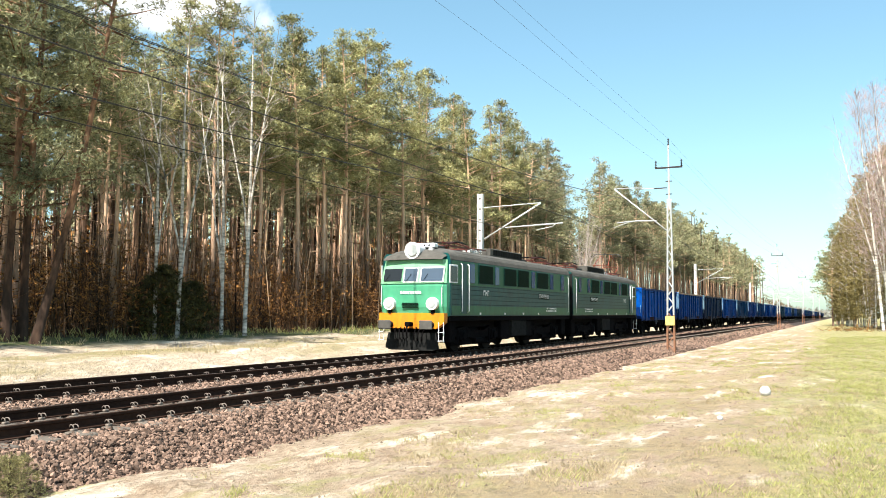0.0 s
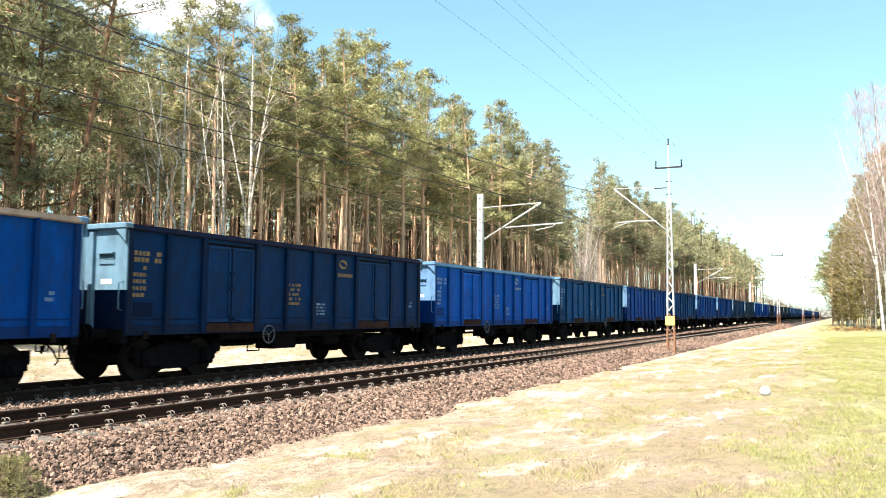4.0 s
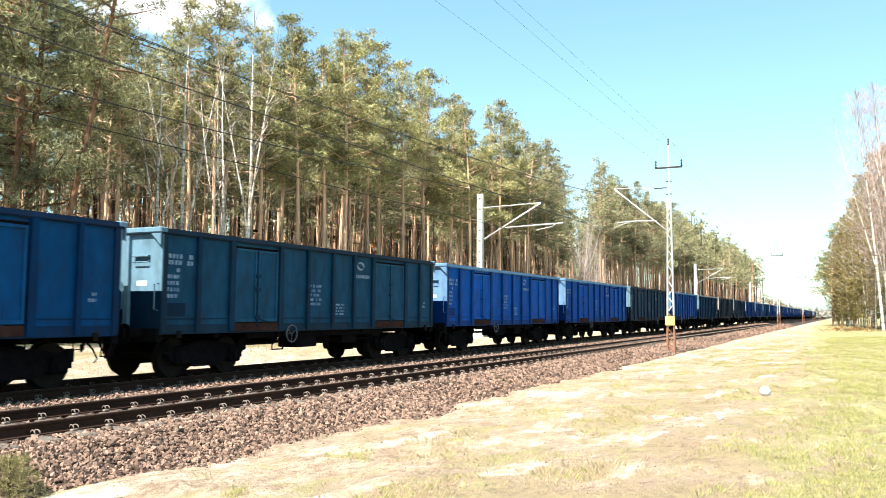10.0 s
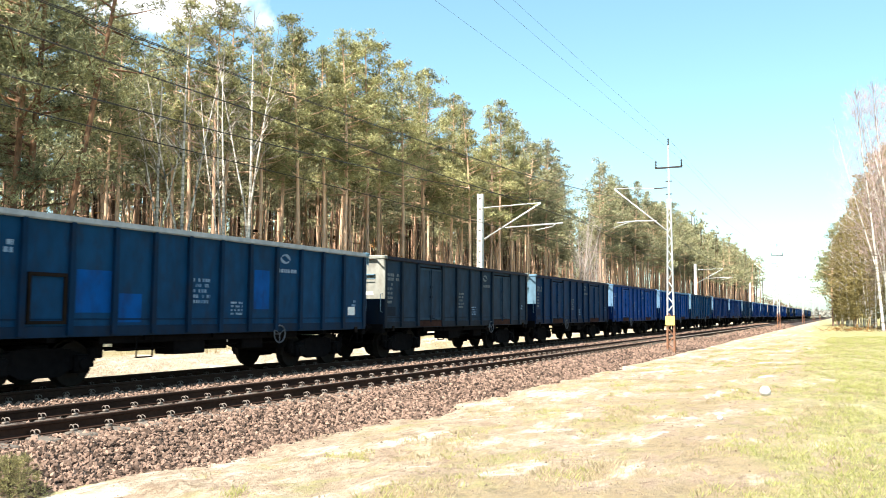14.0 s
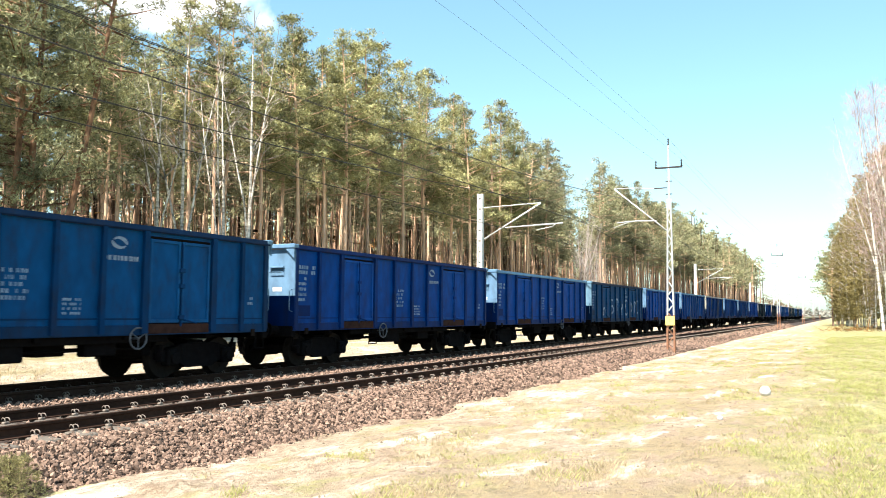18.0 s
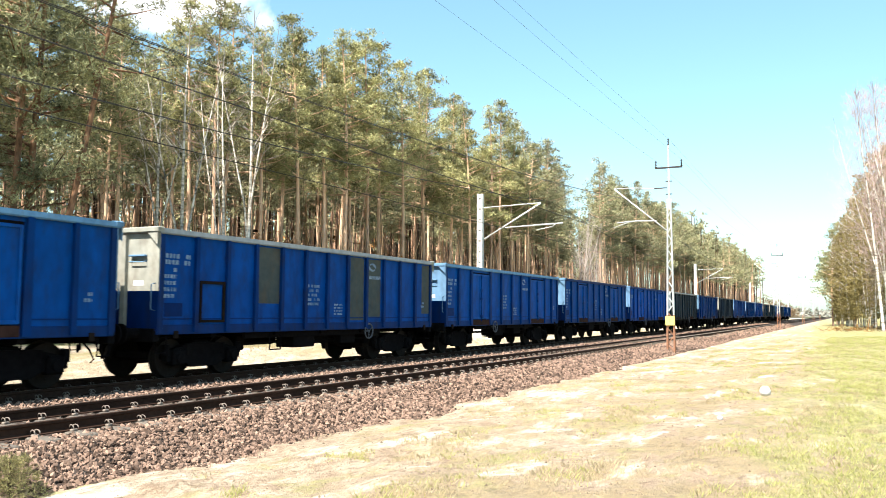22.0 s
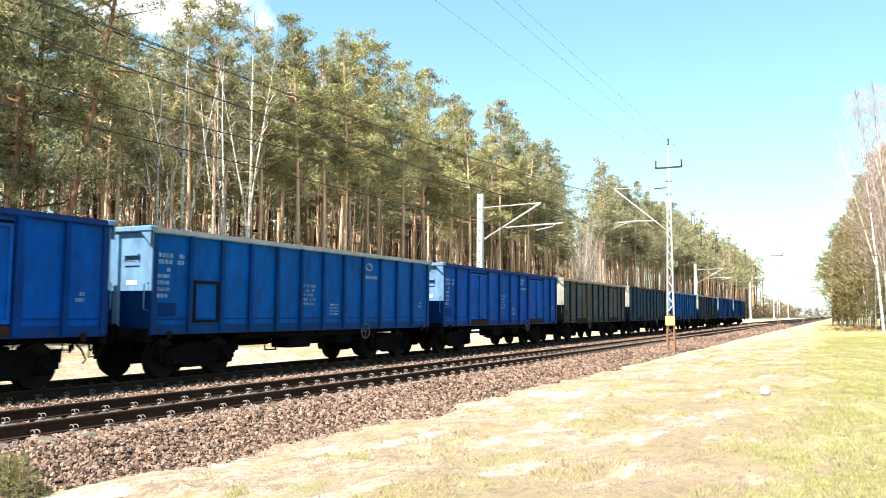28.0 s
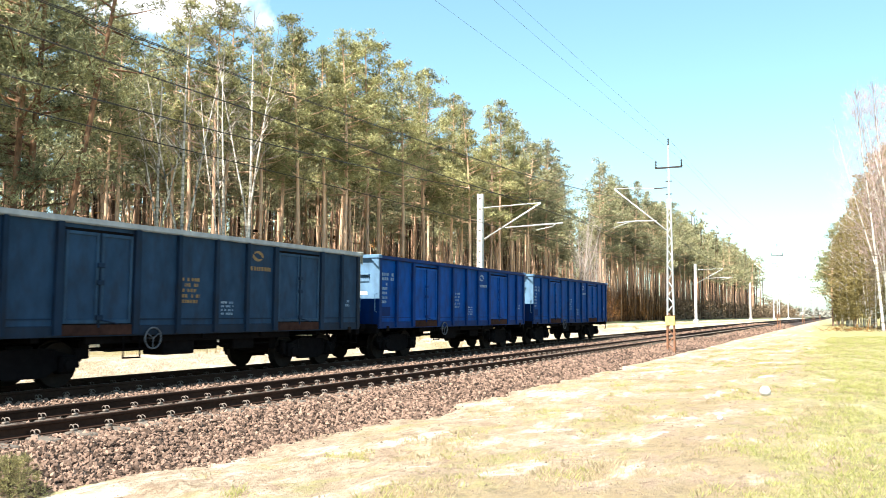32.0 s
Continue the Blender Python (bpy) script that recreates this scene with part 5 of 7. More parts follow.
def build_loco_unit():
    """One half of a double electric locomotive: y runs back from the cab front."""
    u = thing("electric_locomotive", "green electric locomotive unit with orange buffer beam and grey roof", "locomotive", "units of the double locomotive")
    # body shell between cab and rear
    side = [(1.45, 1.42), (1.47, 1.55), (1.47, 3.50), (1.42, 3.70), (1.32, 3.80)]
    outline = side + [(-x, z) for x, z in reversed(side)]
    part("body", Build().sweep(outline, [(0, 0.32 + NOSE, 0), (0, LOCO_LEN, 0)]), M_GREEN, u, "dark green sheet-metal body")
    for s in (-1, 1):
        part("roof_edge", Build().prism([(s * 1.478, 3.55), (s * 1.435, 3.71), (s * 1.335, 3.815), (s * 1.30, 3.78), (s * 1.40, 3.68), (s * 1.445, 3.54)], "y", 0.34 + NOSE, LOCO_LEN - 0.01), M_ROOF, u, "grey rounded roof edge")
    # light band under the roof, and side beads coloured dark as groove shadow
    for s in (-1, 1):
        x0, x1 = sorted((s * 1.4685, s * 1.4765))
        part("window_band", Build().quad_box(x0, x1, 0.45 + NOSE, LOCO_LEN - 0.02, 2.62, 3.52), M_GREEN2, u, "lighter green window band")
        part("skirt_band", Build().quad_box(x0, x1, 0.45 + NOSE, LOCO_LEN - 0.02, 1.46, 1.80), M_GREEN2, u, "lighter green lower band")
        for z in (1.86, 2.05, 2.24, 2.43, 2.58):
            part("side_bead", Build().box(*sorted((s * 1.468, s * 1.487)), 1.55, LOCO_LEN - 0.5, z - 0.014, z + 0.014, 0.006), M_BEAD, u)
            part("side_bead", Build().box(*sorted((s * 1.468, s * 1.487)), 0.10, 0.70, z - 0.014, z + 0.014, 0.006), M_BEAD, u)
    # roof
    roof = [(1.36, 3.76), (1.30, 3.86), (1.05, 3.98), (0.6, 4.06), (0, 4.08)]
    rout = roof + [(-x, z) for x, z in reversed(roof[:-1])]
    part("roof", Build().sweep(rout, [(0, 1.52 + NOSE, 0), (0, LOCO_LEN, 0)]), M_ROOF, u, "weathered grey roof", smooth=False)
    # rounded cab hood in front of the roof
    hood = Build()
    for i in range(6):
        a = i / 5
        y = 0.02 + 1.5 * (1 - math.cos(a * math.pi / 2)) ** 1.1
        sc = math.sin(a * math.pi / 2)
        for x, z in rout:
            hood.v.append((x * (0.93 + 0.07 * sc), y, 3.50 + (z - 3.50) * (0.10 + 0.90 * sc)))
    n = len(rout)
    for q in range(5):
        for i in range(n - 1):
            hood.f.append((q * n + i, q * n + i + 1, (q + 1) * n + i + 1, (q + 1) * n + i))
    part("cab_hood", hood, M_ROOF, u, "rounded grey cab roof", smooth=True)
    part("gutter", Build().path([(1.38, 0.5 + NOSE, 3.74), (1.38, LOCO_LEN, 3.74)], 0.03, 6), M_ROOF, u)
    part("gutter", Build().path([(-1.38, 0.5 + NOSE, 3.74), (-1.38, LOCO_LEN, 3.74)], 0.03, 6), M_ROOF, u)
    # cab front: lower panel leaning out, windscreen leaning back
    cab = Build()
    sect = [(1.40, 0.10, 1.38), (1.75, 0.02, 1.42), (2.55, 0.0, 1.43), (2.62, 0.02, 1.43), (3.30, 0.20, 1.37), (3.56, 0.26, 1.34)]
    for z, y, hw in sect:
        cab.v += [(-hw - 0.03, y + 0.42, z), (-hw, y + 0.10, z), (-hw + 0.12, y, z), (0, y - 0.05, z), (hw - 0.12, y, z), (hw, y + 0.10, z), (hw + 0.03, y + 0.42, z)]
    for q in range(len(sect) - 1):
        for i in range(6):
            cab.f.append((q * 7 + i, q * 7 + i + 1, (q + 1) * 7 + i + 1, (q + 1) * 7 + i))
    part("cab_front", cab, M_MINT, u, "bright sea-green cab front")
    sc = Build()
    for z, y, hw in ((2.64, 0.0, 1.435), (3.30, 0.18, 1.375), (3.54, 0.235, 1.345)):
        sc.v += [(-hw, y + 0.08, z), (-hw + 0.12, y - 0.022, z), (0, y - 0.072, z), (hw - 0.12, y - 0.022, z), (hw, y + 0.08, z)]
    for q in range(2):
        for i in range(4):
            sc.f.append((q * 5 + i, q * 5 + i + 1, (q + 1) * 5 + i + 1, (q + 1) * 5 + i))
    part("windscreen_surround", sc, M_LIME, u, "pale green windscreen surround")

    def tilted(x0, x1, z0, z1, out, d=0.02):
        """A slab on the leaning windscreen plane."""
        b = Build()
        yz = lambda x, z: (z - 2.62) / 0.68 * 0.18 - 0.05 * (1 - min(1.0, abs(x) / 1.3)) - out
        p = [(x0, z0), (x1, z0), (x1, z1), (x0, z1)]
        k = len(b.v)
        for o in (0, d):
            b.v += [(x, yz(x, z) - 0.022 + o - d, z) for x, z in p]
        b.f += [(0, 1, 2, 3), (4, 7, 6, 5), (0, 4, 5, 1), (1, 5, 6, 2), (2, 6, 7, 3), (3, 7, 4, 0)]
        return b

    for x0, x1 in ((-1.24, -0.44), (-0.32, 0.22), (0.40, 1.30)):
        fr = part("windscreen_frame", tilted(x0 - 0.045, x1 + 0.045, 2.68, 3.26, 0.004), M_WHITE if x0 > -1 else M_LIME, u, "white rubber-set frame")
        part("windscreen", tilted(x0, x1, 2.73, 3.21, 0.026), M_PANE if x0 > -1 else M_PANE_DARK, fr, "reflecting windscreen pane")
        part("wiper", Build().path([(x0 + 0.1, -0.10, 2.70), (x0 + 0.3, -0.03, 3.0)], 0.008, 4), M_UNDER, fr)
    # lamps
    for x in (-0.92, 0.92):
        lamp = part("headlight", Build().tube((x, -0.16, 1.87), (x, 0.04, 1.87), 0.235, 0.24, 24), M_WHITE, u, "round white-rimmed headlight")
        part("reflector", Build().tube((x, -0.175, 1.87), (x, -0.162, 1.87), 0.15, 0.16, 20), M_LENS, lamp, "glass lens")
        part("lamp_foot", Build().box(x - 0.06, x + 0.06, -0.10, 0.02, 1.50, 1.66, 0.01), M_UNDER, lamp)
        part("cab_rail", Build().path([(x * 1.42, -0.03, 1.75), (x * 1.42, -0.07, 1.8), (x * 1.42, -0.07, 2.5), (x * 1.42, -0.03, 2.55)], 0.014, 5), M_WHITE, u, "slim white grab rail", smooth=True)
    top = part("roof_lamp", Build().tube((-0.02, 0.02, 3.90), (-0.02, 0.70, 3.92), 0.33, 0.26, 24), M_WHITE, u, "large round roof headlight")
    part("reflector", Build().tube((-0.02, -0.005, 3.90), (-0.02, 0.015, 3.90), 0.22, 0.24, 20), M_LENS, top)
    hb = part("horn_box", Build().box(-0.36, 0.62, 0.62, 0.95, 4.05, 4.22, 0.02), M_WHITE, u, "white perforated antenna box")
    for i in range(4):
        part("port", Build().tube((-0.2 + 0.2 * i, 0.612, 4.13), (-0.2 + 0.2 * i, 0.619, 4.13), 0.04, n=10), M_UNDER, hb)
    part("roof_case", Build().box(-0.30, 0.55, 0.96, 2.05, 4.02, 4.17, 0.03), M_ROOF, u, "grey sheet-metal roof case")
    part("roof_horn", Build().tube((0.55, 0.45, 3.96), (0.55, 0.75, 3.98), 0.09, 0.03, 12), M_ALU, u)
    # front plate, vent
    b = Build()
    rnd = random.Random(3)
    x = -0.46
    while x < 0.42:
        wd = rnd.uniform(0.05, 0.09)
        b.quad_box(x, x + wd, -0.058, -0.046, 2.24, 2.35)
        x += wd + 0.035
    part("number_bars", b, M_WHITE, u, "raised white characters, unreadable")
    vent = Build()
    for i in range(4):
        vent.box(-0.40, 0.30, -0.07, -0.04, 1.72 + 0.05 * i, 1.755 + 0.05 * i, 0.005)
    part("front_vent", vent, M_GRILLE, u, "dark green front vent")
    # buffer beam and below
    part("buffer_beam", Build().prism([(-1.40, 1.16), (-1.40, 1.52), (1.40, 1.52), (1.40, 1.16), (1.05, 0.94), (-1.05, 0.94)], "y", -0.06, 0.22), M_BEAM, u, "orange buffer beam")
    for x in (-0.875, 0.875):
        bu = part("buffer", Build().tube((x, -0.06, 1.08), (x, -0.42, 1.08), 0.12, 0.09, 14), M_GREYBOX, u, "grey buffer")
        part("buffer_head", Build().box(x - 0.27, x + 0.27, -0.56, -0.50, 0.91, 1.25, 0.07), M_ROOF, bu, "worn oblong buffer head")
        part("buffer_stem", Build().tube((x, -0.5, 1.08), (x, -0.40, 1.08), 0.07, n=10), M_GREYBOX, bu)
    ck = Build()
    ck.box(-0.10, 0.10, -0.40, 0.0, 1.02, 1.18, 0.03)
    ck.path([(0, -0.36, 1.05), (0.02, -0.42, 0.8), (0, -0.36, 0.6), (-0.05, -0.3, 0.8)], 0.035, 6)
    part("draw_hook", ck, M_UNDER, u)
    hs = Build()
    for x in (-0.62, -0.42, -0.25, 0.25, 0.42, 0.62):
        hs.path([(x, -0.08, 0.98), (x + 0.02, -0.24, 0.86), (x * 0.9, -0.24, 0.60), (x * 0.8, -0.15, 0.48), (x * 0.7, -0.10, 0.6)], 0.024, 6)
    part("brake_hoses", hs, M_UNDER, u, "black rubber brake hoses", smooth=True)
    part("pilot_plate", Build().prism([(-1.15, 0.20), (-1.02, 0.78), (1.02, 0.78), (1.15, 0.20), (0.9, 0.12), (-0.9, 0.12)], "y", 0.0, 0.06), M_GREYBOX, u, "grey pilot plate")
    for s in (-1, 1):
        lad = Build()
        lad.path([(s * 1.18, -0.06, 1.2), (s * 1.18, -0.06, 0.45)], 0.016, 5).path([(s * 1.38, -0.06, 1.2), (s * 1.38, -0.06, 0.45)], 0.016, 5)
        for z in (0.48, 0.8):
            lad.box(*sorted((s * 1.17, s * 1.39)), -0.16, 0.0, z, z + 0.02)
        part("cab_steps", lad, M_WHITE, u, "white-edged cab steps")
    for o in u.children:                           # the cab front and all it carries stand ahead of the first door
        if o.name.split(".")[0] in ("cab_front", "windscreen_surround", "windscreen_frame", "headlight", "cab_rail", "roof_lamp", "horn_box", "roof_case", "roof_horn", "cab_hood",
                                    "number_bars", "front_vent", "buffer_beam", "buffer", "draw_hook", "brake_hoses", "pilot_plate", "cab_steps"):
            o.location.y += NOSE
    # side windows, louvres, doors
    for s in (-1, 1):
        def slab(y0, y1, z0, z1, out, thick=0.012, c=0.0):
            return Build().box(*sorted((s * (1.4775 + out), s * (1.4775 + out + thick))), y0, y1, z0, z1, c)
        for y0, y1, kind in ((-0.12, 0.46, "cab"), (1.62, 2.06, "w"), (2.50, 3.92, "g"), (4.16, 4.58, "w"), (5.17, 6.56, "g"), (6.80, 8.13, "g"), (8.52, 8.98, "w"), (9.28, 10.84, "g"), (11.15, 11.62, "w"), (12.85, 13.28, "w")):
            z0, z1 = (2.72, 3.46)
            if kind == "cab":
                fr = part("side_window_frame", Build().box(*sorted((s * 1.462, s * 1.50)), y0 - 0.05, y1 + 0.05, z0 - 0.06, 3.36, 0.01), M_WHITE, u, "pale cab window frame")
                part("side_window", Build().box(*sorted((s * 1.495, s * 1.508)), y0, y1, z0 - 0.01, 3.30), M_PANE_DARK, fr)
            elif kind == "g":
                g = part("louvre_frame", slab(y0 - 0.03, y1 + 0.03, z0 - 0.03, z1 + 0.03, 0.0, 0.02, 0.006), M_GREEN, u, "green louvre frame")
                part("louvre_back", slab(y0, y1, z0, z1, 0.021, 0.004), M_GRILLE, g)
                for i in range(9):
                    z = z0 + 0.04 + i * (z1 - z0 - 0.06) / 9
                    part("slat", slab(y0, y1, z, z + 0.035, 0.026, 0.014), M_GRILLE, g)
            else:
                f = part("side_window_frame", slab(y0 - 0.035, y1 + 0.035, z0 - 0.035, z1 + 0.035, 0.0, 0.02, 0.01), M_GREEN, u, "green window frame")
                part("side_window", slab(y0, y1, z0, z1, 0.021, 0.006), M_PANE_SIDE if kind == "w" else M_GREEN, f)
        part("cab_door", slab(0.90, 1.34, 1.50, 3.45, 0.0, 0.016, 0.006), M_GREEN, u, "green cab door")
        for y, rr in ((0.80, 0.018), (1.42, 0.018), (13.9, 0.009)):
            part("hand_rail", Build().path([(s * 1.49, y, 1.55), (s * 1.55, y, 1.6), (s * 1.55, y, 3.38), (s * 1.49, y, 3.43)], rr, 6), M_WHITE, u, "white vertical handrail", smooth=True)
        rnd = random.Random(8)
        part("emblem_bars", glyph_bars(s, 2.95, 2.24, 3, 0.15, 0.22), M_WHITE, u, "white cast characters, unreadable")
        plate = part("number_plate", Build().box(*sorted((s * 1.470, s * 1.488)), 9.55, 11.05, 2.20, 2.48, 0.004), M_GRILLE, u, "dark backing plate")
        part("number_bars", glyph_bars(s, 9.62, 2.25, 10, 0.105, 0.19), M_WHITE, plate, "white cast characters, unreadable")
        part("data_bars", rows_of_text(Build(), s * 1.4785 if s > 0 else -1.4825, 10.6, 1.80, 1.5, 2, 0.07, 0.05, rnd), M_WHITE, u)
        for y in (2.6, 5.2, 7.4, 9.4):
            part("step_lug", Build().box(*sorted((s * 1.47, s * 1.50)), y, y + 0.12, 1.46, 1.55, 0.01), M_WHITE, u)
        part("sill", Build().box(*sorted((s * 1.30, s * 1.44)), 0.35 + NOSE, LOCO_LEN, 1.22, 1.42, 0.02), M_UNDER, u, "black frame sill")
    # underframe boxes
    part("battery_box", Build().box(0.75, 1.36, 6.4, 8.2, 0.50, 1.22, 0.03), M_GREYBOX, u, "grimy grey equipment box")
    part("battery_box", Build().box(-1.36, -0.75, 6.4, 8.2, 0.50, 1.22, 0.03), M_GREYBOX, u)
    part("air_tank", Build().tube((0.55, 5.2, 0.8), (0.55, 6.2, 0.8), 0.24, n=14), M_UNDER, u)
    for y0, y1, z0 in ((5.25, 6.25, 0.40), (8.30, 9.05, 0.46), (0.2, 0.75, 0.40), (13.45, 14.1, 0.42)):
        for x0, x1 in ((0.85, 1.30), (-1.30, -0.85)):
            part("equipment_case", Build().box(x0, x1, y0, y1, z0, 1.22, 0.04), M_UNDER, u, "black equipment case")
    part("underframe", Build().box(-1.0, 1.0, 0.4 + NOSE, LOCO_LEN - 0.2, 0.95, 1.40, 0.03), M_UNDER, u)
    # rear end
    # wall coloured dark to stand for the shade between the two units
    part("rear_wall", Build().quad_box(-1.45, 1.45, LOCO_LEN, LOCO_LEN + 0.02, 1.42, 3.68), M_GREYBOX, u, "inner end wall darkened for the shaded gap")
    part("gangway", Build().box(-0.5, 0.5, LOCO_LEN + 0.02, LOCO_LEN + 0.30, 1.4, 3.5, 0.05), M_UNDER, u, "black rubber gangway")
    # bogies
    frame_me = shared("loco_bogie", lambda: loco_bogie_mesh())
    wheel_me = shared("loco_wheelset", lambda: wheelset_mesh(LOCO_R, "wheelset"))
    for y in (3.2, 11.1):
        bo = part("bogie", frame_me, None, u, m=pose(0, y, 0))
        for d in (-1.52, 1.52):
            ws = part("wheelset", wheel_me, None, bo, "dark steel wheelset")
            ws.matrix_parent_inverse = Matrix.Translation((0, d, LOCO_R))
    # roof equipment
    part("resistor_cover", Build().box(-0.75, 0.75, 5.35, 5.55, 4.02, 4.36, 0.02), M_ROOF, u, "bare metal end plate")
    rc = part("resistor_box", Build().box(-0.75, 0.75, 5.56, 9.2, 4.02, 4.38, 0.03), M_ROOF, u, "dark grey louvred resistor box")
    for i in range(18):
        for s in (-1, 1):
            part("slat", Build().box(*sorted((s * 0.751, s * 0.765)), 5.65 + 0.195 * i, 5.82 + 0.195 * i, 4.08, 4.33), M_GREYBOX, rc)
    part("roof_box", Build().box(-0.55, 0.35, 9.6, 10.8, 4.02, 4.20, 0.03), M_ROOF, u)
    for y0 in (1.25, 11.0):
        pan = part("pantograph", Build().box(-0.75, 0.75, y0, y0 + 0.08, 4.16, 4.22).box(-0.75, 0.75, y0 + 1.9, y0 + 1.98, 4.16, 4.22).box(-0.75, -0.69, y0, y0 + 1.98, 4.16, 4.22).box(0.69, 0.75, y0, y0 + 1.98, 4.16, 4.22), M_RED, u, "folded red-brown pantograph frame")
        for s in (-1, 1):
            part("arm_tube", Build().path([(s * 0.7, y0 + 0.1, 4.26), (s * 0.55, y0 - 0.25, 4.30), (s * 0.5, y0 + 1.0, 4.36)], 0.03, 5), M_RED, pan, smooth=True)
            part("arm_tube", Build().path([(s * 0.7, y0 + 1.9, 4.26), (s * 0.55, y0 + 2.25, 4.30), (s * 0.5, y0 + 1.0, 4.36)], 0.03, 5), M_RED, pan, smooth=True)
        for e in (-0.12, 0.12):
            part("collector", Build().path([(-0.95, y0 + 1.0 + e, 4.30), (-0.78, y0 + 1.0 + e, 4.40), (0.78, y0 + 1.0 + e, 4.40), (0.95, y0 + 1.0 + e, 4.30)], 0.028, 5), M_GREYBOX, pan, "copper collector strip", smooth=True)
        for x in (-0.6, 0.6):
            for y in (y0 + 0.05, y0 + 1.93):
                ins = Build()
                insulator(ins, (x, y, 3.98), (0, 0, 0.2), 3, 0.07)
                part("roof_insulator", ins, M_RED, pan, "red-brown insulator", smooth=True)
    for y in (3.75, 4.25, 4.75):
        for x in (0.55, -0.45):
            ins = Build()
            insulator(ins, (x, y, 4.0), (0, 0, 0.24), 3, 0.08)
            part("busbar_insulator", ins, M_ALU, u, "pale grey busbar insulator", smooth=True)
    part("busbar", Build().path([(0.55, 3.4, 4.26), (0.55, 5.3, 4.26)], 0.024, 5).path([(-0.45, 3.4, 4.26), (-0.45, 5.3, 4.26)], 0.024, 5), M_RED, u, "red-brown busbar", smooth=True)
    part("switch_box", Build().box(0.0, 0.42, 4.0, 4.9, 4.02, 4.20, 0.03), M_ALU, u, "pale switch case")
    cable = Build().path([(0.35, 3.4, 4.22), (0.4, 4.2, 4.3), (0.2, 5.3, 4.25)], 0.018, 5).path([(-0.3, 9.0, 4.3), (-0.1, 10.2, 4.36), (-0.2, 11.2, 4.25)], 0.018, 5)
    part("roof_cable", cable, M_RED, u, smooth=True)
    return u


def loco_bogie_mesh():
    b = Build()
    half = 1.52
    for s in (-1, 1):
        b.prism([(-half - 0.75, 0.62), (-half - 0.75, 0.86), (-half + 0.3, 1.02), (-0.6, 0.84), (0.6, 0.84), (half - 0.3, 1.02), (half + 0.75, 0.86), (half + 0.75, 0.62), (half - 0.35, 0.62), (0.5, 0.5), (-0.5, 0.5), (-half + 0.35, 0.62)], "x", *sorted((s * 1.0, s * 1.14)))
        for c in (-half, half):
            b.box(*sorted((s * 0.95, s * 1.22)), c - 0.24, c + 0.24, 0.42, 0.84, 0.05)
            b.tube((s * 1.22, c, LOCO_R), (s * 1.27, c, LOCO_R), 0.16, n=12)
            for d in (-0.42, 0.42):
                b.tube((s * 1.09, c + d, 0.50), (s * 1.09, c + d, 0.92), 0.10, n=10)
            b.path([(s * 1.2, c - 0.8, 0.35), (s * 1.2, c - 0.6, 0.30), (s * 1.2, c - 0.5, 0.5)], 0.03, 5)
        b.tube((s * 1.08, -0.35, 0.42), (s * 1.08, 0.35, 0.42), 0.13, n=10)
        b.box(*sorted((s * 0.90, s * 1.02)), -2.3, 2.3, 0.26, 0.62, 0.04)
    b.box(-0.95, 0.95, -0.4, 0.4, 0.45, 0.95, 0.05)
    for e in (-1, 1):
        b.box(-0.95, 0.95, e * (half + 0.7) - 0.07, e * (half + 0.7) + 0.07, 0.55, 0.85, 0.03)
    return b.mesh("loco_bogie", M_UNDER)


LOCO_AT = -31.12                                   # first cab, ahead of the first wagon


def build_locos():
    a = build_loco_unit()
    b = copy_thing(a, Matrix())
    tagged(b, "green electric locomotive unit, its cab facing the wagons")
    # the trailing unit runs with the pantograph over its cab raised to the wire
    pan = min((o for o in b.children if o.name.startswith("pantograph")), key=lambda o: min(v.co.y for v in o.data.vertices))
    for o in list(pan.children):
        if o.name.startswith(("arm_tube", "collector")):
            bpy.data.objects.remove(o)
    c = 2.25
    for s in (-1, 1):
        for e in (-1, 1):
            part("lower_arm", Build().path([(s * 0.62, c + e * 0.05, 4.26), (s * 0.50, c + e * 1.25, 4.72)], 0.030, 6), M_PANTO, pan, "red-brown lower arm", smooth=True)
            part("upper_arm", Build().path([(s * 0.50, c + e * 1.25, 4.72), (s * 0.30, c + e * 0.12, 5.46)], 0.022, 6), M_PANTO, pan, "red-brown upper arm", smooth=True)
    for e in (-1, 1):
        part("collector", Build().path([(-1.0, c + e * 0.18, 5.36), (-0.8, c + e * 0.18, 5.53), (0.8, c + e * 0.18, 5.53), (1.0, c + e * 0.18, 5.36)], 0.020, 6), M_ROOF, pan, "grey collector bow", smooth=True)
        part("cross_tube", Build().path([(-0.5, c + e * 1.25, 4.72), (0.5, c + e * 1.25, 4.72)], 0.022, 6), M_PANTO, pan, smooth=True)
    for o in b.children:                           # the trailing cab: black beam, its window and door further from the nose
        kind = o.name.split(".")[0]
        if kind == "buffer_beam":
            o.material_slots[0].link = "OBJECT"
            o.material_slots[0].material = M_GREYBOX
            tagged(o, "black buffer beam")
        if kind in ("roof_lamp", "horn_box"):
            o.material_slots[0].link = "OBJECT"
            o.material_slots[0].material = M_ROOF
        near = min(v.co.y for v in o.data.vertices)
        if kind == "hand_rail" and near < 2 or kind == "cab_door" or kind == "side_window_frame" and near < 0.5:
            o.location.y += 0.50 if kind != "hand_rail" or near < 1.2 else 0.34
    LOCOS.extend((a, b))
    for u in LOCOS:
        GROUP_WHEELS["loco"] += [o for o in u.children_recursive if o.name.startswith("wheelset")]


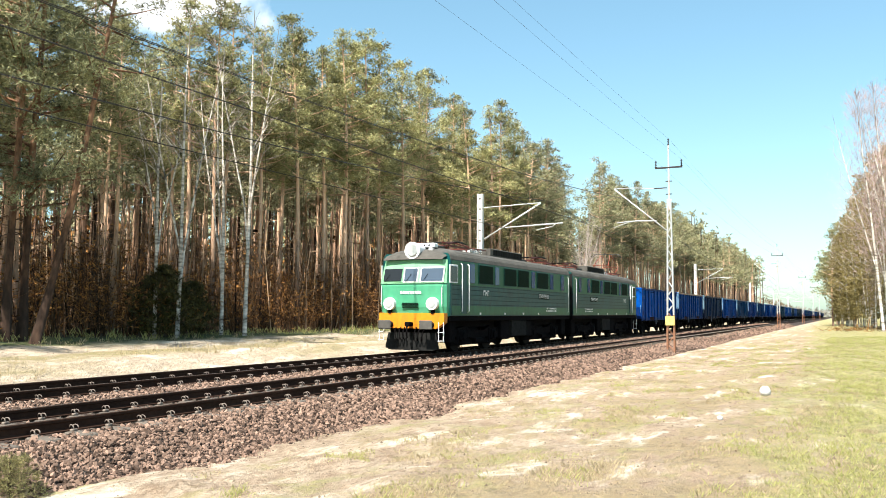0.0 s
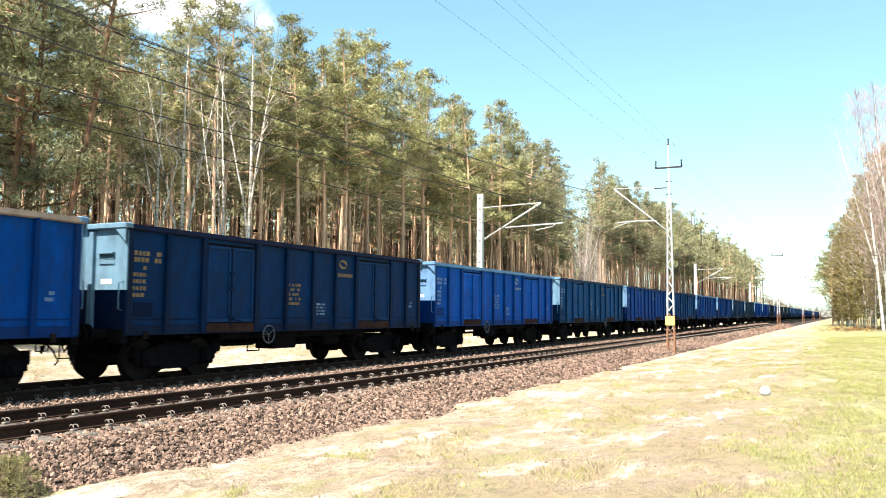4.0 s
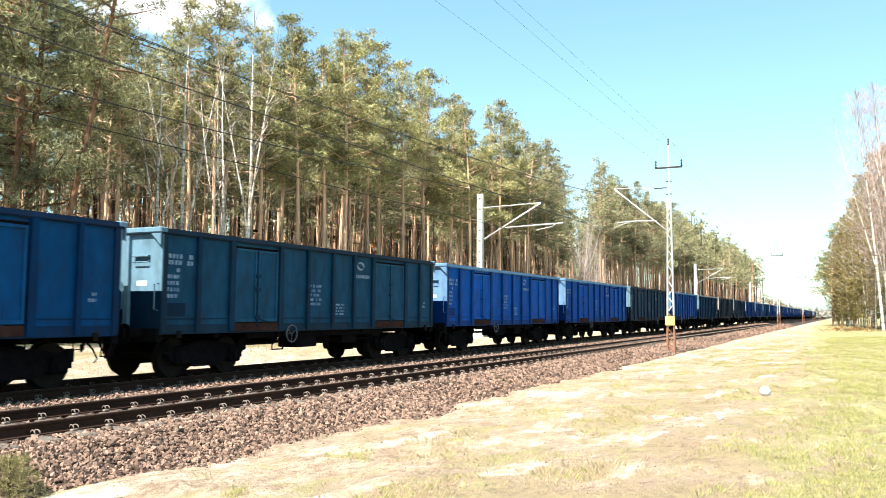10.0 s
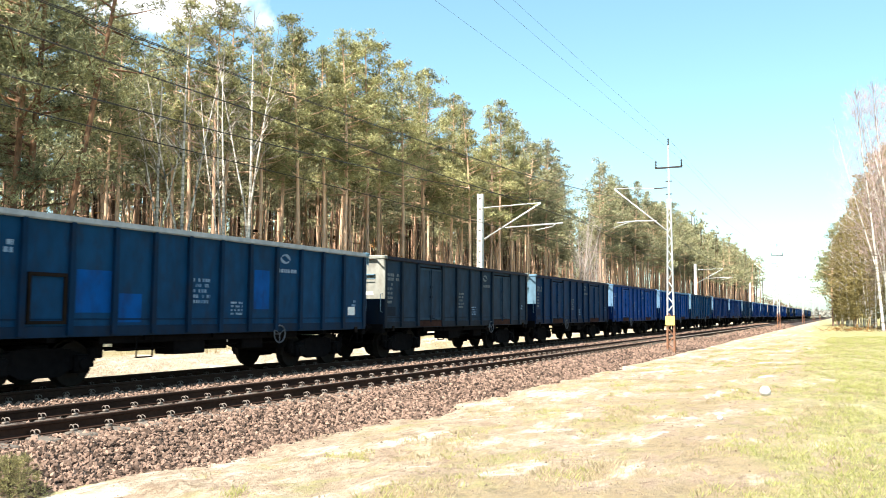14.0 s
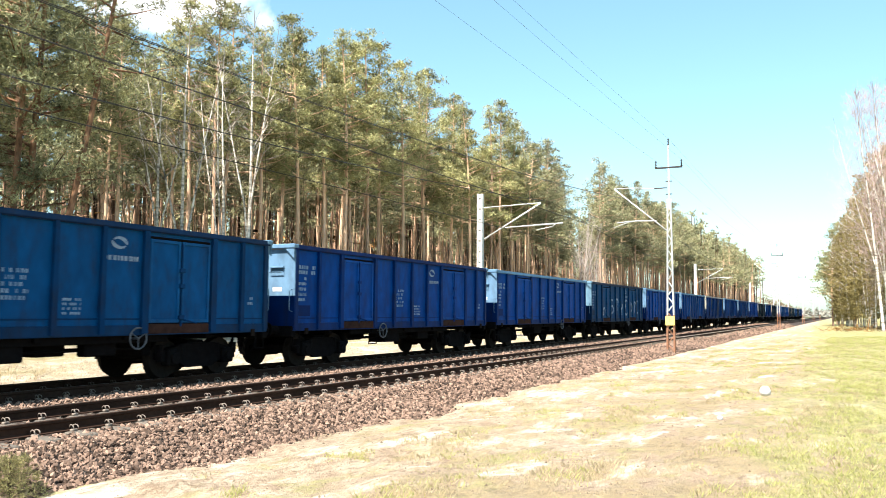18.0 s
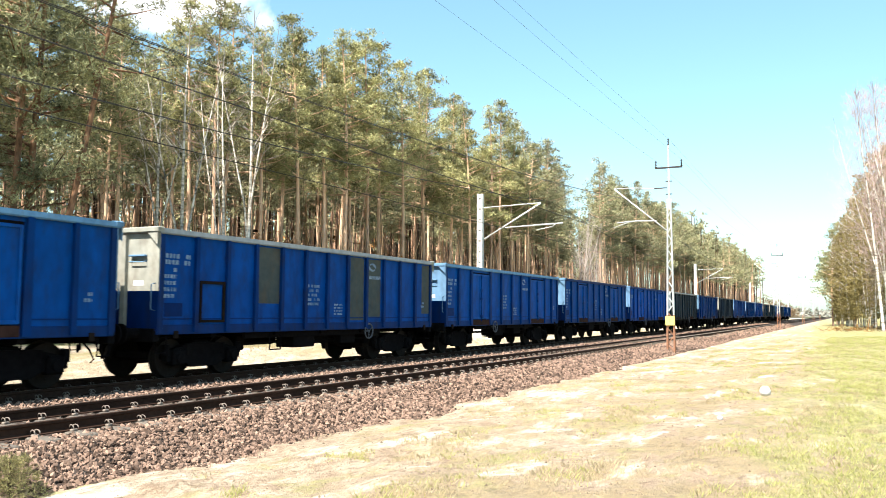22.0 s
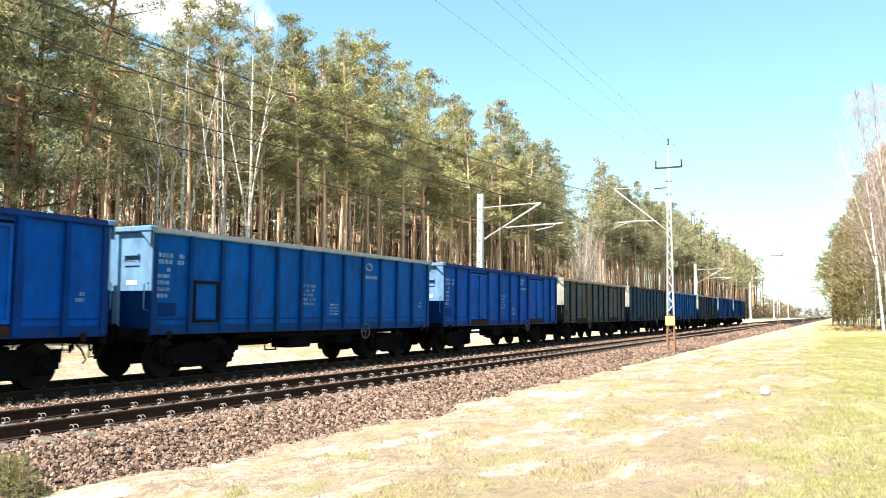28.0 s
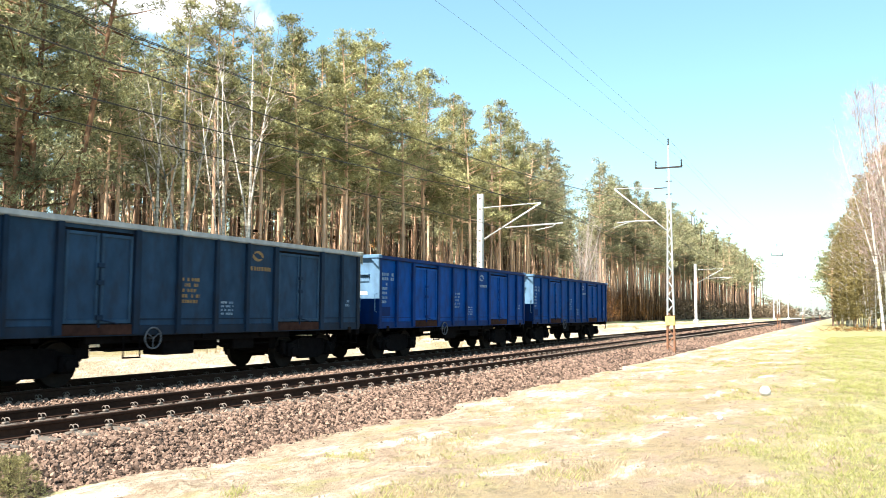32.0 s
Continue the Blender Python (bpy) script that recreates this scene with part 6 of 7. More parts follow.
# ---------------------------------------------------------------- motion along the line
KEY_TIMES = [0.0, 0.25, 0.5, 0.75, 1.0, 1.25, 1.5, 2.0, 3.0, 4.0, 5.0, 6.0, 8.0, 10.0, 12.0, 14.0, 16.0, 18.0, 20.0, 22.0, 24.0, 26.0, 28.0, 30.0, 31.0, 32.0]


def on_track(front, length, turned=False):
    """Pose of a vehicle whose front is at y = front on the train's track."""
    back = front + length
    x0, x1 = TRAIN_X + bend(front), TRAIN_X + bend(back)
    z0, z1 = rise(front), rise(back)
    rz = math.degrees(-math.atan2(x1 - x0, length))
    rx = math.degrees(math.atan2(z1 - z0, length))
    if turned:
        return pose(x1, back, z1, -rx, 0, rz + 180)
    return pose(x0, front, z0, rx, 0, rz)


def roll_wheels(wheels, radius):
    """All wheels of one size turn alike: key one, and let the others share its keys."""
    rows = [(q / 30, pose(0, 0, 0, -math.degrees((run(0) - run(q / 30)) / radius) * -1)) for q in range(961)]
    walk(wheels[0], rows)
    act = wheels[0].animation_data
    for o in wheels[1:]:
        o.rotation_mode = "QUATERNION"
        o.animation_data_create()
        o.animation_data.action = act.action
        o.animation_data.action_slot = act.action_slot


def motions():
    for k, w in enumerate(WAGONS):
        walk(w, [(t, on_track(run(t) + PITCH * k, BODY)) for t in KEY_TIMES])
    walk(LOCOS[0], [(t, on_track(run(t) + LOCO_AT, LOCO_LEN)) for t in KEY_TIMES])
    walk(LOCOS[1], [(t, on_track(run(t) + LOCO_AT + LOCO_LEN + 0.62, LOCO_LEN, True)) for t in KEY_TIMES])
    roll_wheels(GROUP_WHEELS["wagon"], WHEEL_R)
    roll_wheels(GROUP_WHEELS["loco"], LOCO_R)


# ---------------------------------------------------------------- trees
def needles(b, c, size, blades, rnd, stout=1.0):
    """A brush of pine needles: slim spikes fanning out and up from one point."""
    cx, cy, cz = c
    for _ in range(blades):
        dx, dy, dz = rnd.gauss(0, 1), rnd.gauss(0, 1), rnd.gauss(0.45, 0.7)
        q = size * rnd.uniform(0.6, 1.2) / math.sqrt(dx * dx + dy * dy + dz * dz + 1e-6)
        w = size * rnd.uniform(0.08, 0.15) * stout
        a = rnd.uniform(0, 6.28)
        ex, ey, ez = math.cos(a) * w, math.sin(a) * w, rnd.uniform(-1, 1) * w
        k = len(b.v)
        b.v += [(cx - ex, cy - ey, cz - ez), (cx + ex, cy + ey, cz + ez), (cx + dx * q, cy + dy * q, cz + dz * q)]
        b.f.append((k, k + 1, k + 2))


def spray(b, c, o, size, blades, rnd, stout=1.0):
    """Needles at c on the skin of a bough, laid so that they face the way o out of it."""
    cx, cy, cz = c
    ox, oy, oz = o
    q = 1 / math.sqrt(ox * ox + oy * oy + oz * oz + 1e-6)
    ox, oy, oz = ox * q, oy * q, oz * q
    for _ in range(blades):
        dx, dy, dz = rnd.gauss(0, 1) + ox * 0.7, rnd.gauss(0, 1) + oy * 0.7, rnd.gauss(0.3, 0.8) + oz * 0.7
        q = size * rnd.uniform(0.6, 1.2) / math.sqrt(dx * dx + dy * dy + dz * dz + 1e-6)
        dx, dy, dz = dx * q, dy * q, dz * q
        ex, ey, ez = dy * oz - dz * oy, dz * ox - dx * oz, dx * oy - dy * ox
        w = size * rnd.uniform(0.07, 0.14) * stout / math.sqrt(ex * ex + ey * ey + ez * ez + 1e-9)
        ex, ey, ez = ex * w, ey * w, ez * w
        k = len(b.v)
        b.v += [(cx - ex, cy - ey, cz - ez), (cx + ex, cy + ey, cz + ez), (cx + dx, cy + dy, cz + dz)]
        b.f.append((k, k + 1, k + 2))


def tuft(b, c, size, blades, rnd, flat=0.6):
    """A clump of small leaves fanning out from one point."""
    for _ in range(blades):
        d = Vector((rnd.gauss(0, 1), rnd.gauss(0, 1), rnd.gauss(0.25, flat)))
        d = d.normalized() if d.length > 1e-3 else Vector((0, 0, 1))
        side = d.cross(Vector((rnd.gauss(0, 1), rnd.gauss(0, 1), rnd.gauss(0, 1))))
        if side.length < 1e-3:
            continue
        side = side.normalized() * size * rnd.uniform(0.13, 0.24)
        base = Vector(c) + d * size * 0.1
        tip = Vector(c) + d * size * rnd.uniform(0.7, 1.25)
        k = len(b.v)
        b.v += [tuple(base - side * 0.5), tuple(base + side * 0.5), tuple(tip + side), tuple(tip - side * 0.6)]
        b.f.append((k, k + 1, k + 2, k + 3))


def pine_meshes(seed, h, crown_from, spread, lean=0.0, blades=14, clumps=1.0, dark=False, coarse=1.0, fine=1.0, far=False, sparse=1.0):
    """Scots pine: bare ruddy trunk, irregular crown of limbs with needle tufts."""
    rnd = random.Random(seed)
    t, c = Build(), Build()
    n = 9
    pts, rad = [], []
    wob = [rnd.uniform(-1, 1) for _ in range(4)]
    for i in range(n):
        a = i / (n - 1)
        pts.append((lean * a * a * h + 0.18 * math.sin(a * 5 + wob[0] * 3) * a, 0.18 * math.sin(a * 4 + wob[1] * 3) * a, a * h * 0.97))
        rad.append(0.13 * (h / 19) * (1 - a) ** 0.75 + 0.02 + (0.06 if i == 0 else 0))
    t.path(pts, 0.1, 7, rad)

    def on_trunk(z):
        a = min(max(z / (h * 0.97), 0), 1) * (n - 1)
        i = min(int(a), n - 2)
        return Vector(pts[i]).lerp(Vector(pts[i + 1]), a - i)

    z = crown_from * h
    # dead stubs below the crown
    for _ in range(7):
        p = on_trunk(rnd.uniform(0.2, crown_from) * h)
        w = rnd.uniform(0, 2 * math.pi)
        e = p + Vector((math.cos(w), math.sin(w), rnd.uniform(-0.2, 0.3))) * rnd.uniform(0.5, 1.4)
        t.path([p, e], 0.02, 3, [0.022, 0.006])
    while z < h * 0.985:
        a = (z - crown_from * h) / (h * (1 - crown_from))
        reach = spread * (0.55 + 0.9 * math.sin(math.pi * min(1, a * 0.8 + 0.22))) * (1.05 - 0.75 * a) * rnd.uniform(0.6, 1.25)
        p = on_trunk(z)
        w = rnd.uniform(0, 2 * math.pi)
        upward = rnd.uniform(-0.15, 0.35) + 0.5 * a
        d = Vector((math.cos(w), math.sin(w), upward)).normalized()
        mid = p + d * reach * 0.55 + Vector((0, 0, rnd.uniform(-0.15, 0.1)))
        end = p + d * reach + Vector((0, 0, rnd.uniform(0.0, 0.35)))
        t.path([p, mid, end], 0.03, 4, [0.045 * (1 - 0.6 * a) + 0.012, 0.026, 0.008])
        pads = max(1, int(reach * 1.15 * clumps + rnd.random()))
        for i in range(pads):
            f = 0.34 + 0.70 * (i + rnd.random()) / pads
            q = p.lerp(mid, f / 0.55) if f < 0.55 else mid.lerp(end, min(1.05, (f - 0.55) / 0.45))
            q = q + Vector((rnd.gauss(0, 0.2), rnd.gauss(0, 0.2), rnd.gauss(0.08, 0.12))) * (0.6 + 0.4 * reach)
            pr = rnd.uniform(0.28, 0.58) * (0.8 + 0.16 * reach)
            ax, ay = rnd.uniform(0.7, 1.5), rnd.uniform(0.7, 1.5)
            pr *= 1.18
            for _ in range(int((28 + 115 * pr) / coarse)):
                ux, uy, uz = rnd.gauss(0, 1), rnd.gauss(0, 1), rnd.gauss(0.12, 1)
                uq = pr * rnd.random() ** 0.34 / math.sqrt(ux * ux + uy * uy + uz * uz + 1e-6) * (1.4 if rnd.random() < 0.14 else 1.0)
                spray(c, (q.x + ux * uq * ax, q.y + uy * uq * ay, q.z + uz * uq * 0.58), (ux, uy, uz * 1.3 + 0.35), rnd.uniform(0.10, 0.19) * math.sqrt(coarse) * fine, blades, rnd, 1.25 if fine == 1 else 0.8)
        z += rnd.uniform(0.18, 0.40) * sparse
    for _ in range(int(70 / coarse)):
        a = rnd.random()
        gx, gy = rnd.gauss(0, 0.34 * (1.15 - a)), rnd.gauss(0, 0.34 * (1.15 - a))
        spray(c, on_trunk(h * (0.90 + 0.09 * a)) + Vector((gx, gy, rnd.uniform(0, 0.45))), (gx, gy, 0.3), 0.15 * math.sqrt(coarse) * fine, blades, rnd, 1.2 if fine == 1 else 0.8)
    tm = t.mesh("trunk", M_BARK_D if dark else M_BARK_P, smooth=True, fix=False)
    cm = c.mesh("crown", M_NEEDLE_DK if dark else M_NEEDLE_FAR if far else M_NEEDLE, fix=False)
    return tm, cm


def branching(b, twigs, p, d, length, r, depth, rnd, droop=0.0, spread=0.6, leaf=None, leaf_size=0.08):
    """Bare broadleaf limbs, forking down to fine twigs."""
    p = Vector(p)
    steps = 3
    pts, rad = [p], [r]
    for i in range(steps):
        d = (d + Vector((rnd.gauss(0, 0.10), rnd.gauss(0, 0.10), rnd.gauss(0.02 - droop, 0.08)))).normalized()
        p = p + d * length / steps
        pts.append(p)
        rad.append(r * (1 - 0.45 * (i + 1) / steps))
    (b if r > 0.018 else twigs).path(pts, r, 5 if r > 0.03 else 3, rad)
    if depth == 0:
        if leaf is not None:
            for _ in range(6):
                q = pts[-1] + Vector((rnd.gauss(0, 0.22), rnd.gauss(0, 0.22), rnd.gauss(0, 0.22)))
                tuft(leaf, q, leaf_size * 2, 2, rnd)
        return
    for _ in range(rnd.choice((2, 3, 3))):
        k = rnd.randint(1, steps)
        nd = (d + Vector((rnd.gauss(0, spread), rnd.gauss(0, spread), rnd.gauss(0.05, spread * 0.6)))).normalized()
        branching(b, twigs, pts[k], nd, length * rnd.uniform(0.55, 0.8), rad[k] * 0.62, depth - 1, rnd, droop, spread, leaf, leaf_size)


def birch_meshes(seed, h, lean=(0, 0), forks=2, leaf=False, r0=0.058, twig=None, limbs=14, reach=0.11, depth=2, low=0.38, fine=1.0, bark=None):
    rnd = random.Random(seed)
    t, tw, lf = Build(), Build(), Build()
    n = 8
    for s in range(forks):
        pts, rad = [], []
        start = 0 if s == 0 else rnd.uniform(0.22, 0.4)
        rnd.gauss(0, 0.05), rnd.gauss(0, 0.05)
        for i in range(n):
            a = i / (n - 1)
            base = Vector((lean[0] * h * a, lean[1] * h * a, h * a * (1 if s == 0 else 0.92)))
            if s:
                base += Vector((math.cos(s * 2.3), math.sin(s * 2.3), 0)) * max(0, a - start) * h * 0.20
            pts.append(base + Vector((0.12 * math.sin(a * 6 + s), 0.1 * math.cos(a * 5), 0)) * a)
            rad.append((r0 * (1 - a) ** 0.9 + 0.012) * (1 if s == 0 else 0.7))
        first = int(start * (n - 1))
        t.path(pts[first:], 0.1, 7, rad[first:])
        for _ in range(limbs):
            a = rnd.uniform(low, 0.97)
            i = int(a * (n - 1))
            p = Vector(pts[i]).lerp(Vector(pts[min(i + 1, n - 1)]), a * (n - 1) - i)
            w = rnd.uniform(0, 6.28)
            d = Vector((math.cos(w) * 0.6, math.sin(w) * 0.6, 0.75)).normalized()
            branching(t, tw, p, d, h * reach * (1.25 - a), 0.030 * fine * (1.3 - a), depth, rnd, 0.06, 0.5, lf if leaf else None, 0.05)
    if h > 17:                                     # the fine haze of outermost twigs
        for _ in range(1600):
            a = rnd.uniform(0.30, 0.98)
            w, rr = rnd.uniform(0, 6.28), rnd.random() ** 1.1 * h * 0.19 * (1.2 - a)
            p = Vector((lean[0] * h * a + math.cos(w) * rr, lean[1] * h * a + math.sin(w) * rr, h * a))
            tw.path([p, p + Vector((math.cos(w) * 0.3, math.sin(w) * 0.3, rnd.uniform(-0.35, 0.7)))], 0.008, 3, [0.011, 0.006])
    return t.mesh("trunk", bark or M_BARK_B, smooth=True, fix=False), tw.mesh("branchwork", twig or M_TWIG, fix=False), (lf.mesh("leaves", M_SPRING, fix=False) if leaf else None)


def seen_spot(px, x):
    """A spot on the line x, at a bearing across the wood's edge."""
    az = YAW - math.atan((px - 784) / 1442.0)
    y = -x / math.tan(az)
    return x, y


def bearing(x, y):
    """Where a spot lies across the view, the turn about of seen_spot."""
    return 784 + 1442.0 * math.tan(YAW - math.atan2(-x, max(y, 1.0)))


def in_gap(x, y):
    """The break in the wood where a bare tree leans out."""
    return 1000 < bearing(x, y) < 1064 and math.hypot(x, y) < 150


def plant(name, label, category, meshes, m, group="", names=("trunk", "crown")):
    t = thing(name, label, category, group, m=m)
    for nm, me in zip(names, meshes):
        if me is not None:
            tagged(part(nm, me, None, t), kind="stuff" if nm in ("branchwork", "leaves", "stem_cluster") else "")
    return t


def build_forest():
    rnd = random.Random(21)
    shapes = ((0.47, 2.1, 0.0), (0.53, 1.9, 0.015), (0.42, 2.1, -0.012), (0.56, 2.0, 0.008), (0.50, 2.3, 0.0), (0.45, 1.8, -0.02))
    kinds = [pine_meshes(40 + i, 19.0, cf, sp, lean, 5, 1.0) for i, (cf, sp, lean) in enumerate(shapes)]
    far_kinds = [pine_meshes(140 + i, 19.0, cf, sp * 1.15, lean, 4, 1.15, coarse=2.2, far=True) for i, (cf, sp, lean) in enumerate(shapes[:4])]
    low = pine_meshes(60, 17.0, 0.25, 2.4, 0.02, 8, 1.05, dark=True, fine=0.80, sparse=1.05)
    rows = []
    y = -2.0
    for x0, y0, y1, step in ((-26.4, -14, 150, 4.5), (-28.8, -14, 150, 4.6), (-32.0, -10, 140, 4.9), (-36.0, -6, 130, 5.2), (-41.0, 20, 120, 6.5), (-46.5, 12, 130, 5.5)):
        y = y0
        while y < y1:
            rows.append((x0 + rnd.uniform(-1.2, 1.2), y + rnd.uniform(-1.2, 1.2)))
            y += step * rnd.uniform(0.7, 1.35)
    sizes = random.Random(524)
    for x, y in rows:
        if in_gap(x, y):
            continue
        s = sizes.uniform(0.90, 1.04)
        if y < 38:
            s *= 0.91 if y > 18 else 0.95
        if 70 < bearing(x, y) < 250 and x > -31:       # younger growth beside the leaning pine
            s *= 0.74
        me = rnd.choice(kinds if y < 70 and x > -31 else far_kinds)
        m = Matrix.Translation((x + bend(y), y, ground_z(x, y) - 0.1)) @ pose(0, 0, 0, rnd.uniform(-2, 2), rnd.uniform(-2, 2), rnd.uniform(0, 360)) @ Matrix.Scale(s, 4)
        plant("pine_tree", "tall pine with a bare ruddy trunk and green crown", "pine tree", me, m, "pines of the wood")
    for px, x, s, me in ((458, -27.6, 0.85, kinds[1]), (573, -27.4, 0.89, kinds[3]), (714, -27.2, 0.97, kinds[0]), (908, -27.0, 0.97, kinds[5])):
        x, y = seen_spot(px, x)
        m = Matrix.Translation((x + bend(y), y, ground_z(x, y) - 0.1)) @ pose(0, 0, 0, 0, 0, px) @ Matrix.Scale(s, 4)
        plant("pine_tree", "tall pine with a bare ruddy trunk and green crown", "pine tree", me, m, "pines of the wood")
    rnd2 = random.Random(88)
    for x0, y0, y1, step in ((-27.4, 80, 170, 4.8), (-25.6, 150, 230, 6.0)):
        y = y0
        while y < y1:
            x, yy = x0 + rnd2.uniform(-1.2, 1.2), y + rnd2.uniform(-1, 1)
            y += step * rnd2.uniform(0.7, 1.35)
            if not in_gap(x, yy):
                m = Matrix.Translation((x + bend(yy), yy, ground_z(x, yy) - 0.1)) @ pose(0, 0, 0, rnd2.uniform(-2, 2), rnd2.uniform(-2, 2), rnd2.uniform(0, 360)) @ Matrix.Scale(rnd2.uniform(0.86, 1.0), 4)
                plant("pine_tree", "tall pine with a bare ruddy trunk and green crown", "pine tree", rnd2.choice(far_kinds), m, "pines of the wood")
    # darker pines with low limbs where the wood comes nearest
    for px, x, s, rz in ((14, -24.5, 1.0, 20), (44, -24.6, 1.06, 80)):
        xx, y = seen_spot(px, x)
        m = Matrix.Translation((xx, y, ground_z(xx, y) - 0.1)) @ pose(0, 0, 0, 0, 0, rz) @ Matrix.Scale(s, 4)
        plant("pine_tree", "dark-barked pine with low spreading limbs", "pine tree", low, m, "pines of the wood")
    # unseen pine beside the view, added to shade the nearest trees
    x, y = -24.3, 9.5
    plant("pine_tree", "dark-barked pine with low spreading limbs", "pine tree", low, Matrix.Translation((x, y, ground_z(x, y) - 0.1)) @ pose(0, 0, 0, 0, 0, 10), "pines of the wood")
    leaning = pine_meshes(77, 18.5, 0.52, 1.9, -0.055, 7, 1.0, dark=True, fine=0.85, sparse=1.6)
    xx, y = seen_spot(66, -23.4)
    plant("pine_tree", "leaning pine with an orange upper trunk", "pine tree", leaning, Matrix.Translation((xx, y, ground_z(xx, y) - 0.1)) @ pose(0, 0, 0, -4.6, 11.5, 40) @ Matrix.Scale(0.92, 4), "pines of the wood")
    # pale birches along the edge
    b1, b2 = birch_meshes(5, 14.6, (0.01, 0.0), 3, r0=0.092, limbs=10, fine=1.1, reach=0.13, low=0.5), birch_meshes(9, 14.0, (-0.015, 0.01), 3, r0=0.085, limbs=10, fine=1.1, reach=0.13, low=0.5)
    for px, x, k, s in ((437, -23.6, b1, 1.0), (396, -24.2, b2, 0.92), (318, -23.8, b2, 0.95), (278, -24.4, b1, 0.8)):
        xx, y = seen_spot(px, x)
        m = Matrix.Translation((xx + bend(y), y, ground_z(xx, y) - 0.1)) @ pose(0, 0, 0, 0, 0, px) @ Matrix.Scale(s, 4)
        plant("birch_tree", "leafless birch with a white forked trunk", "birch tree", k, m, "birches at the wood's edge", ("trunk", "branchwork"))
    # a leaning bare tree in the gap
    g = birch_meshes(17, 11.5, (0.10, -0.04), 4, r0=0.12, limbs=26, reach=0.17, depth=3, low=0.2, bark=M_TWIG)
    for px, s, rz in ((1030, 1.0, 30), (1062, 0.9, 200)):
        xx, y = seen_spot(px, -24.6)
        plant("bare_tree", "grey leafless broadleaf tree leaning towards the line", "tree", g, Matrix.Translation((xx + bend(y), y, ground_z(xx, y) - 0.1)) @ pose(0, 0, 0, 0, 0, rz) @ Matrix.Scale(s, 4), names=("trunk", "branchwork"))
    # deeper wood: trunks and crowns that cannot be told apart
    t, c = Build(), Build()
    for x0, x1, y0, y1, n in ((-38, -56, 6, 170, 420), (-56, -110, 16, 260, 620), (-24.5, -42, 150, 298, 320)):
        for _ in range(n):
            x, y = rnd.uniform(x0, x1), rnd.uniform(y0, y1)
            if in_gap(x, y):
                continue
            h = rnd.uniform(17, 20.5)
            z = ground_z(x, min(y, 700)) - 0.1
            bx = x + bend(y)
            t.path([(bx, y, z), (bx + rnd.uniform(-.3, .3), y, z + h * 0.95)], 0.15, 5, [0.17, 0.05])
            for _ in range(30 if x > -48 else 16):
                a = rnd.random() ** 0.8
                w, rr = rnd.uniform(0, 6.28), rnd.random() ** 0.6 * (1.7 - 1.1 * a)
                spray(c, (bx + math.cos(w) * rr, y + math.sin(w) * rr, z + h * (0.52 + 0.48 * a)), (math.cos(w), math.sin(w), 0.6), rnd.uniform(0.45, 0.8) * (1 if x > -56 else 1.5), 9, rnd, 1.3)
    for _ in range(3600):                          # closed thicket at the back of the wood
        x, y = rnd.uniform(-128, -108), rnd.uniform(10, 330)
        needles(c, (x, y, rnd.random() ** 1.1 * 13), rnd.uniform(1.6, 3.0), 8, rnd, 2.4)
    for _ in range(2600):
        x, y = rnd.uniform(-98, -80), rnd.uniform(10, 300)
        needles(c, (x, y, rnd.uniform(4, 18)), rnd.uniform(1.0, 2.0), 8, rnd, 2.0)
    wood = thing("deep_wood", "dense pine wood receding along the line", "forest", kind="stuff")
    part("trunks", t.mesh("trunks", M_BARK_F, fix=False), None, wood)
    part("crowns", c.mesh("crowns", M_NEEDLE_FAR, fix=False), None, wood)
    # brown undergrowth
    b, s, s2, fb = Build(), Build(), Build(), Build()
    for i in range(9500):
        x, y = (-24.6 - abs(rnd.gauss(0, 5.0)), rnd.uniform(6, 130)) if i < 7500 else (rnd.uniform(-105, -38), rnd.uniform(14, 230))
        z = ground_z(x, y)
        h = rnd.uniform(0.8, 5.2) * (0.55 if x > -25.5 else 1.0 if i < 7500 else 1.9)
        d = Vector((rnd.gauss(0, 0.16), rnd.gauss(0, 0.16), 1)).normalized()
        p = Vector((x + bend(y), y, z))
        s.path([p, p + d * h], 0.012, 3, [0.016, 0.005])
        for _ in range(4 if i < 7500 else 3):
            q = p + d * h * rnd.uniform(0.15, 0.9)
            if i < 7500 and x > -33:
                e = q + Vector((rnd.gauss(0, 0.34), rnd.gauss(0, 0.34), rnd.uniform(0.05, 0.6)))
                s.path([q, e], 0.006, 3, [0.008, 0.003])
                q = e
            for _ in range(2):
                tuft(b, q + Vector((rnd.gauss(0, 0.14), rnd.gauss(0, 0.14), rnd.gauss(0, 0.12))), rnd.uniform(0.07, 0.18) * (1 if i < 7500 else 5.0), 3, rnd)
    for _ in range(2600):                          # brown thicket closing the view between the far trunks
        x, y = rnd.uniform(-86, -60), rnd.uniform(14, 240)
        tuft(b, (x, y, ground_z(x, y) + rnd.random() ** 1.3 * 9), rnd.uniform(0.8, 1.6), 4, rnd)
    for _ in range(3400):                          # brush along the far edge of the wood
        y = 125 + 340 * rnd.random() ** 1.6
        x = -24.3 - abs(rnd.gauss(0, 2.5))
        tuft(fb, (x + bend(y), y, ground_z(x, min(y, 700)) + rnd.random() ** 1.4 * 3.4), rnd.uniform(0.25, 0.6) * (1 + y / 400), 4, rnd)
    for _ in range(950):
        x, y = -24.8 - abs(rnd.gauss(0, 9.0)), rnd.uniform(8, 150)
        h, p = rnd.uniform(3.5, 10.5), Vector((x + bend(y), y, ground_z(x, y) - 0.05))
        p1 = p + Vector((rnd.gauss(0, 0.25), rnd.gauss(0, 0.25), h * 0.55))
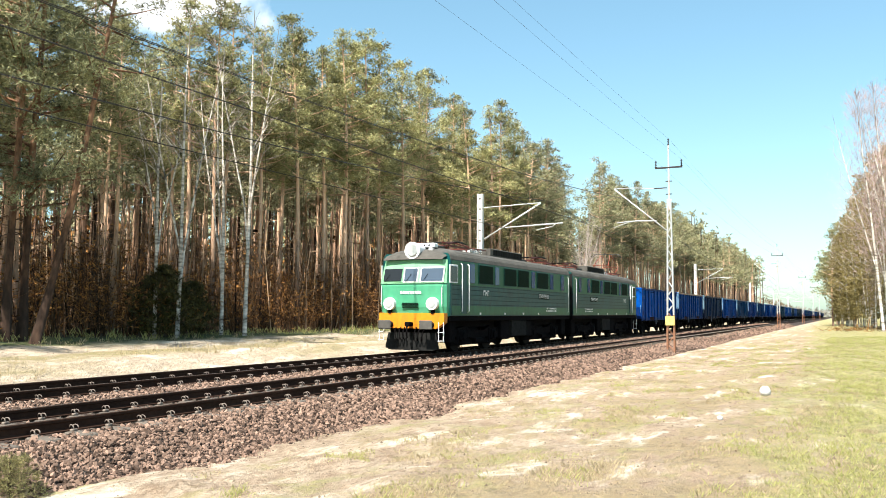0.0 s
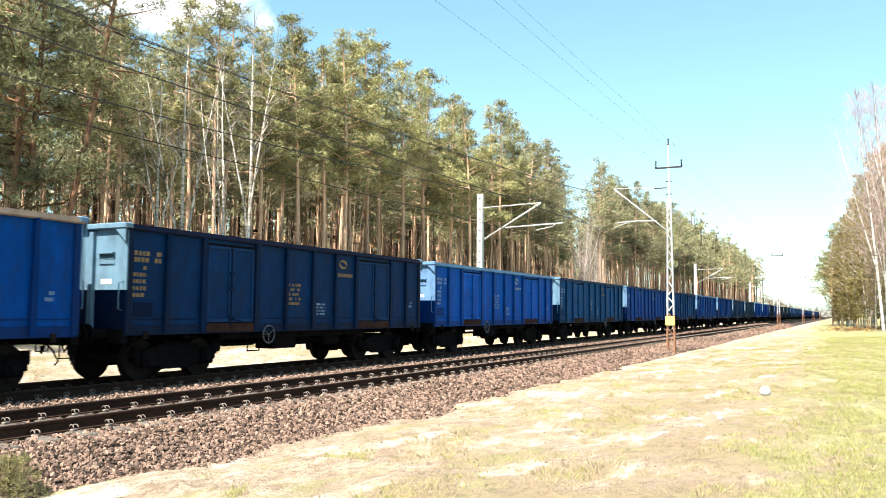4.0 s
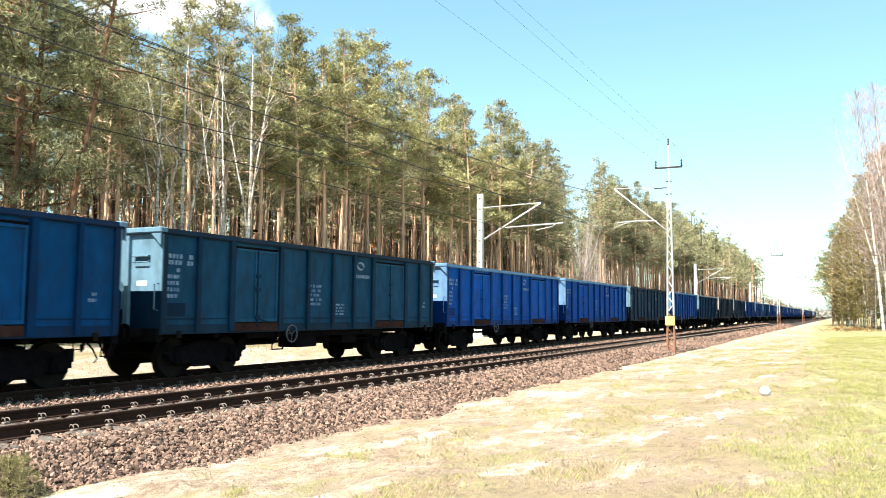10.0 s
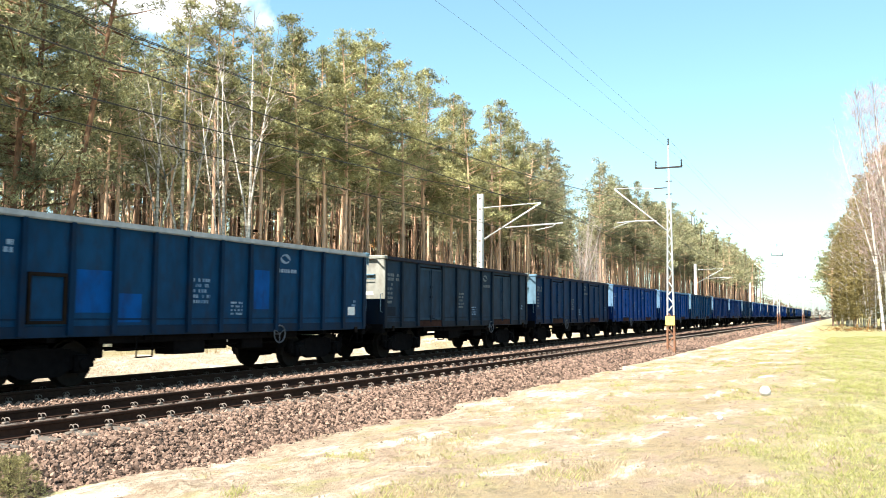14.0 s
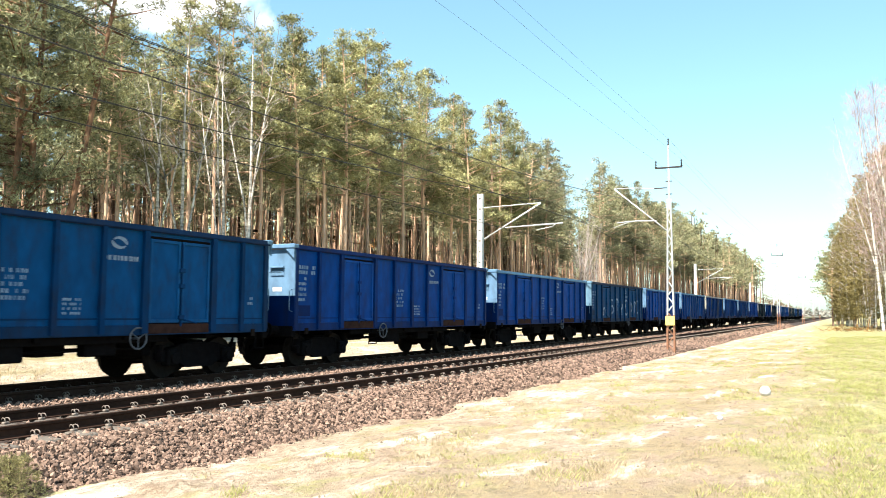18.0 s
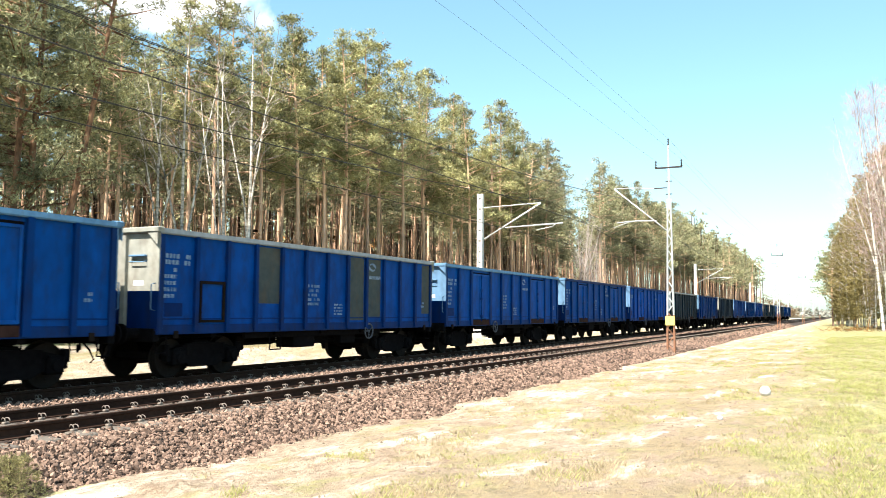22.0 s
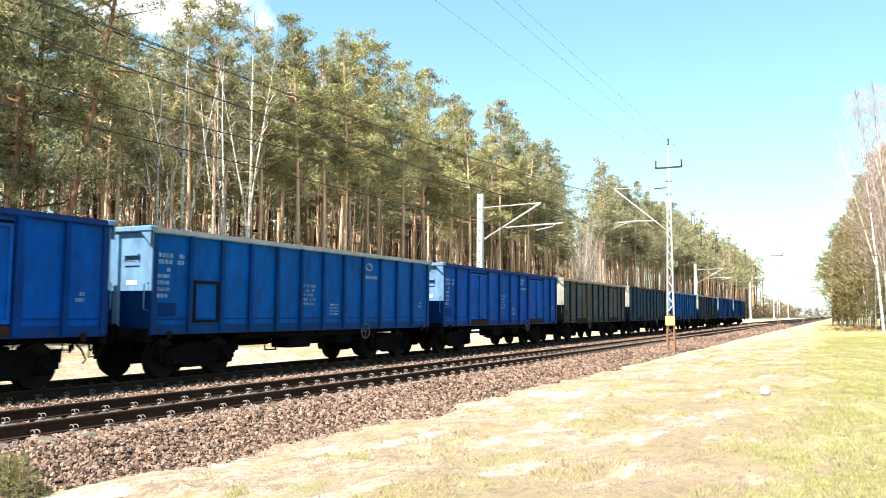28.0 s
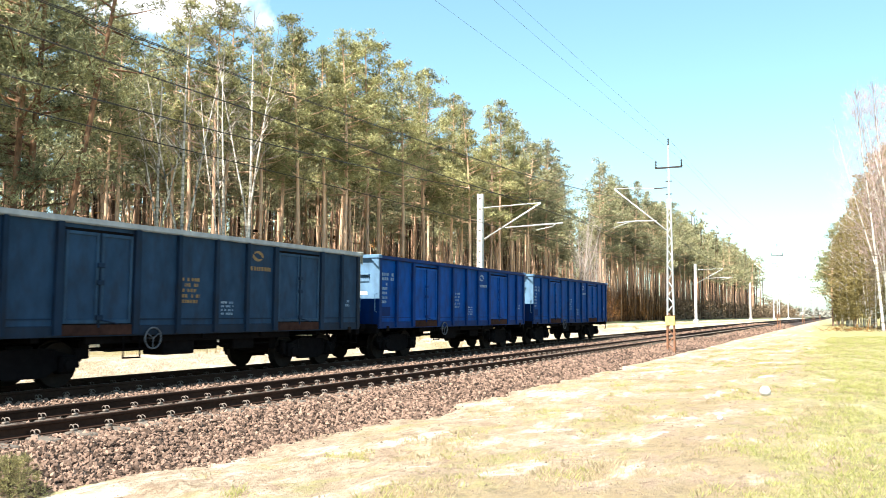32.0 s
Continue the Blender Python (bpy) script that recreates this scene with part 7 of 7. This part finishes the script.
        p2 = p1 + Vector((rnd.gauss(0, 0.4), rnd.gauss(0, 0.4), h * 0.45))
        s2.path([p, p1, p2], 0.03, 4, [rnd.uniform(0.025, 0.06), 0.022, 0.006])
        for _ in range(5):
            q = p1.lerp(p2, rnd.uniform(-0.5, 0.9))
            s2.path([q, q + Vector((rnd.gauss(0, 0.7), rnd.gauss(0, 0.7), rnd.uniform(0.2, 1.0)))], 0.01, 3, [0.010, 0.004])
    deep = random.Random(5)
    for _ in range(2600):                          # young growth that closes the depth of the wood
        x, y = deep.uniform(-60, -49), deep.uniform(2, 150)
        tuft(fb, (x + bend(y), y, ground_z(x, y) + deep.random() * 7.5), deep.uniform(0.4, 0.8), 5, deep)
    for _ in range(900):
        y = rnd.uniform(300, 520)
        x = -23.5 - abs(rnd.gauss(0, 4.0))
        tuft(fb, (x + bend(y), y, ground_z(x, y) + rnd.random() ** 1.3 * (13 - y / 60)), rnd.uniform(0.5, 1.0), 5, rnd)
    under = thing("undergrowth", "brown leafless brushwood under the pines", "undergrowth", kind="stuff")
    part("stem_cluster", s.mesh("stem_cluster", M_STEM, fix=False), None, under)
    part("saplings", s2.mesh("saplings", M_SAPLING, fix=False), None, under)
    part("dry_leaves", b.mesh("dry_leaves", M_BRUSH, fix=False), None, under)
    part("edge_brush", fb.mesh("edge_brush", M_FARBRUSH, fix=False), None, under)
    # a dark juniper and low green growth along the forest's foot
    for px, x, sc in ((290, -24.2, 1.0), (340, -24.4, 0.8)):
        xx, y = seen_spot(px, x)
        c = Build()
        for _ in range(900):
            w, hh = rnd.uniform(0, 6.28), rnd.random() ** 0.8
            rr = 1.75 * rnd.random() ** 0.4 * math.sqrt(1.02 - hh ** 1.6) * (0.75 + 0.3 * math.sin(w * 3 + px) * math.sin(hh * 7 + w))
            needles(c, (math.cos(w) * rr, math.sin(w) * rr, 0.12 + hh * 2.6), rnd.uniform(0.14, 0.26), 10, rnd, 0.9)
        plant("evergreen_shrub", "dark green shrub at the edge of the wood", "shrub", (c.mesh("foliage", M_SHRUB, fix=False),), Matrix.Translation((xx, y, ground_z(xx, y))) @ Matrix.Scale(sc, 4), names=("foliage",))


def build_right_bank():
    rnd = random.Random(77)
    b1, b2 = birch_meshes(31, 20, (-0.07, 0.0), 2, False, 0.11, M_PINKTWIG, 13, 0.14, 3, 0.48, 1.0), birch_meshes(33, 17.5, (-0.02, 0.02), 2, False, 0.09, M_PINKTWIG, 12, 0.14, 3, 0.45, 1.0)
    for px, y, k, s, rz in ((1562, 74, b1, 1.0, 0), (1570, 78, b2, 0.9, 30), (1548, 80, b2, 0.42, 200), (1592, 76, b1, 1.05, -20), (1606, 70, b2, 1.1, 20)):
        az = math.atan((px - 784) / 1442.0) - YAW
        x = math.tan(az) * y
        m = Matrix.Translation((x, y, ground_z(x, y) - 0.1)) @ pose(0, 0, 0, 0, 0, rz) @ Matrix.Scale(s, 4)
        plant("birch_tree", "tall birch with white trunk and bare pinkish twigs", "birch tree", k, m, "birches on the verge", ("trunk", "branchwork", "leaves"))
    # bronze hazel thicket and pines behind
    for px, y, w, h in ((1540, 92, 2.8, 15.5), (1524, 98, 2.5, 14.0), (1507, 104, 2.3, 12.6), (1494, 108, 2.1, 11.0), (1486, 116, 1.9, 9.0), (1566, 88, 2.8, 17.0), (1590, 84, 2.8, 17.0), (1510, 122, 2.6, 14.5), (1552, 100, 2.8, 15.0)):
        az = math.atan((px - 784) / 1442.0) - YAW
        x = math.tan(az) * y
        c, t = Build(), Build()
        for _ in range(6):
            a = rnd.uniform(0, 6.28)
            t.path([(math.cos(a) * 0.3, math.sin(a) * 0.3, 0), (math.cos(a) * w * 0.3, math.sin(a) * w * 0.3, h * 0.5), (math.cos(a) * w * 0.55, math.sin(a) * w * 0.55, h * 0.92)], 0.05, 4, [0.07, 0.04, 0.01])
        for _ in range(3000):
            a, hh = rnd.uniform(0, 6.28), 0.07 + 0.93 * rnd.random() ** 0.85
            rr = rnd.random() ** 0.4 * w * (0.30 + 0.70 * math.sin(math.pi * (0.10 + 0.80 * hh))) * (0.8 + 0.25 * math.sin(a * 3 + hh * 9))
            spray(c, (math.cos(a) * rr, math.sin(a) * rr, hh * h), (math.cos(a), math.sin(a), 0.4), rnd.uniform(0.12, 0.26), 8, rnd, 2.1)
        for _ in range(60):
            a = rnd.uniform(0, 6.28)
            z0 = rnd.uniform(0.3, 0.85) * h
            t.path([(math.cos(a) * w * 0.3, math.sin(a) * w * 0.3, z0), (math.cos(a) * w * 1.0, math.sin(a) * w * 1.0, z0 + rnd.uniform(0.5, 2.4))], 0.02, 3, [0.025, 0.006])
        plant("hazel_thicket", "bronze budding hazel thicket beside the grass verge", "shrub", (t.mesh("stem", M_BARK_B, fix=False), c.mesh("foliage", M_HAZEL, fix=False)), Matrix.Translation((x, y, ground_z(x, y) - 0.1)), "thickets on the verge", ("stem", "foliage"))
    pk = pine_meshes(91, 13, 0.30, 2.3, 0, 7, 0.8)
    for px, y, s in ((1473, 112, 0.92), (1481, 124, 1.08)):
        az = math.atan((px - 784) / 1442.0) - YAW
        x = math.tan(az) * y
        plant("pine_tree", "young pine with dark boughs beside the budding thicket", "pine tree", pk, Matrix.Translation((x, y, ground_z(x, y) - 0.1)) @ Matrix.Scale(s, 4), "young pines on the verge")
    # brush heap in front of the thicket
    b = Build()
    for _ in range(170):
        x, y = 0.2 + rnd.gauss(0, 1.6), 80 + rnd.gauss(0, 4)
        d = Vector((rnd.gauss(0, 1), rnd.gauss(0, 1), rnd.uniform(0.1, 0.9))).normalized()
        p = Vector((x, y, ground_z(x, y)))
        b.path([p, p + d * rnd.uniform(0.5, 1.6)], 0.02, 3, [0.02, 0.005])
    tagged(new("brushwood", b.mesh("brushwood", M_BRUSH, fix=False)), "dry brushwood lying in front of the thicket", "brushwood", kind="stuff")
    # far woods on the skyline
    c = Build()
    for _ in range(2600):
        a = rnd.uniform(-0.16, 0.30)
        dist = rnd.uniform(760, 900)
        x, y = math.sin(a) * dist - 6, math.cos(a) * dist
        tuft(c, (x, y, rise(700) - 0.5 + rnd.random() ** 1.3 * (9 + 3 * math.sin(a * 60))), rnd.uniform(2.0, 3.6), 5, rnd)
    tagged(new("far_woods", c.mesh("far_woods", M_FARWOOD, fix=False)), "pale distant woods on the skyline", "forest", kind="stuff")


def build_verge():
    rnd = random.Random(51)
    g, s = Build(), Build()

    def clump(b, x, y, h, n, lean=0.5):
        z = ground_z(x, y) + relief(x, y)
        for _ in range(n):
            a, hh = rnd.uniform(0, 6.28), h * rnd.uniform(0.5, 1.2)
            p = Vector((x + rnd.gauss(0, 0.05), y + rnd.gauss(0, 0.05), z - 0.01))
            o = Vector((math.cos(a), math.sin(a), 0)) * hh * lean * rnd.uniform(0.3, 1.3)
            wv = Vector((math.cos(a + 1.57), math.sin(a + 1.57), 0)) * rnd.uniform(0.0016, 0.0034) * (1 + y / 22)
            k = len(b.v)
            b.v += [tuple(p - wv), tuple(p + wv), tuple(p + o * 0.5 + wv * 0.7 + Vector((0, 0, hh * 0.7))), tuple(p + o + Vector((0, 0, hh)))]
            b.f.append((k, k + 1, k + 2, k + 3))

    for _ in range(46000):
        y = 4 + 56 * rnd.random() ** 1.3
        x = rnd.uniform(-7.8, 5)
        grow = 0.75 * noise.noise((x * 0.6, y * 0.30, 2.0)) + 0.65 * noise.noise((x * 1.6, y * 0.8, 5.0)) + max(-0.10, min(0.45, 0.45 * (x + 0.4 + 0.036 * y)))
        if grow > 0.02 + 0.20 * rnd.random():
            clump(g if rnd.random() < 0.70 + 0.08 * (x + 0.036 * y) else s, x, y, rnd.uniform(0.022, 0.075) * min(1.4, 0.7 + grow), 9, 0.8)
        elif grow > -0.22 and rnd.random() < 0.25:
            clump(s, x, y, rnd.uniform(0.012, 0.03), 6, 1.4)
    for _ in range(150):                           # matted patches, greener away from the line
        y0 = 5 + 42 * rnd.random() ** 1.4
        x0 = rnd.uniform(-7.2, 4.5)
        r = rnd.uniform(0.06, 0.30)
        lush = rnd.random() < 0.6
        for _ in range(int(20 + 130 * r)):
            clump(g if lush and rnd.random() < 0.75 else s, x0 + rnd.gauss(0, r), y0 + rnd.gauss(0, r * 1.3), rnd.uniform(0.03, 0.09), 6, 0.8)
    for _ in range(4200):
        x, y = rnd.uniform(-24.9, -17.6), rnd.uniform(8, 80)
        if noise.noise((x * 0.8, y * 0.12, 7.0)) > 0.1 or x < -23.6:
            clump(g if x < -23.4 else s, x, y, rnd.uniform(0.08, 0.22) * (1.5 if x < -23.5 else 1), 6)
    tagged(new("green_grass", g.mesh("green_grass", M_GRASS, fix=False)), "short green grass tufts on sand", "grass", kind="stuff")
    tagged(new("dry_grass", s.mesh("dry_grass", M_STRAW, fix=False)), "dry straw-coloured grass tufts on sand", "grass", kind="stuff")
    # clods, bark and litter lying on the sand
    cl = Build()
    for _ in range(9000):
        y = 4 + 40 * rnd.random() ** 1.4
        x = rnd.uniform(-8.2, 4.5) if rnd.random() < 0.75 else rnd.uniform(-23.5, -17.2)
        z = ground_z(x, y) + relief(x, y)
        r = rnd.uniform(0.006, 0.028)
        a = rnd.uniform(0, 6.28)
        o = [Vector((math.cos(a + w) * r * rnd.uniform(0.5, 1.6), math.sin(a + w) * r * rnd.uniform(0.5, 1.6), 0)) for w in (0, 2.1, 4.2)]
        k = len(cl.v)
        cl.v += [(x + q.x, y + q.y, z - 0.005) for q in o] + [(x, y, z + r * rnd.uniform(0.5, 1.1))]
        cl.f += [(k, k + 1, k + 3), (k + 1, k + 2, k + 3), (k + 2, k, k + 3)]
    tagged(new("ground_litter", cl.mesh("ground_litter", M_LITTER, fix=False)), "brown clods and bits of bark on the sand", "litter", kind="stuff")
    # evergreen seedling by the ballast
    for x, y, sc in ((-8.50, 6.10, 1.25),):
        c = Build()
        for _ in range(900):
            w, rr, hh = rnd.uniform(0, 6.28), rnd.random() ** 0.6, rnd.random()
            needles(c, (math.cos(w) * rr * 0.36 * (1.15 - hh * 0.7), math.sin(w) * rr * 0.36 * (1.15 - hh * 0.7), hh * 0.46), 0.050, 12, rnd, 0.36)
        st = Build().path([(0, 0, 0), (0.02, 0, 0.45)], 0.015, 5)
        plant("pine_seedling", "small bushy evergreen growing out of the ballast", "shrub", (st.mesh("stem", M_BARK_D), c.mesh("foliage", M_SEEDLING, fix=False)), Matrix.Translation((x, y, -0.66)) @ Matrix.Scale(sc, 4), names=("stem", "foliage"))
    # white stones in the grass
    for x, y, r in ((-1.93, 20.43, 0.135), (-2.23, 15.45, 0.05)):
        b = Build()
        n, m = 10, 7
        for i in range(m + 1):
            a = math.pi * i / m
            for j in range(n):
                w = 2 * math.pi * j / n
                p = Vector((math.sin(a) * math.cos(w), math.sin(a) * math.sin(w), math.cos(a) * 0.95))
                b.v.append(tuple(p * r * (1 + 0.22 * noise.noise(p * 1.7 + Vector((x, y, 0))))))
        for i in range(m):
            for j in range(n):
                b.f.append((i * n + j, i * n + (j + 1) % n, (i + 1) * n + (j + 1) % n, (i + 1) * n + j))
        tagged(new("white_stone", b.mesh("white_stone", M_WHITESTONE, smooth=True)), "white-painted stone lying in thin grass", "stone", "white stones").matrix_basis = Matrix.Translation((x, y, ground_z(x, y) + r * 0.75))


# ---------------------------------------------------------------- build all
build_ground()
bed = build_ballast()
build_overhead()
build_locos()
build_wagons()
build_forest()
build_right_bank()
build_verge()
build_tracks()
tagged(part("ballast_stones", scatter_stones(), None, bed, "loose brown crushed stones"), kind="stuff")
motions()
